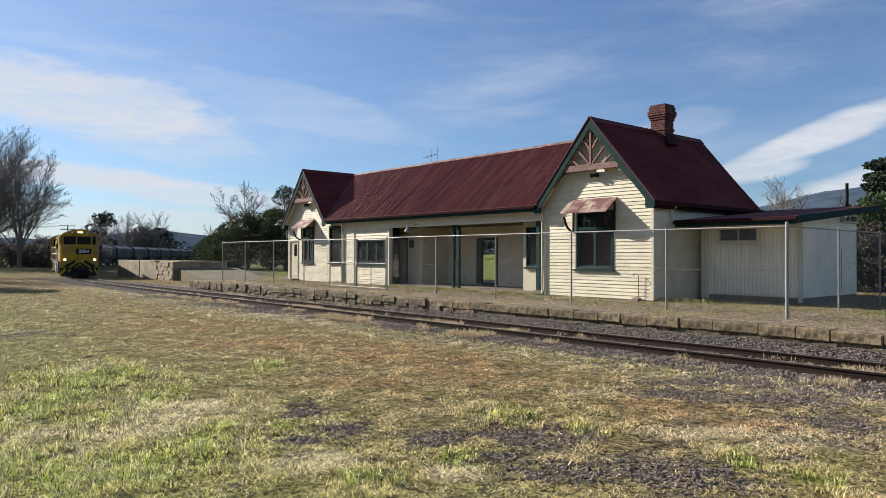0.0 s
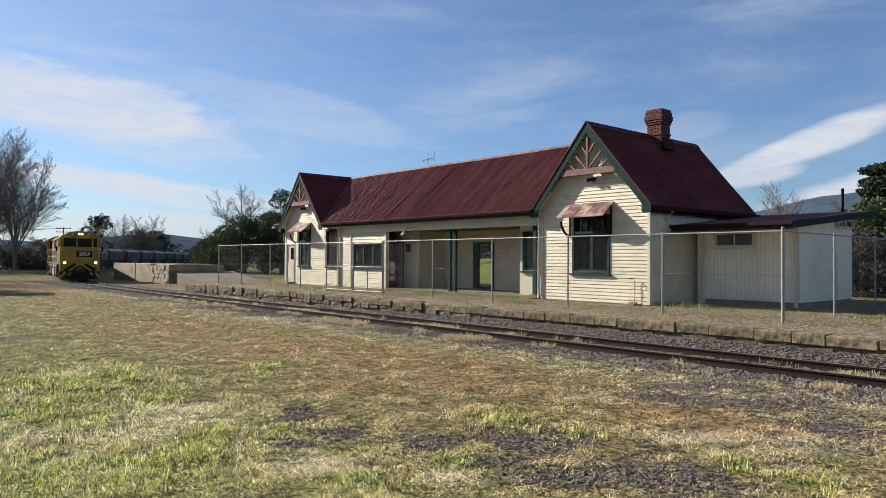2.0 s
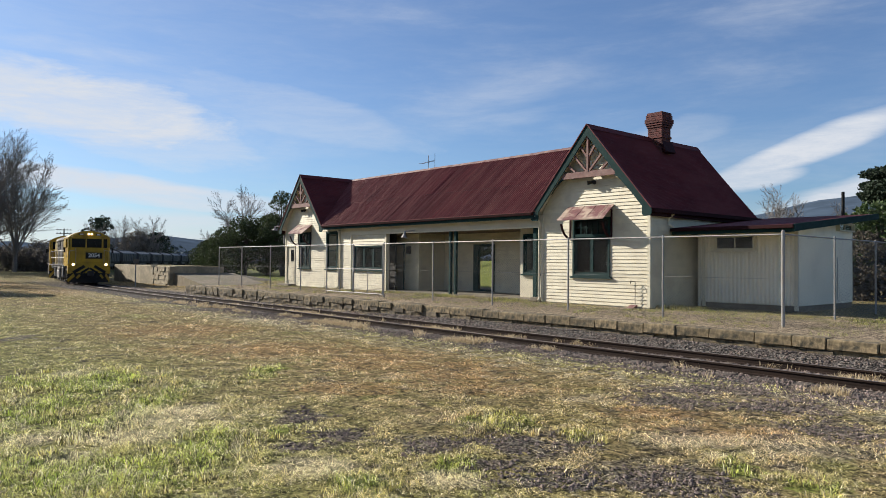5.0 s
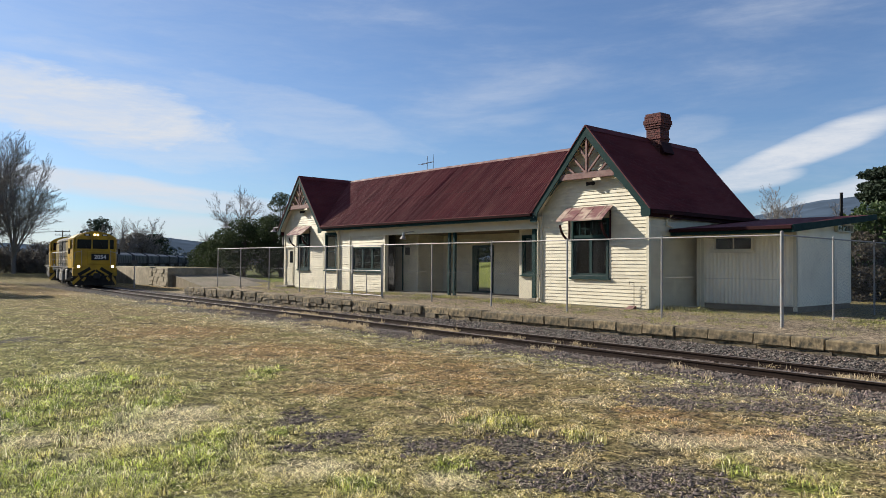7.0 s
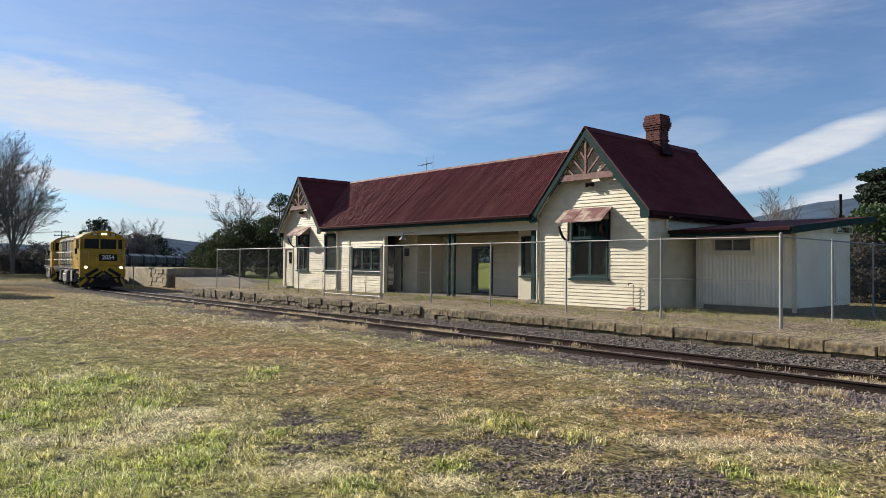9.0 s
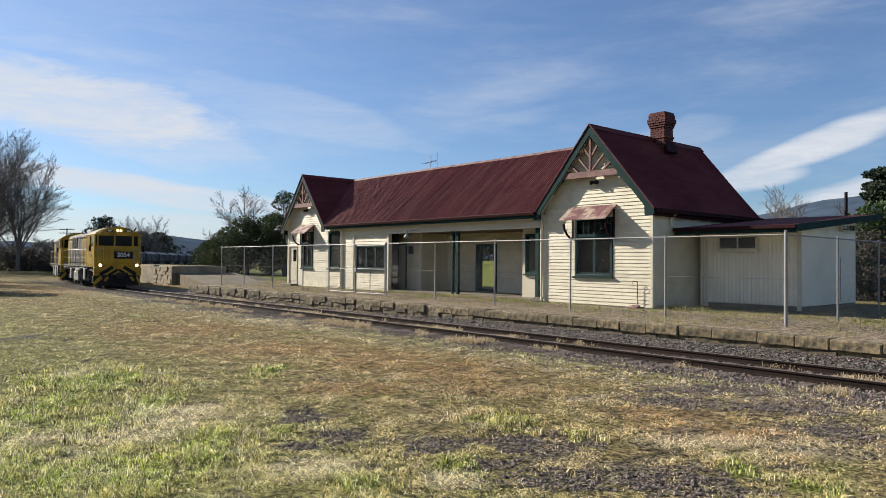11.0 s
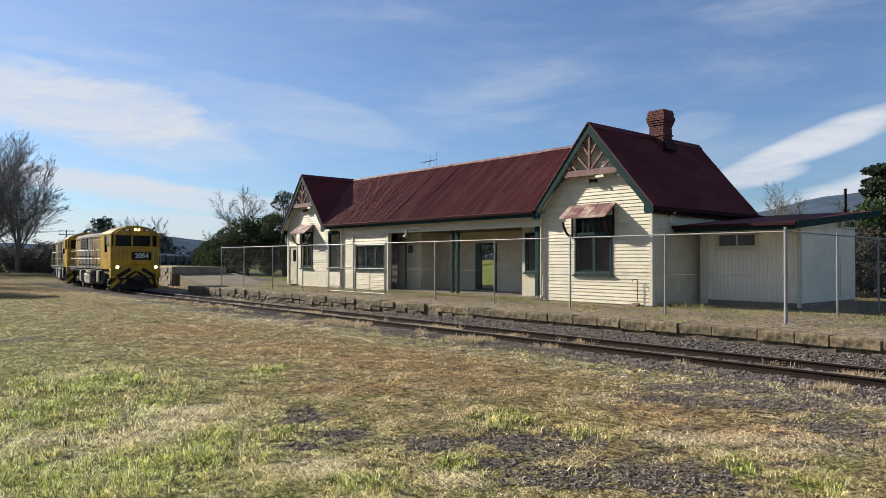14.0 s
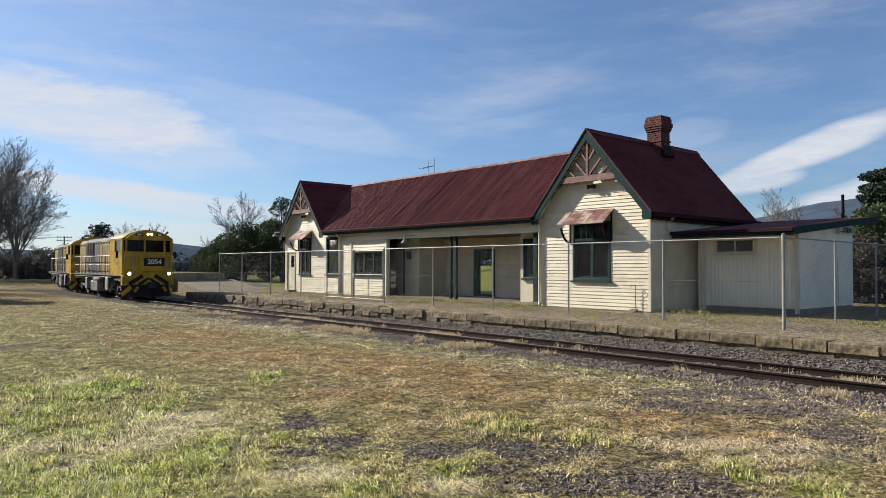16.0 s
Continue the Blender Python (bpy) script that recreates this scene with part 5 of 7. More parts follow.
def louvres(m, x0, x1, y, z0, z1, n, s):
    for k in range(n):
        z = z0 + (z1 - z0) * (k + 0.5) / n
        m.box(x0, x1, min(y, y + s * 0.03), max(y, y + s * 0.03), z - 0.02, z + 0.02)


def wheelset(parent, x):
    m = Mesh()
    for s in (-1, 1):
        y = s * 0.57
        m.rod((0, y - 0.06, 0), (0, y + 0.06, 0), 0.46, 20)
        m.rod((0, y - s * 0.075, 0), (0, y - s * 0.06, 0), 0.49, 20)
        for k in range(6):
            a = k * math.pi / 3
            m.beam((0.15 * math.cos(a), y + s * 0.066, 0.15 * math.sin(a)), (0.40 * math.cos(a), y + s * 0.066, 0.40 * math.sin(a)), 0.05, 0.02, (0, 1, 0))
    m.rod((0, -0.7, 0), (0, 0.7, 0), 0.07, 10)
    ob = part("wheelset", m, underframe_mat, parent, "steel wheels on their axle")
    ob.location = (x, 0, 0.46)
    return ob


def bogie(parent, xc, axles, spread):
    m = Mesh()
    for s in (-1, 1):
        y = s * 0.86
        L = spread / 2 + 0.45
        m.prism([(xc - L, 0.62), (xc - L + 0.15, 0.80), (xc + L - 0.15, 0.80), (xc + L, 0.62), (xc + L - 0.1, 0.50), (xc + 0.5, 0.40), (xc - 0.5, 0.40), (xc - L + 0.1, 0.50)], "y", y - 0.06, y + 0.06)
        for k in range(axles):
            x = xc - spread / 2 + spread * k / max(1, axles - 1)
            m.box(x - 0.16, x + 0.16, y + s * 0.06 - 0.06, y + s * 0.06 + 0.06, 0.30, 0.62, 0.02)
            m.rod((x + 0.3, y + s * 0.05, 0.45), (x + 0.3, y + s * 0.05, 0.75), 0.08, 8)
        m.rod((xc - L, y + s * 0.05, 0.86), (xc + L, y + s * 0.05, 0.86), 0.02, 6)
        m.rod((xc - 0.7, y + s * 0.10, 0.56), (xc - 0.25, y + s * 0.10, 0.56), 0.10, 8)
    m.box(xc - 0.3, xc + 0.3, -0.8, 0.8, 0.5, 0.95)
    part("bogie", m, underframe_mat, parent, "grimy bogie frame")
    return [wheelset(parent, xc - spread / 2 + spread * k / max(1, axles - 1)) for k in range(axles)]


def railing(parent, x0, x1, y, n):
    m = Mesh()
    for k in range(n + 1):
        x = x0 + (x1 - x0) * k / n
        m.rod((x, y, 1.28), (x, y, 2.30), 0.018, 6)
    m.rod((x0, y, 2.30), (x1, y, 2.30), 0.018, 6)
    m.rod((x0, y, 1.80), (x1, y, 1.80), 0.014, 6)
    part("handrail", m, white_rail, parent, "pale pipe handrail")


def digits(parent, text, x, y, z, size, material):
    cu = bpy.data.curves.new("number", "FONT")
    cu.body, cu.size, cu.align_x, cu.align_y, cu.extrude, cu.offset = text, size, "CENTER", "CENTER", 0.008, 0.008
    cu.materials.append(material)
    ob = new("number", cu)
    ob.parent = parent
    ob.matrix_basis = Matrix.Translation((x, y, z)) @ Matrix(((0, 0, 1, 0), (1, 0, 0, 0), (0, 1, 0, 0), (0, 0, 0, 1)))
    dg = bpy.context.evaluated_depsgraph_get()
    me = bpy.data.meshes.new_from_object(ob.evaluated_get(dg))
    me.name = "number"
    m = ob.matrix_basis.copy()
    bpy.data.objects.remove(ob)
    ob = part("number", me, None, parent, "white road number")
    ob.matrix_basis = m
    return ob


def make_loco(name, L, lead):
    loco = empty(name, "yellow and silver diesel locomotive with lit headlights" if lead else "second yellow and silver diesel locomotive", "locomotive", "locomotives of the train")
    W = 1.28
    # frame and walkway
    part("underframe", Mesh().box(-L + 0.1, -0.25, -W + 0.12, W - 0.12, 0.95, 1.22, 0.02), underframe_mat, loco)
    part("walkway", Mesh().box(-L, -2.3, -W, W, 1.22, 1.29, 0.01), underframe_mat, loco)
    part("sill_line", Mesh().box(-L, -2.3, -W - 0.012, -W - 0.002, 1.22, 1.265), silver, loco)
    part("sill_line", Mesh().box(-L, -2.3, W + 0.002, W + 0.012, 1.22, 1.265), silver, loco)
    # cab: arched roof, chamfered corners
    roof = [(-W, 3.16)] + [(-W + 2 * W * k / 12, 3.16 + 0.47 * math.sin(math.pi * k / 12) ** 0.75) for k in range(1, 12)] + [(W, 3.16)]
    front_x = 0.0
    plan = [(-2.65, -W), (-0.22, -W), (front_x, -1.16), (front_x, 1.16), (-0.22, W), (-2.65, W)]
    m = Mesh().prism(plan, "z", 1.22, 2.44)
    cab = part("cab", m, yellow, loco, "yellow cab with a flat front")
    # window band: pillars between openings, dark glass behind them
    z0, z1 = 2.44, 3.16
    inner = [(-2.55, -W + 0.05), (-0.26, -W + 0.05), (front_x - 0.05, -1.12), (front_x - 0.05, 1.12), (-0.26, W - 0.05), (-2.55, W - 0.05)]
    part("cab_glazing", Mesh().prism(inner, "z", z0 - 0.02, z1 + 0.02), cab_glass, cab, "dark cab windows")
    bandm = Mesh()
    bandm.prism(plan, "z", 2.435, 2.49).prism(plan, "z", 3.09, 3.17)
    for y0, y1 in ((-1.16, -1.08), (-0.26, -0.18), (0.74, 0.84), (1.08, 1.16)):
        bandm.box(front_x - 0.07, front_x, y0, y1, z0, z1)
    for s in (-1, 1):
        bandm.box(-0.28, -0.20, s * W - 0.05 if s > 0 else -W, W if s > 0 else -W + 0.05, z0, z1)
        bandm.box(-2.65, -1.72, s * W - 0.05 if s > 0 else -W, W if s > 0 else -W + 0.05, z0, z1)
        bandm.box(-0.50, -0.28, s * W - 0.05 if s > 0 else -W, W if s > 0 else -W + 0.05, z0, z1)
        # slanted corner pillars
        bandm.beam((-0.05, s * 1.15, z0), (-0.05, s * 1.15, z1), 0.06, 0.06, (1, 0, 0))
        bandm.beam((-0.20, s * 1.23, z0), (-0.20, s * 1.23, z1), 0.05, 0.05, (1, 0, 0))
    bandm.box(-2.65, -2.6, -W, W, 1.22, 3.16)
    part("window_surround", bandm, yellow, cab)
    rm = Mesh().prism(roof, "x", -2.75, -0.16)
    r2 = [(y * 0.90, 3.17 + (z - 3.16) * 0.95) for y, z in roof]
    rm.prism(r2, "x", -0.17, 0.05)
    part("cab_roof", rm, yellow, cab, "arched yellow cab roof")
    part("roof_edge", Mesh().prism([(y * 1.01, z + 0.012) for y, z in roof] + [(y * 0.99, z - 0.05) for y, z in roof[::-1]], "x", -2.70, -0.22), hood_yellow, cab)
    part("roof_top", Mesh().prism([(y * 0.8, z + 0.02) for y, z in roof[2:-2]] + [(y * 0.8, z - 0.04) for y, z in roof[2:-2][::-1]], "x", -2.72, -0.9), soot, cab, "sooty patch along the cab roof")
    # front details
    x = front_x
    part("nose_panel", Mesh().box(x, x + 0.05, -0.48, 1.04, 1.46, 2.34, 0.03), yellow, cab)
    if lead:
        plate = part("number_plate", Mesh().box(x + 0.055, x + 0.085, -0.26, 0.78, 1.74, 2.16, 0.01), black, cab, "black number board")
        digits(plate, "2054", x + 0.088, 0.26, 1.955, 0.36, plate_white)
        for s in (-1, 1):
            b = part("route_board", Mesh().box(x + 0.04, x + 0.075, s * 0.52 - 0.17, s * 0.52 + 0.17, 3.32, 3.43, 0.008), black, cab)
            digits(b, "2054", x + 0.078, s * 0.52, 3.375, 0.10, plate_white)
    lampm = part("lamp_housing", Mesh().box(x - 0.05, x + 0.10, -0.22, 0.22, 3.30, 3.50, 0.03), yellow, cab, "twin headlight housing")
    for y in (-0.09, 0.09):
        part("headlight", Mesh().rod((x + 0.10, y, 3.40), (x + 0.118, y, 3.40), 0.065, 14), lamp_on if lead else plate_white, lampm, "lit headlight" if lead else "")
    for s in (-1, 1):
        h = part("ditch_lamp", Mesh().rod((x - 0.02, s * 1.0, 1.34), (x + 0.12, s * 1.0, 1.34), 0.10, 14), black, loco, "lower lamp housing")
        part("lens", Mesh().rod((x + 0.121, s * 1.0, 1.34), (x + 0.14, s * 1.0, 1.34), 0.09, 14), lamp_on if lead else plate_white, h, "lit lamp" if lead else "")
        # upright grab rails beside the nose
        g = Mesh()
        for a, b in (((x + 0.05, s * 0.86, 1.30), (x + 0.20, s * 0.86, 1.42)), ((x + 0.20, s * 0.86, 1.42), (x + 0.20, s * 0.86, 2.30)), ((x + 0.20, s * 0.86, 2.30), (x + 0.02, s * 0.86, 2.42)),
                     ((x + 0.1, s * 1.28, 1.45), (x + 0.1, s * 1.22, 2.25)), ((x + 0.1, s * 1.22, 2.25), (x + 0.2, s * 0.86, 2.32)), ((x + 0.1, s * 1.28, 1.45), (x - 0.2, s * 1.3, 1.35))):
            g.rod(a, b, 0.019, 6)
        part("grab_rail", g, white_rail, loco, "pale grab rail")
        mir = Mesh().beam((-0.45, s * (W + 0.02), 2.45), (-0.40, s * (W + 0.22), 2.45), 0.02, 0.02).box(-0.43, -0.38, s * (W + 0.2) - 0.06, s * (W + 0.2) + 0.06, 2.15, 2.5, 0.01)
        part("mirror", mir, black, cab)
    for y in (-0.5, 0.45):
        part("wiper", Mesh().beam((x + 0.02, y, 2.50), (x + 0.03, y - 0.18, 2.95), 0.02, 0.015, (0, 1, 0)), black, cab)
    part("horn", Mesh().rod((-0.5, 0.15, 3.62), (-0.5, 0.15, 3.75), 0.03, 8).rod((-0.3, 0.9, 3.42), (-0.05, 0.95, 3.54), 0.03, 8, 0.06), black, cab)
    # pilot with chevrons
    part("headstock", Mesh().box(x - 0.35, x + 0.02, -1.30, 1.30, 0.72, 1.24, 0.03), yellow, loco, "yellow headstock")
    plow = Mesh().prism([(x - 0.25, -1.28), (x + 0.30, -0.95), (x + 0.42, 0.0), (x + 0.30, 0.95), (x - 0.25, 1.28)], "z", 0.14, 0.70)
    plow.prism([(x - 0.3, -1.28), (x + 0.20, -0.98), (x + 0.2, 0.98), (x - 0.3, 1.28)], "z", 0.69, 0.76)
    part("pilot", plow, black, loco, "black pilot plate")
    for s in (-1, 1):
        for a, b, w in (((0.30, 1.24), (0.98, 0.80), 0.20), ((0.02, 1.10), (0.52, 0.76), 0.13)):
            mm = Mesh().beam((x + 0.028, s * a[0], a[1]), (x + 0.028, s * b[0], b[1]), 0.012, w, (0, 0, 1))
            part("chevron", mm, black, loco, "black warning stripe")
        part("chevron", Mesh().beam((x + 0.32, s * 0.95, 0.66), (x - 0.20, s * 1.28, 0.24), 0.02, 0.22, (0, 0, 1)), yellow, loco, "yellow warning stripe")
        part("chevron", Mesh().beam((x + 0.375, s * 0.62, 0.66), (x + 0.35, s * 0.80, 0.42), 0.02, 0.14, (0, 0, 1)), yellow, loco, "yellow warning stripe")
        part("step", Mesh().box(x - 0.62, x - 0.32, s * 1.2 - 0.12, s * 1.2 + 0.12, 0.30, 0.34).box(x - 0.62, x - 0.32, s * 1.2 - 0.12, s * 1.2 + 0.12, 0.62, 0.66).box(x - 0.62, x - 0.32, s * 1.2 - 0.12, s * 1.2 + 0.12, 0.94, 0.98)
             .beam((x - 0.6, s * 1.3, 0.28), (x - 0.6, s * 1.3, 1.25), 0.03, 0.05).beam((x - 0.34, s * 1.3, 0.28), (x - 0.34, s * 1.3, 1.25), 0.03, 0.05), white_rail, loco, "cab step")
    part("coupler", Mesh().box(x - 0.1, x + 0.55, -0.12, 0.12, 0.62, 0.86, 0.03).box(x + 0.45, x + 0.68, -0.2, 0.2, 0.56, 0.92, 0.05), underframe_mat, loco)
    for y in (-0.45, -0.3, 0.35, 0.5):
        part("air_hose", Mesh().rod((x + 0.03, y, 0.9), (x + 0.25, y, 0.72), 0.022, 6).rod((x + 0.25, y, 0.72), (x + 0.30, y + 0.04, 0.42), 0.022, 6), black, loco)
    # long hood in painted bays
    H = 0.95
    arch = lambda top: [(-H, 1.29), (-H, top - 0.22), (-H + 0.16, top - 0.04), (-0.3, top + 0.02), (0.3, top + 0.02), (H - 0.16, top - 0.04), (H, top - 0.22), (H, 1.29)]
    if lead:
        bays = [(-2.66, -3.1, black, 3.2), (-3.1, -3.85, silver, 3.38), (-3.85, -6.35, hood_yellow, 3.38), (-6.35, -7.65, silver, 3.38), (-7.65, -9.85, silver, 3.38), (-9.85, -L + 0.3, hood_yellow, 3.34)]
        dark_bays = [(-7.75, -9.75, 2.45, 3.12)]
    else:
        bays = [(-2.66, -3.0, black, 3.2), (-3.0, -6.2, silver, 3.35), (-6.2, -7.4, hood_yellow, 3.35), (-7.4, -11.0, black, 3.35), (-11.0, -L + 0.3, hood_yellow, 3.35)]
        dark_bays = [(-3.4, -4.6, 2.4, 3.1), (-7.6, -10.8, 1.6, 3.12)]
    for a, b, mt, top in bays:
        hood = part("hood", Mesh().prism(arch(top), "x", b + 0.006, a - 0.006), mt, loco)
        # Sooty top, its colour carried down the bevels to dull their sunlit edge.
        part("hood_top", Mesh().prism([(-H + 0.03, top - 0.19), (-H + 0.15, top - 0.055), (-0.3, top + 0.01), (0.3, top + 0.01), (H - 0.15, top - 0.055), (H - 0.03, top - 0.19), (H + 0.005, top - 0.19), (H - 0.14, top - 0.02), (0.3, top + 0.045), (-0.3, top + 0.045), (-H + 0.14, top - 0.02), (-H - 0.005, top - 0.19)], "x", b + 0.01, a - 0.01), soot, hood)
        n = max(1, int(abs(b - a) / 0.62))
        for k in range(n):
            c0, c1 = a + (b - a) * k / n - 0.03, a + (b - a) * (k + 1) / n + 0.03
            for s in (-1, 1):
                if mt is not black and abs(c1 - c0) > 0.3:
                    d = Mesh().box(c1, c0, min(s * H, s * (H + 0.022)), max(s * H, s * (H + 0.022)), 1.45, top - 0.42, 0.008)
                    part("hood_door", d, mt, hood)
                    part("vent", Mesh().box((c0 + c1) / 2 - 0.07, (c0 + c1) / 2 + 0.07, s * (H + 0.02) - 0.02, s * (H + 0.02) + 0.02, top - 0.36, top - 0.26), black, hood)
    for a, b, z0, z1 in dark_bays:
        for s in (-1, 1):
            n = 3
            for k in range(n):
                c0, c1 = a + (b - a) * k / n - 0.05, a + (b - a) * (k + 1) / n + 0.05
                gr = part("grille", Mesh().box(c1, c0, s * (H + 0.025) - 0.015, s * (H + 0.025) + 0.015, z0, z1), black, loco, "dark radiator grille")
                m = Mesh()
                louvres(m, c1, c0, s * (H + 0.04), z0, z1, 7, s)
                part("louvre", m, underframe_mat, gr)
    part("exhaust", Mesh().box(-5.6, -4.9, -0.2, 0.2, 3.38, 3.52, 0.03), black, loco)
    part("fan_housing", Mesh().rod((-8.7, 0, 3.38), (-8.7, 0, 3.48), 0.6, 20), silver, loco)
    for s in (-1, 1):
        railing(loco, -2.75, -L + 0.3, s * (W - 0.03), 9)
        part("air_tank", Mesh().rod((-4.4, s * 1.08, 0.98), (-6.6, s * 1.08, 0.98), 0.20, 16), silver, loco, "dusty silver air reservoir", True)
        part("battery_box", Mesh().box(-3.6, -3.0, s * 1.1 - 0.2, s * 1.1 + 0.2, 0.42, 1.1, 0.02), tank_paint, loco)
        part("equipment_box", Mesh().box(-8.5, -8.05, s * 1.1 - 0.18, s * 1.1 + 0.18, 0.40, 1.05, 0.02), tank_paint, loco)
        part("pipe_run", Mesh().rod((-2.4, s * 1.24, 1.12), (-L + 0.4, s * 1.24, 1.12), 0.03, 6).rod((-2.9, s * 1.22, 0.55), (-2.9, s * 1.22, 1.2), 0.035, 6).rod((-4.2, s * 1.22, 0.5), (-4.2, s * 1.22, 1.2), 0.03, 6), underframe_mat, loco)
        part("side_number_panel", Mesh().box(-1.55, -0.95, s * (W + 0.006) - 0.005, s * (W + 0.006) + 0.005, 1.82, 1.96), hood_yellow, cab, "pale lettering bar on the cab side") if lead else None
    part("fuel_tank", Mesh().box(-7.3, -5.6, -1.25, 1.25, 0.28, 0.90, 0.06), tank_paint, loco, "dusty silver fuel tank")
    wheels = bogie(loco, -2.35, 3, 2.7) + bogie(loco, -L + 2.35, 3, 2.7)
    return loco, wheels


def make_wagon():
    w = empty("hopper_wagon", "dark grey covered hopper wagon on the curve", "wagon", "wagons of the train")
    L, W = WAGON_L, 1.25
    arch = [(-W, 1.35), (-W - 0.06, 2.6)] + [(-W + 2 * W * k / 8, 2.75 + 0.42 * math.sin(math.pi * k / 8)) for k in range(9)] + [(W + 0.06, 2.6), (W, 1.35)]
    part("tank", Mesh().prism(arch, "x", -L + 0.7, -0.7), wagon_mat, w)
    ribs = Mesh()
    for k in range(9):
        x = -0.75 - (L - 1.5) * k / 8
        for s in (-1, 1):
            part("rib", Mesh().beam((x, s * (W + 0.035), 1.3), (x, s * (W + 0.085), 2.62), 0.06, 0.08, (1, 0, 0)), wagon_mat, w)
    part("hopper", Mesh().prism([(-L + 2.6, 1.36), (-L + 3.6, 0.55), (-3.6, 0.55), (-2.6, 1.36)], "y", -0.9, 0.9), wagon_mat, w)
    part("underframe", Mesh().box(-L + 0.1, -0.1, -1.2, 1.2, 1.05, 1.34, 0.02), black, w)
    part("roof_hatch", Mesh().box(-L + 1.5, -1.5, -0.35, 0.35, 3.14, 3.24, 0.03), wagon_mat, w)
    for x in (-0.35, -L + 0.35):
        lm = Mesh().rod((x, -1.15, 1.3), (x, -1.15, 2.9), 0.02, 5).rod((x, -0.8, 1.3), (x, -0.8, 2.9), 0.02, 5)
        for k in range(5):
            lm.rod((x, -1.15, 1.5 + 0.3 * k), (x, -0.8, 1.5 + 0.3 * k), 0.015, 5)
        part("ladder", lm, white_rail, w)
    bogie(w, -1.9, 2, 1.7)
    bogie(w, -L + 1.9, 2, 1.7)
    return w


def ride(s, L, inset):
    """The pose of a vehicle whose front is at s and whose bogies stand on the track."""
    (p, _), (q, _) = track_at(s + inset), track_at(s + L - inset)
    d = (p - q).normalized()
    a = math.atan2(d.y, d.x)
    return Matrix.Translation(p + d * inset) @ Matrix.Rotation(a, 4, "Z")


loco_1, wheels_1 = make_loco("diesel_locomotive", LOCO_A, True)
loco_2, wheels_2 = make_loco("diesel_locomotive", LOCO_B, False)
wagons = [make_wagon()]
for k in range(15):
    wagons.append(copy_thing(wagons[0], Matrix.Identity(4)))


def motions():
    rows_t = [i * 0.5 for i in range(33)]
    s = START_S
    for thing, L, inset in [(loco_1, LOCO_A, 2.35), (loco_2, LOCO_B, 2.35)] + [(w, WAGON_L, 1.9) for w in wagons]:
        walk(thing, [(t, ride(s - SPEED * t, L, inset)) for t in rows_t])
        s += L + GAP
    for w in wheels_1 + wheels_2:
        walk(w, [(t, pose(w.location.x, 0, 0.46, 0, math.degrees(SPEED * t / 0.46), 0)) for t in rows_t])


# ---------------------------------------------------------------- trees and distance
def bare_tree(name, seed, height, spread, trunk_r, label, levels=4, twig=0.010, lean=0.0, material=None):
    """A leafless tree: trunk, limbs and a haze of twigs, standing at the origin."""
    rng = random.Random(seed)
    tree = empty(name, label, "tree", "bare winter trees")
    trunk, limbs = Mesh(), Mesh()

    def grow(p, d, length, r, level):
        n = (0, 8, 5, 3, 2)[level]
        q = p
        for k in range(n):
            d = (d + Vector((rng.uniform(-1, 1), rng.uniform(-1, 1), rng.uniform(-0.32, 0.45))) * (0.03 + 0.04 * level)).normalized()
            e = q + d * (length / n)
            r2 = r * (1 - 0.75 / n)
            if level < 4:
                limbs.rod(q, e, max(r, twig), (6, 6, 4, 3)[level], max(r2, twig * 0.8), level < 3)
            elif k == n - 1:
                limbs.rod(p, e, twig, 3, twig * 0.7, False)
            q, r = e, r2
            if level >= levels or (level == 1 and k < 1):
                continue
            for _ in range(2):
                t = rng.uniform(0.35, 0.80)
                side = d.cross(Vector((rng.uniform(-1, 1), rng.uniform(-1, 1), rng.uniform(-1, 1)))).normalized()
                nd = (d * math.cos(t) + side * math.sin(t) + Vector((0, 0, 0.07))).normalized()
                grow(q, nd, length * rng.uniform(0.34, 0.50) * (1 - 0.35 * k / n), r * rng.uniform(0.38, 0.55), level + 1)

    top = Vector((lean * height * 0.2, 0, height * 0.20))
    trunk.rod((0, 0, -0.3), top * 0.5, trunk_r * 1.15, 9, trunk_r)
    trunk.rod(top * 0.5, top, trunk_r, 9, trunk_r * 0.8)
    n_limbs = 9
    for k in range(n_limbs):
        tilt = 0.08 + 0.62 * spread * (k / (n_limbs - 1)) ** 0.8
        a = k * 2.4 + rng.uniform(-0.4, 0.4)
        nd = Vector((math.sin(tilt) * math.cos(a), math.sin(tilt) * math.sin(a), math.cos(tilt)))
        start = top * (1 - 0.35 * (k / n_limbs))
        grow(start, nd, height * (0.80 - 0.26 * k / n_limbs), trunk_r * rng.uniform(0.40, 0.6), 1)
    part("trunk", trunk, material or bark, tree)
    part("crown", limbs, material or bark, tree, "fine leafless branches")
    return tree


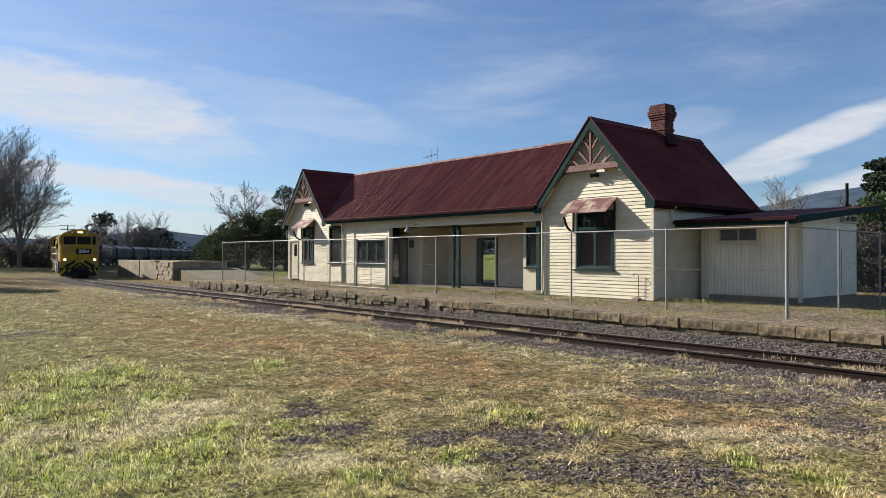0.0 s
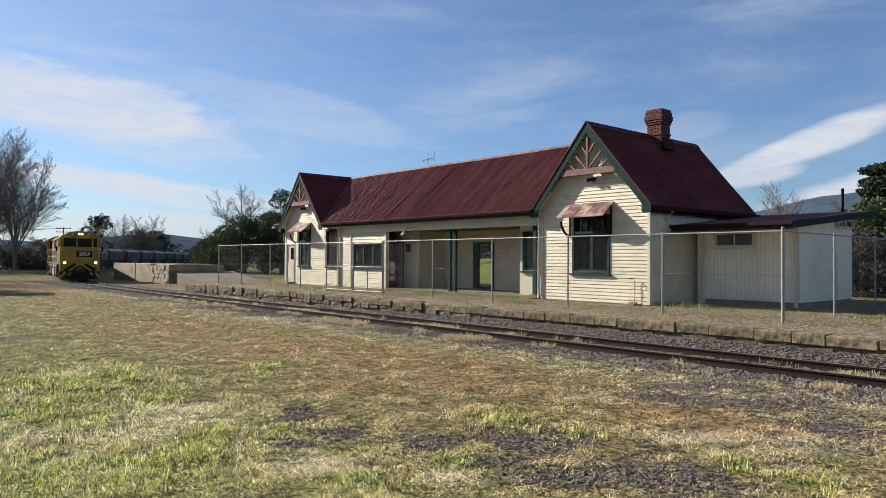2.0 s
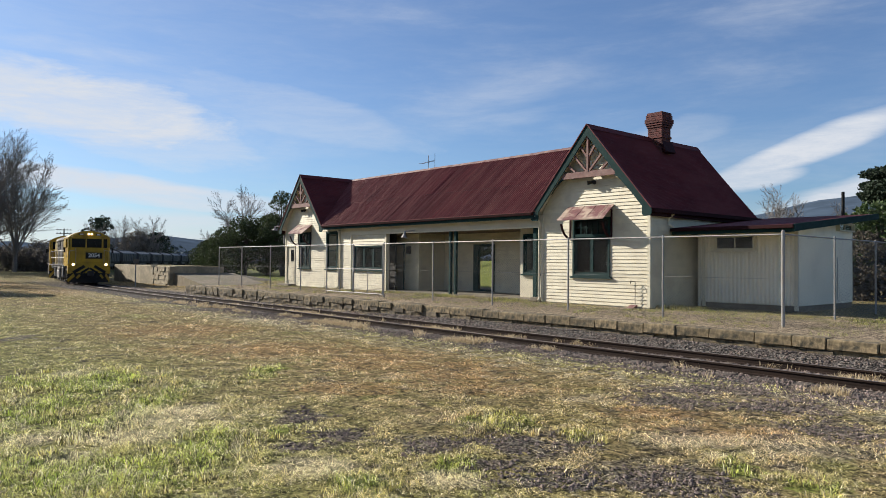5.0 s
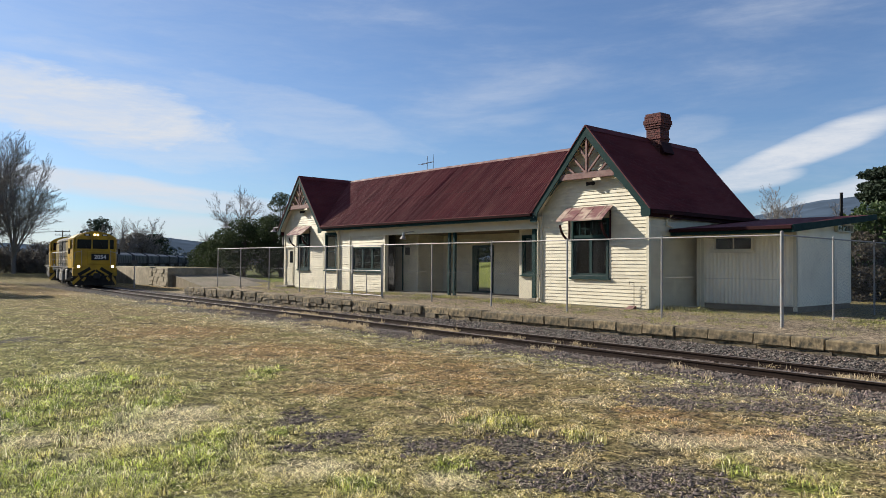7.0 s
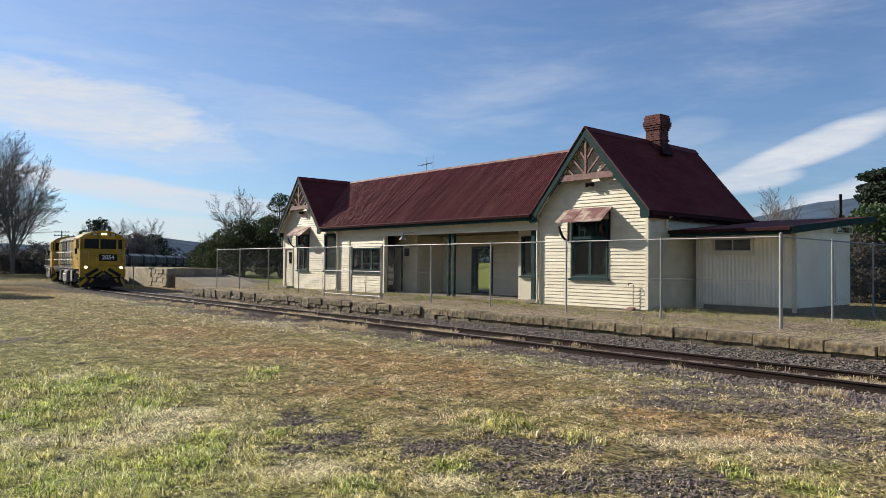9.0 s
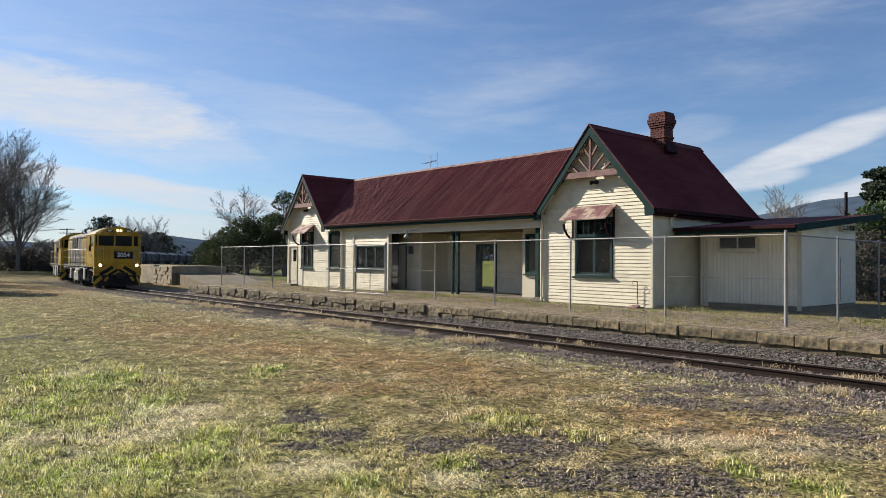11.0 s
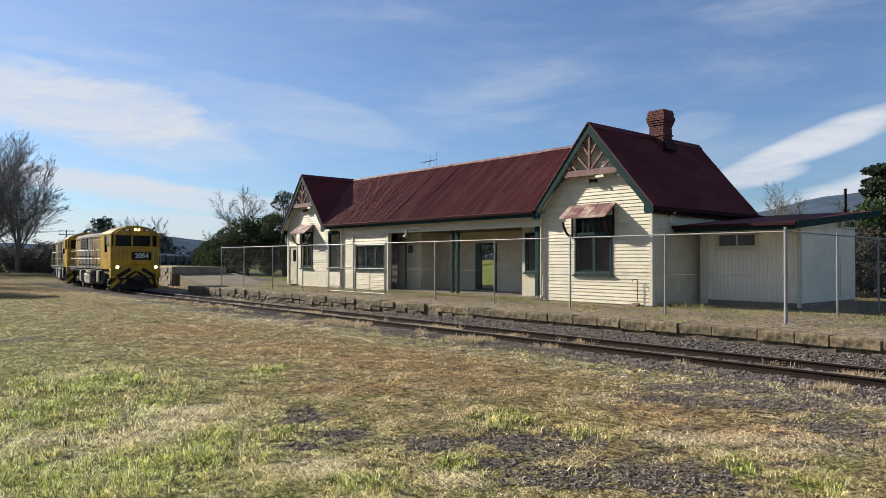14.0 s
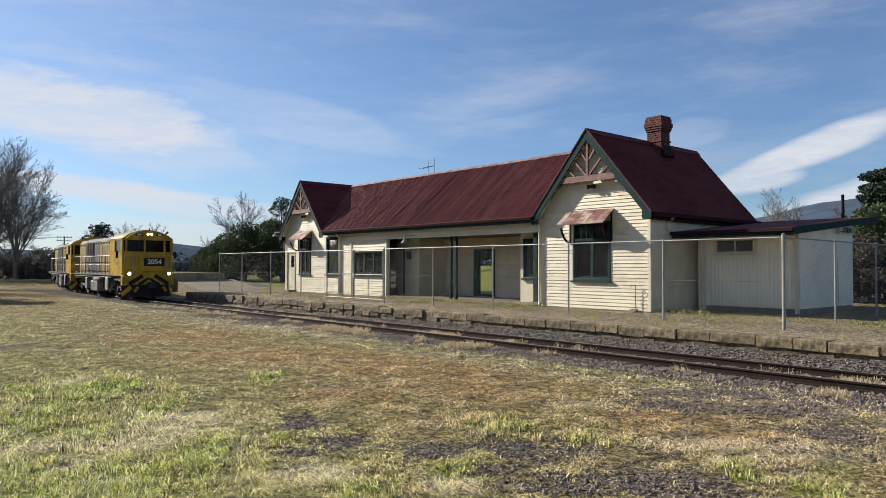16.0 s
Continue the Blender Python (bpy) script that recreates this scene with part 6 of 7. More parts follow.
def leaf_cloud(rng, clumps, size, per):
    """Many small leaf faces gathered in clumps; clumps: centre, radii."""
    V = []
    for c, r in clumps:
        n = int(per * (r[0] * r[1] + r[0] * r[2]) / 2)
        d = rng.normal(0, 1, (n, 3))
        d /= np.linalg.norm(d, axis=1)[:, None]
        p = np.array(c) + d * np.array(r) * rng.uniform(0.55, 1.06, (n, 1)) ** 0.6
        a = rng.normal(0, 1, (n, 3))
        a /= np.linalg.norm(a, axis=1)[:, None]
        b = np.cross(a, rng.normal(0, 1, (n, 3)))
        b /= np.linalg.norm(b, axis=1)[:, None]
        s = size * rng.uniform(0.6, 1.5, (n, 1))
        V.append(np.stack([p - a * s, p + b * s * 0.55, p + a * s, p - b * s * 0.55], 1).reshape(-1, 3))
    V = np.concatenate(V)
    m = Mesh()
    m.v = V.tolist()
    m.f = np.arange(len(V)).reshape(-1, 4).tolist()
    return m


def leafy_tree(name, seed, height, width, material, label, leaf=0.16, per=42, trunk_frac=0.3, flat=False, category="tree", clumps_n=26, group=""):
    rng = np.random.default_rng(seed)
    rr = random.Random(seed)
    tree = empty(name, label, category, group)
    m = Mesh()
    top = height * 0.85
    n = 6
    pts = [Vector((rr.uniform(-0.04, 0.04) * height * k / n, rr.uniform(-0.04, 0.04) * height * k / n, top * k / n - 0.2)) for k in range(n + 1)]
    r0 = 0.028 * height
    for k in range(n):
        m.rod(pts[k], pts[k + 1], r0 * (1 - k / n) + 0.03, 8, r0 * (1 - (k + 1) / n) + 0.03)
    clumps = []
    for k in range(clumps_n):
        f = rr.uniform(trunk_frac, 1.0)
        shape = (math.sin(math.pi * min(1, (f - trunk_frac) / (1 - trunk_frac) * 0.80 + 0.15))) if not flat else (1.1 - f * 0.75)
        rad = width / 2 * shape * rr.uniform(0.35, 0.95)
        a = rr.uniform(0, 6.283)
        c = (rad * math.cos(a), rad * math.sin(a), height * f * 0.94)
        s = width * rr.uniform(0.13, 0.24)
        clumps.append((c, (s * (1.5 if flat else 1.0), s * (1.5 if flat else 1.0), s * (0.22 if flat else rr.uniform(0.55, 0.85)))))
        b = pts[min(n, int(n * f * 0.7))]
        m.rod(b, c, 0.016 * height * 0.6, 5, 0.02)
    part("trunk", m, dark_bark, tree)
    part("crown", leaf_cloud(rng, clumps, leaf, per / (leaf * leaf * 9)), material, tree)
    return tree


def place(ob, x, y, z=None, rz=0.0, s=1.0):
    ob.matrix_basis = Matrix.Translation((x, y, ground_z(x, y) if z is None else z)) @ pose(0, 0, 0, 0, 0, rz) @ Matrix.Diagonal((s, s, s, 1))
    return ob


# the tall bare trees beyond the curve
t1 = place(bare_tree("bare_tree", 11, 16.8, 1.45, 0.36, "tall leafless poplar-like tree beside the line", 4, 0.015), -107.0, 12.4)
t2 = place(bare_tree("bare_tree", 23, 14.0, 1.0, 0.25, "leafless tree with upswept branches", 4, 0.014, 0.05), -105.0, 17.4)
for x, y, r, s in ((-102.0, 9.0, 80, 1.0), (-120.0, 14.4, 190, 1.05)):
    c = copy_thing(t1, Matrix.Identity(4))
    place(c, x, y, None, r, s)
# smaller bare trees behind the station
t3 = place(bare_tree("bare_tree", 31, 5.6, 1.05, 0.10, "small leafless tree behind the shed", 4, 0.007), -24.6, 56.0)
for x, y, r, s in ((-20.4, 57.0, 70, 0.78),):
    c = copy_thing(t3, Matrix.Identity(4))
    place(c, x, y, None, r, s)
t4 = place(bare_tree("bare_tree", 47, 9.6, 1.9, 0.24, "spreading leafless tree among dark gums", 4, 0.012), -91.0, 42.5)
# gums behind the far end of the station; the last, unseen, shades the paddock
for k, (x, y, h, w) in enumerate(((-73.5, 38.9, 9.9, 5.6), (-76.5, 38.6, 7.6, 5.5), (-77.0, 36.0, 6.6, 6.0), (-80.5, 35.5, 5.2, 5.8), (-72.0, 41.0, 9.4, 6.5), (-86.0, 36.0, 4.3, 5.2), (-90.0, 37.0, 4.0, 5.0), (-88.5, 38.5, 4.2, 5.0), (-92.0, 40.5, 4.5, 5.2), (-68.0, 40.5, 7.8, 5.5), (-50.5, 2.4, 7.0, 5.6))):
    place(leafy_tree("gum_tree", 100 + k, h, w, gum_leaf, "dark evergreen gum tree", 0.10, 30, 0.12, clumps_n=30, group="dark evergreens"), x, y)
# a crowded clump far behind the train
for k, (x, y, h, w) in enumerate(((-188.0, 49.5, 12.0, 9.0), (-186.0, 57.0, 8.5, 9.0), (-190.0, 64.0, 8.5, 9.0), (-196.0, 44.0, 6.5, 9.0))):
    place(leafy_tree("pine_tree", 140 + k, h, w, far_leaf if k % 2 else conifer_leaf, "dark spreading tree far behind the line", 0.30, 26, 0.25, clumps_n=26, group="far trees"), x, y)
for x, y, r, s in ((-184.0, 54.0, 30, 1.05), (-186.0, 60.5, 130, 1.1), (-182.0, 46.0, 260, 0.9)):
    c = copy_thing(t4, Matrix.Identity(4))
    place(c, x, y, None, r, s)
# cypress, shrubs and scrub beyond the shed
for k, (x, y, h, w) in enumerate(((-12.9, 50.5, 7.6, 8.0), (-7.5, 49.0, 8.0, 8.0))):
    place(leafy_tree("cypress_tree", 160 + k, h, w, conifer_leaf, "dark layered cypress tree", 0.10, 60, 0.12, True, clumps_n=130), x, y)
place(leafy_tree("green_shrub", 170, 4.0, 4.4, bush_leaf, "glossy green shrub behind the fence", 0.09, 34, 0.18, category="shrub", clumps_n=30), -10.4, 34.0)
place(leafy_tree("green_shrub", 171, 3.8, 4.0, bush_leaf, "glossy green shrub behind the fence", 0.09, 34, 0.18, category="shrub", clumps_n=26), -6.6, 34.5)
for k, (x, y, h, w) in enumerate(((-10.6, 31.5, 2.7, 3.4), (-7.4, 31.0, 2.5, 3.2), (-13.6, 33.5, 2.4, 3.2))):
    place(leafy_tree("dry_scrub", 180 + k, h, w, dry_leaf, "brown tangled winter scrub behind the fence", 0.07, 40, 0.05, category="shrub", clumps_n=26, group="brown scrub"), x, y)


# shrubs on the bank seen through the doorway, and bare trees that the window panes mirror
for k, (x, y) in enumerate(((-47.0, 44.0), (-51.5, 46.0), (-43.5, 46.5), (-56.0, 47.0))):
    place(leafy_tree("green_shrub", 190 + k, 4.6, 5.0, gum_leaf, "dark green shrub on the grassy bank behind", 0.12, 30, 0.1, category="shrub", clumps_n=24, group="shrubs on the bank"), x, y)
# The first stands out of view to cast shade; the panes mirror the rest.
for x, y, r, s in ((-79.0, -3.5, 60, 1.0), (-34.0, -24.0, 30, 0.9), (-24.0, -30.0, 140, 0.95), (-46.0, -32.0, 250, 0.9)):
    place(copy_thing(t1, Matrix.Identity(4)), x, y, None, r, s)


def make_hedge():
    """Low winter scrub along the far side of the line, and a belt of far woods."""
    rng = np.random.default_rng(77)
    cl = []
    for k in range(150):
        t = rng.random()
        x, y = -112 - 8 * rng.random() + 20 * (t - 0.5), -6 + 32 * t + rng.normal(0, 1)
        h = rng.uniform(2.2, 4.6)
        cl.append(((x, y, h * 0.45), (1.3, 1.3, h * 0.55)))
    part("scrub_belt", leaf_cloud(rng, cl, 0.13, 170), far_leaf, None, "tangled grey-brown winter scrub behind the line, paled for haze", kind="stuff", category="scrub")
    cl = []
    for k in range(230):
        a = rng.uniform(-1.65, -0.95)
        r = rng.uniform(330, 620)
        h = rng.uniform(4, 9)
        cl.append(((r * math.sin(a), r * math.cos(a), h * 0.4), (rng.uniform(4, 9), rng.uniform(4, 9), h * 0.6)))
    cl2 = []
    for k in range(170):
        t = rng.random()
        h = rng.uniform(6.0, 11.0)
        cl2.append(((-32 - 90 * t, -30 - 8 * rng.random(), h * 0.45), (2.6, 2.6, h * 0.55)))
    part("scrub_belt", leaf_cloud(rng, cl2, 0.22, 40), dry_leaf, None, "dark winter scrub across the paddock, mirrored in the panes", kind="stuff", category="scrub")
    part("far_woods", leaf_cloud(rng, cl, 0.9, 2.4), haze_leaf, None, "belt of distant woods, colour greyed for haze", kind="stuff", category="woods")


# Distance haze is painted into these two colours as a blue-grey tint.
haze_leaf = mat("haze_tinted_woods", (0.115, 0.135, 0.15), 1.0, var=0.15, scale=0.05, island=0.25, bump=0, spec=0.0)
hill_mat = mat("haze_tinted_hill", (0.062, 0.086, 0.12), 1.0, var=0.22, scale=0.02, stain=(0.045, 0.062, 0.085), stain_amt=0.6, stain_scale=0.006, bump=0, spec=0.0)
make_hedge()


def make_hills():
    m = Mesh()
    n, k = 240, 6
    for i in range(n + 1):
        a = -math.pi + 2 * math.pi * i / n
        rel = (a + 0.862 + math.pi) % (2 * math.pi) - math.pi
        e = 0.020 + 0.010 * noise.noise((a * 3, 1, 0)) + 0.066 * math.exp(-((rel - 0.56) / 0.24) ** 2) + 0.012 * math.exp(-((rel + 0.38) / 0.08) ** 2)
        e += 0.0025 * noise.noise((a * 40, 2, 0))
        for j in range(k + 1):
            f = j / k
            r = 1500 + 900 * f
            z = max(0, math.sin(f * math.pi / 2)) * e * 2400 + 6 * noise.noise((a * 60, f * 6, 3)) * (0 < f < 1)
            m.v.append((r * math.sin(a), r * math.cos(a), z - 2))
    m.f = [(i * (k + 1) + j, i * (k + 1) + j + 1, (i + 1) * (k + 1) + j + 1, (i + 1) * (k + 1) + j) for i in range(n) for j in range(k)]
    m.fix = True
    part("hills", m, hill_mat, None, "forested hills on the horizon, tinted blue for haze", True, kind="structure", category="backdrop")


make_hills()


# ---------------------------------------------------------------- poles, sign and small things
def make_pole(x, y, h, arm, label, box=False):
    p = empty("utility_pole", label, "utility pole", "utility poles")
    z = ground_z(x, y)
    part("pole", Mesh().rod((x, y, z - 0.3), (x, y, z + h), 0.15, 10, 0.11), pole_mat, p)
    for k, dz in enumerate((0.25, 0.95)[:2 if not box else 1]):
        part("crossarm", Mesh().beam((x - 0.35 * arm, y - arm, z + h - dz), (x + 0.35 * arm, y + arm, z + h - dz), 0.10, 0.12), pole_mat, p)
        for s in (-0.9, -0.45, 0.45, 0.9):
            part("insulator", Mesh().rod((x + 0.35 * arm * s, y + arm * s, z + h - dz + 0.05), (x + 0.35 * arm * s, y + arm * s, z + h - dz + 0.24), 0.05, 8), silver, p)
    if box:
        part("transformer", Mesh().rod((x + 0.3, y - 0.25, z + h - 2.0), (x + 0.3, y - 0.25, z + h - 1.2), 0.25, 14), silver, p)
    return p


make_pole(-152.0, 33.4, 7.6, 1.25, "timber power pole with two crossarms")
make_pole(-61.5, 33.0, 5.4, 0.9, "timber pole with a crossarm and grey transformer", True)
wires = Mesh()
for dy in (-1.0, -0.5, 0.5, 1.0):
    prev = None
    for k in range(13):
        t = k / 12
        p = Vector((-152 - 0.35 * dy * 0, 33.4 + dy, 7.45 - 0.1)).lerp(Vector((-170, -50 + dy, 7.4)), t) - Vector((0, 0, 1.6 * 4 * t * (1 - t)))
        if prev:
            wires.rod(prev, p, 0.012, 3)
        prev = p
part("power_line", wires, black, None, "sagging overhead power lines", category="cable")


def make_signpost():
    s = empty("track_sign", "thin steel post with a small plate beside the line", "sign")
    part("post", Mesh().rod((-47.8, 14.75, -0.3), (-47.8, 14.75, 1.75), 0.035, 8), galv, s)
    part("plate", Mesh().box(-47.76, -47.74, 14.58, 14.92, 1.45, 1.75, 0.004), silver, s)


make_signpost()


def make_mound():
    m = Mesh()
    n, k = 22, 8
    for j in range(k + 1):
        for i in range(n):
            a, f = 6.2832 * i / n, j / k
            r = 1 - f
            w = 1 + 0.18 * noise.noise((math.cos(a) * 2, math.sin(a) * 2, f * 2))
            m.v.append((4.2 * r * w * math.cos(a), 2.2 * r * w * math.sin(a), 0.5 * (1 - r * r) + 0.12 * noise.noise((a, f * 5, 1)) - 0.08))
    m.f = [(j * n + i, j * n + (i + 1) % n, (j + 1) * n + (i + 1) % n, (j + 1) * n + i) for j in range(k) for i in range(n)]
    m.fix = True
    ob = part("earth_mound", m, dark_soil, None, "low heap of brown earth behind the fence", True, category="mound")
    ob.matrix_basis = pose(-56.0, 25.6, ground_z(-56.0, 25.6), 0, 0, 12)


make_mound()


def make_van():
    """A white van parked far off beside the road, nose towards the line."""
    van = empty("parked_van", "small white van parked by the distant road", "van", m=pose(-117.0, 61.4, ground_z(-117, 61.4), 0, 0, -35))
    part("body", Mesh().prism([(-4.2, 0.45), (0.0, 0.45), (0.0, 1.0), (-0.55, 1.15), (-1.15, 1.95), (-4.2, 2.0)], "y", -0.9, 0.9), van_paint, van, "white van body")
    part("windscreen", Mesh().prism([(-0.60, 1.18), (-1.12, 1.90), (-1.16, 1.90), (-0.66, 1.16)], "y", -0.78, 0.78), cab_glass, van)
    part("bumper", Mesh().box(-0.05, 0.10, -0.88, 0.88, 0.42, 0.66, 0.03), black, van)
    for s in (-1, 1):
        part("headlight", Mesh().box(-0.02, 0.012, s * 0.66 - 0.16, s * 0.66 + 0.16, 0.74, 0.94, 0.01), silver, van)
        part("side_window", Mesh().box(-1.75, -1.0, s * 0.902 - 0.008, s * 0.902 + 0.008, 1.28, 1.75), cab_glass, van)
        for x in (-0.85, -3.35):
            part("wheel", Mesh().rod((x, s * 0.78, 0.32), (x, s * 0.93, 0.32), 0.32, 16), black, van)


van_paint = mat("white_van_paint", (0.70, 0.70, 0.68), 0.4, var=0.05, bump=0)
make_van()


def make_antenna():
    a = empty("tv_antenna", "old roof television antenna on the ridge", "antenna")
    x, y = -26.4, RIDGE_Y + 0.02
    part("mast", Mesh().rod((x, y, 6.2), (x, y, 6.95), 0.014, 6), galv, a)
    part("boom", Mesh().rod((x - 0.3, y - 0.15, 6.55), (x + 0.3, y + 0.15, 6.68), 0.012, 6), galv, a)
    for k in range(4):
        t = k / 3
        c = Vector((x - 0.3, y - 0.15, 6.55)).lerp(Vector((x + 0.3, y + 0.15, 6.68)), t)
        h = 0.16 if k < 3 else 0.42
        part("element", Mesh().rod(c - Vector((0, 0, h)) if k == 3 else c - Vector((0.05, 0.16, 0)), c + Vector((0, 0, h * 0.8)) if k == 3 else c + Vector((0.05, 0.16, 0)), 0.009, 5), galv, a)


make_antenna()


def make_station_bits():
    # gooseneck lamp at the far gable
    lamp = empty("gooseneck_lamp", "galvanised gooseneck lamp on the far gable, unlit", "lamp")
    x, y, z = -35.25, 18.6, 3.62
    arm = Mesh()
    arm.rod((x + 0.1, y, z), (x - 0.6, y - 0.1, z + 0.02), 0.018, 6)
    part("arm", arm, galv, lamp)
    part("shade", Mesh().rod((x - 0.6, y - 0.1, z + 0.02), (x - 0.62, y - 0.1, z - 0.10), 0.05, 8).rod((x - 0.62, y - 0.1, z - 0.10), (x - 0.63, y - 0.1, z - 0.20), 0.06, 12, 0.17), galv, lamp)
    # floodlights in the gables
    for ax in (-14.30, -33.12):
        f = empty("floodlight", "small black twin floodlight under the gable truss", "floodlight", "floodlights")
        part("mount", Mesh().box(ax - 0.02, ax + 0.10, FRONT - 0.09, FRONT - 0.03, 4.36, 4.46), black, f)
        for s in (-1, 1):
            part("lamp_head", Mesh().rod((ax + 0.04, FRONT - 0.08, 4.40), (ax + 0.04 + s * 0.14, FRONT - 0.20, 4.38), 0.035, 8, 0.075), black, f)
    # garden tap at the near corner
    tap = empty("standpipe_tap", "rusty standpipe tap against the wall", "tap")
    part("pipe", Mesh().rod((-12.62, FRONT - 0.10, 0.36), (-12.62, FRONT - 0.10, 1.18), 0.010, 6), rail_mat, tap)
    part("spout", Mesh().rod((-12.62, FRONT - 0.10, 1.18), (-12.72, FRONT - 0.2, 1.20), 0.012, 6).rod((-12.72, FRONT - 0.2, 1.2), (-12.72, FRONT - 0.21, 1.12), 0.011, 6), rail_mat, tap)
    g = empty("gully_grate", "rusty red drain grate at the wall foot", "drain")
    part("frame", Mesh().prism([(FRONT - 0.30, 0.36), (FRONT - 0.06, 0.36), (FRONT - 0.06, 0.46), (FRONT - 0.10, 0.46)], "x", -12.80, -12.56), faded, g)
    # far door in the west gable
    step = empty("door_step", "worn timber step below the gable door", "step")
    part("tread", Mesh().box(-35.25, -34.0, FRONT - 0.5, FRONT - 0.04, 0.34, 0.47, 0.015), concrete, step)


make_station_bits()


# ---------------------------------------------------------------- grass
def blades(pts, hgt, wid, lean, rng):
    """Bent blades, two faces each."""
    n = len(pts)
    a = rng.uniform(0, 6.283, n)
    d = np.stack([np.cos(a), np.sin(a), np.zeros(n)], 1)
    s = np.stack([-np.sin(a), np.cos(a), np.zeros(n)], 1) * wid[:, None] * 0.5
    up = np.array([0, 0, 1.0])
    mid = pts + d * (lean * hgt * 0.35)[:, None] + up * (hgt * 0.62)[:, None]
    tip = pts + d * (lean * hgt)[:, None] + up * (hgt * np.maximum(0.25, 1 - 0.35 * lean))[:, None]
    V = np.stack([pts - s, pts + s, mid + s * 0.75, mid - s * 0.75, tip], 1).reshape(-1, 3)
    base = np.arange(n)[:, None] * 5
    quads = np.concatenate([base, base + 1, base + 2, base + 3], 1)
    tris = np.concatenate([base + 3, base + 2, base + 4], 1)
    me = bpy.data.meshes.new("grass")
    me.vertices.add(len(V))
    me.vertices.foreach_set("co", V.ravel())
    loops = np.concatenate([quads, tris], 1).ravel()
    me.loops.add(len(loops))
    me.loops.foreach_set("vertex_index", loops.astype(np.int32))
    me.polygons.add(2 * n)
    starts = (np.arange(n)[:, None] * 7 + np.array([0, 4])).ravel()
    me.polygons.foreach_set("loop_start", starts.astype(np.int32))
    me.update(calc_edges=True)
    return me


def make_grass():
    rng = np.random.default_rng(42)
    n = 720000
    r = 3.0 * np.exp(rng.random(n) * math.log(46 / 3.0))
    az = -0.862 + rng.uniform(-0.66, 0.66, n)
    x, y = r * np.sin(az), r * np.cos(az)
    keep = (y < 11.2) & (y > -1)
    x, y, r = x[keep], y[keep], r[keep]
    # tufts: many blades share a root
    tuft = np.array([noise.noise((a * 2.1, b * 2.1, 0.0)) + 0.7 * noise.noise((a * 9, b * 9, 5.0)) for a, b in zip(x, y)])
    keep = tuft > rng.uniform(-0.55, 0.50, len(x)) - 0.15 * (y < 4)
    x, y, r, tuft = x[keep], y[keep], r[keep], tuft[keep]
    # thin growth on the stony patches
    lush_w, straw_w, rust_w, stone_w = patch_weights(x, y)
    wob = np.array([0.7 * noise.noise((a * 1.8, b * 1.8, 6.0)) + 0.9 * noise.noise((a * 5.5, b * 5.5, 1.0)) for a, b in zip(x, y)])
    keep = rng.random(len(x)) > 0.86 * np.clip((stone_w + 1.0 * wob * (stone_w > 0.02) - 0.42) / 0.3, 0, 1)
    x, y, r, tuft, wob = x[keep], y[keep], r[keep], tuft[keep], wob[keep]
    lush_w, straw_w = lush_w[keep], straw_w[keep]
    lush_w = np.clip((lush_w + 0.7 * wob * (lush_w > 0.02) - 0.2) / 0.7, 0, 1)
    z = np.array([ground_z(a, b) for a, b in zip(x, y)]) - 0.008
    lushy = lush_w
    h = (0.012 + 0.030 * np.clip(tuft + 0.35, 0, 1.4) + 0.055 * lush_w * np.clip(tuft + 0.55, 0.1, 1.4) + 0.02 * straw_w) * rng.uniform(0.4, 1.7, len(x))
    w = 0.0016 + 0.00062 * r ** 0.9
    lean = rng.uniform(0.4, 2.4, len(x)) + 0.6 * (1 - lushy) + 1.2 * straw_w
    me = blades(np.stack([x, y, z], 1), h, w, lean, rng)
    me.materials.append(blade_mat)
    mark_patches(me, 5)
    part("grass", me, None, None, "rough green and straw-coloured winter grass", kind="stuff", category="grass")
    # taller tussocks, each with its own bunch of blades
    P, Hh, Wd = [], [], []
    for k in range(3600):
        rr = 3.2 * math.exp(rng.random() * math.log(16 / 3.2))
        a = -0.862 + rng.uniform(-0.64, 0.64)
        cx, cy = rr * math.sin(a), rr * math.cos(a)
        if noise.noise((cx * 1.2, cy * 1.2, 12.0)) + 1.5 * patch_weights(np.array([cx]), np.array([cy]))[0][0] < 0.75:
            continue
        m = rng.integers(18, 46)
        sp = rng.uniform(0.02, 0.055)
        px, py = cx + rng.normal(0, sp, m), cy + rng.normal(0, sp, m)
        P.append(np.stack([px, py, np.full(m, ground_z(cx, cy) - 0.01)], 1))
        Hh.append(rng.uniform(0.04, 0.12, m) * rng.uniform(0.4, 1.1))
        Wd.append(np.full(m, 0.003 + 0.0009 * rr))
    P, Hh, Wd = np.concatenate(P), np.concatenate(Hh), np.concatenate(Wd)
    me = blades(P, Hh, Wd, rng.uniform(0.1, 1.3, len(P)), rng)
    me.materials.append(blade_mat)
    mark_patches(me, 5)
    part("tussocks", me, None, None, "scattered green tussocks in the rough grass", kind="stuff", category="grass")
    # dry bents along the track and the foot of the platform
    pts, hs = [], []
    for k in range(2600):
        u = rng.random()
        x = -34 + 35 * rng.random() ** 0.6
        band = rng.choice([TRACK_Y - 1.25, TRACK_Y - 0.75, TRACK_Y + 0.0, TRACK_Y + 0.62, EDGE_Y - 0.25], p=[0.30, 0.12, 0.24, 0.14, 0.20])
        yy = band + rng.normal(0, 0.12)
        if noise.noise((x * 0.75, yy * 0.9, 3.3)) < 0.10:
            continue
        m = rng.integers(14, 34)
        sp = rng.uniform(0.03, 0.10)
        px, py = x + rng.normal(0, sp, m), yy + rng.normal(0, sp, m)
        py = np.minimum(py, EDGE_Y - 0.06)
        pts.append(np.stack([px, py, np.full(m, -0.15)], 1))
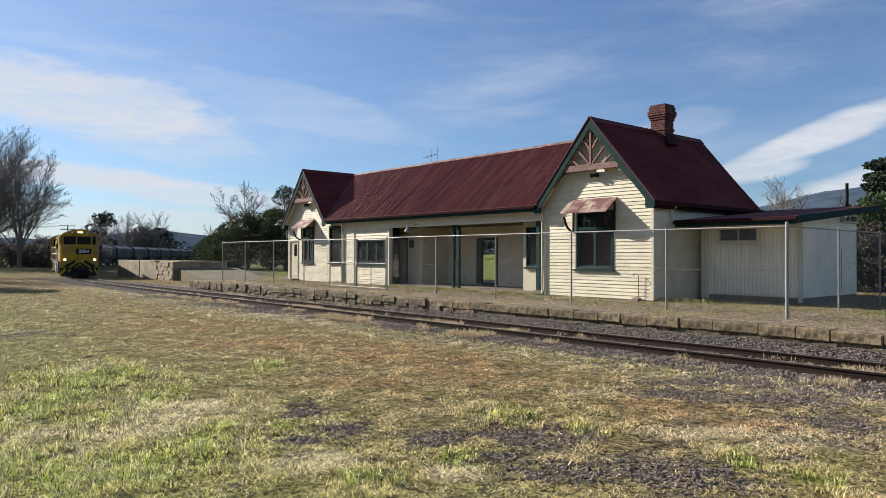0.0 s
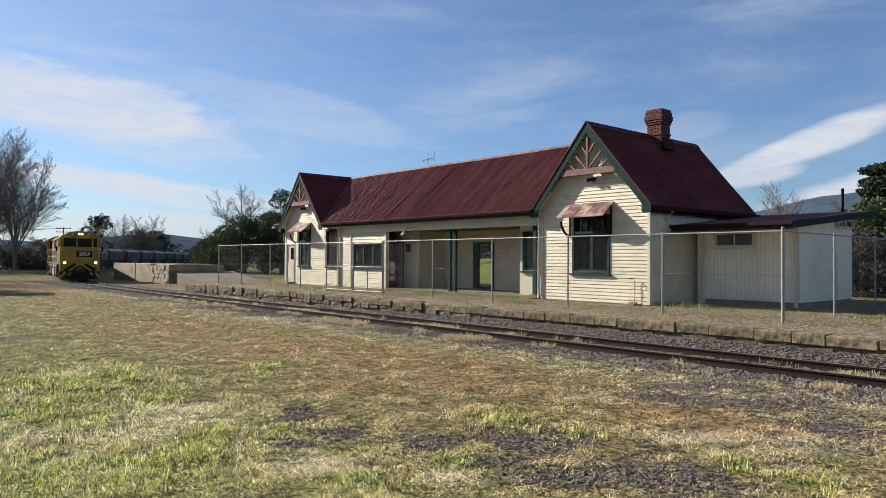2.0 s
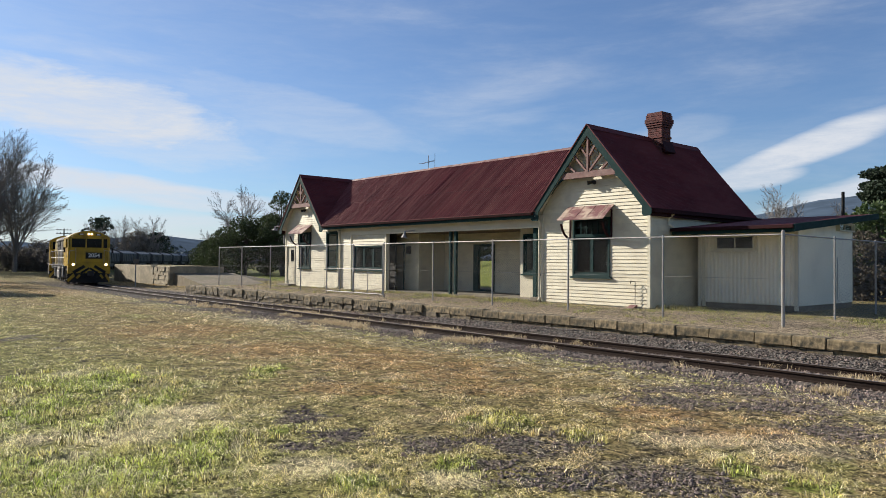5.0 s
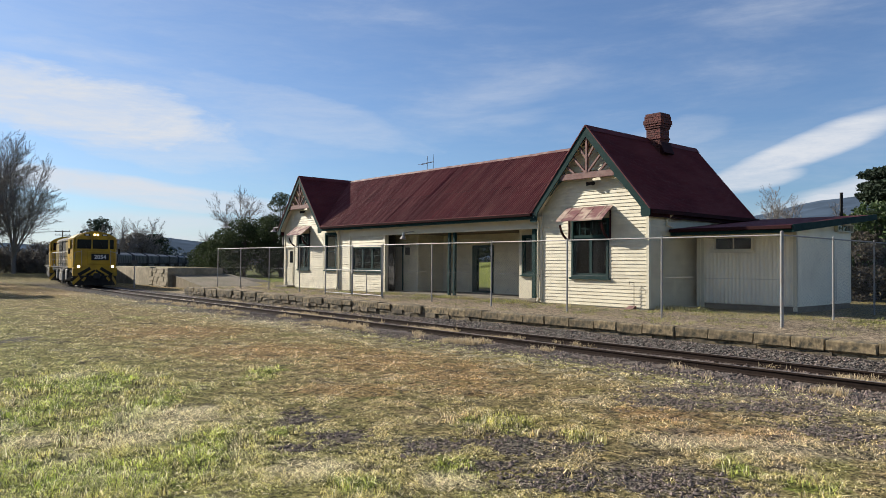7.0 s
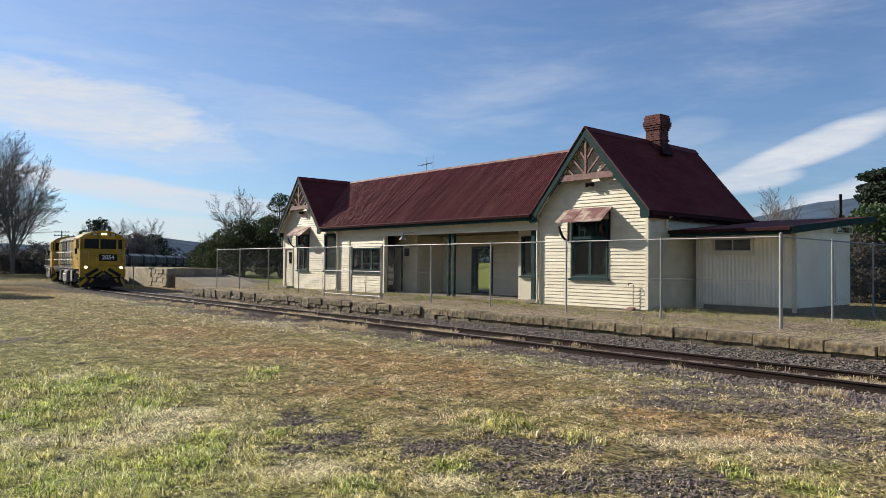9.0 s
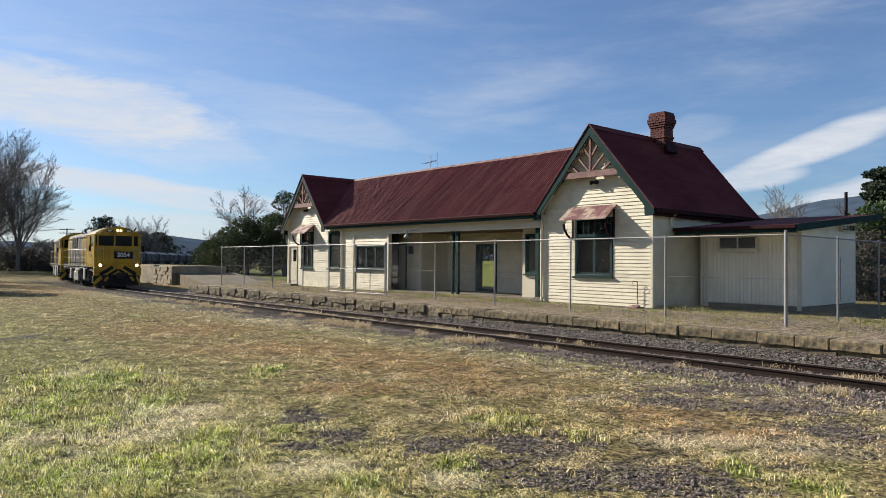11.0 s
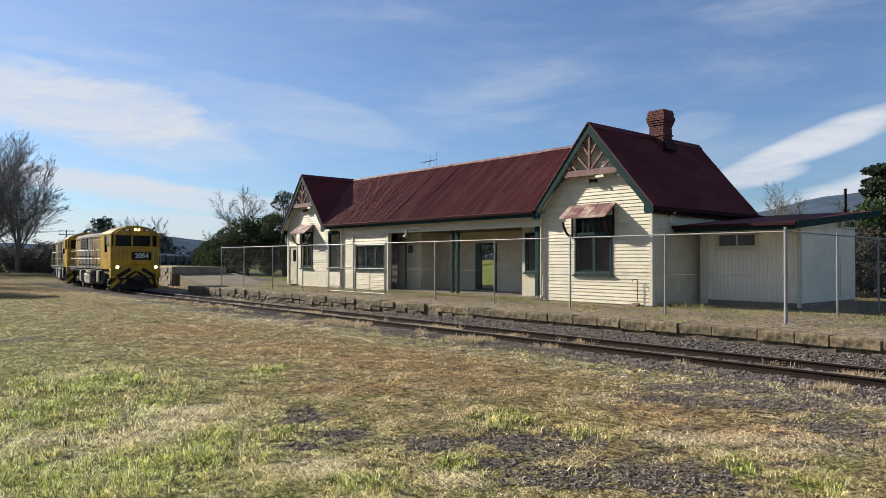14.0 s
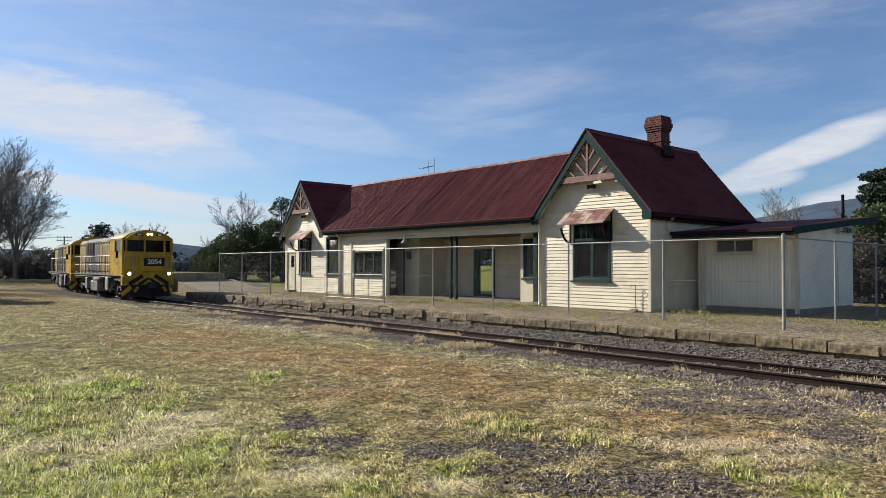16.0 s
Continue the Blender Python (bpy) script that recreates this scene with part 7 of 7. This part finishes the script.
        hs.append(rng.uniform(0.05, 0.17, m) * rng.uniform(0.6, 1.2))
    P, Hh = np.concatenate(pts), np.concatenate(hs)
    me = blades(P, Hh, np.full(len(P), 0.0045) + 0.0008 * np.hypot(P[:, 0], P[:, 1]) * 0.6, rng.uniform(0.2, 1.4, len(P)), rng)
    me.materials.append(straw_mat)
    part("dry_grass", me, None, None, "pale dry bents among the ballast", kind="stuff", category="grass")
    # long dead stalks lying on the dry patches
    X, Y = rng.uniform(-16, 0.5, 16000), rng.uniform(1.6, 10.4, 16000)
    lw, sw, rw, gw = patch_weights(X, Y)
    keep = np.maximum(sw, rw * (X > -9)) > rng.uniform(0.25, 1.3, len(X))
    X, Y = X[keep], Y[keep]
    P = np.stack([X, Y, np.array([ground_z(a, b) + 0.012 for a, b in zip(X, Y)])], 1)
    Hh = rng.uniform(0.015, 0.035, len(P))
    me = blades(P, Hh, np.full(len(P), 0.0045), rng.uniform(4, 9, len(P)), rng)
    me.materials.append(straw_mat)
    part("fallen_stalks", me, None, None, "long dead grass stalks lying flat on the turf", kind="stuff", category="grass")
    # weeds on the platform, thicker at the fence, the walls and the shed
    pts, hs = [], []
    for k in range(3000):
        x = -37 + 36 * rng.random()
        yy = rng.choice([rng.uniform(14.7, 18.5), rng.normal(19.3, 0.25), rng.uniform(17.6, 21.0)])
        if x < -16.6 and x > -27 and yy > 19.7:
            continue
        if -35.3 < x < -31.1 and yy > 18.8 or -31.1 <= x <= -27 and yy > 19.6 or -16.5 <= x < -12.1 and yy > 18.75 or -12.1 <= x < -8.7 and yy > 21.2:
            continue
        dens = noise.noise((x * 0.5, yy * 0.6, 8.0))
        if dens < (0.02 if yy < 17.6 else -0.12):
            continue
        m = rng.integers(8, 22)
        pts.append(np.stack([x + rng.normal(0, 0.07, m), yy + rng.normal(0, 0.07, m), np.full(m, PLATFORM_Z - 0.03)], 1))
        hs.append(rng.uniform(0.03, 0.11, m) * (2.4 if (x > -12.2 and 19.0 < yy < 21.2 and x < -10.5) else 1.2))
    for k in range(170):
        x, yy = -25.5 + 9 * rng.random(), 18.2 + 0.5 * rng.random()
        if noise.noise((x * 0.7, 1.0, 4.0)) < -0.1:
            continue
        m = rng.integers(10, 24)
        pts.append(np.stack([x + rng.normal(0, 0.10, m), yy + rng.normal(0, 0.08, m), np.full(m, PLATFORM_Z - 0.03)], 1))
        hs.append(rng.uniform(0.06, 0.22, m))
    P, Hh = np.concatenate(pts), np.concatenate(hs)
    me = blades(P, Hh, np.full(len(P), 0.013), rng.uniform(0.2, 1.4, len(P)), rng)
    me.materials.append(weed_mat)
    part("weeds", me, None, None, "thin green weeds and dry grass on the platform", kind="stuff", category="weeds")


straw_mat = mat("dry_bents", (0.56, 0.45, 0.28), 0.8, var=0.15, island=0.35, bump=0, back=0.3)
weed_mat = mat("platform_weeds", (0.30, 0.30, 0.10), 0.8, var=0.3, scale=1.5, island=0.5, bump=0, back=0.3, stain=(0.46, 0.37, 0.20), stain_amt=0.9, stain_scale=0.7)
make_grass()

motions()
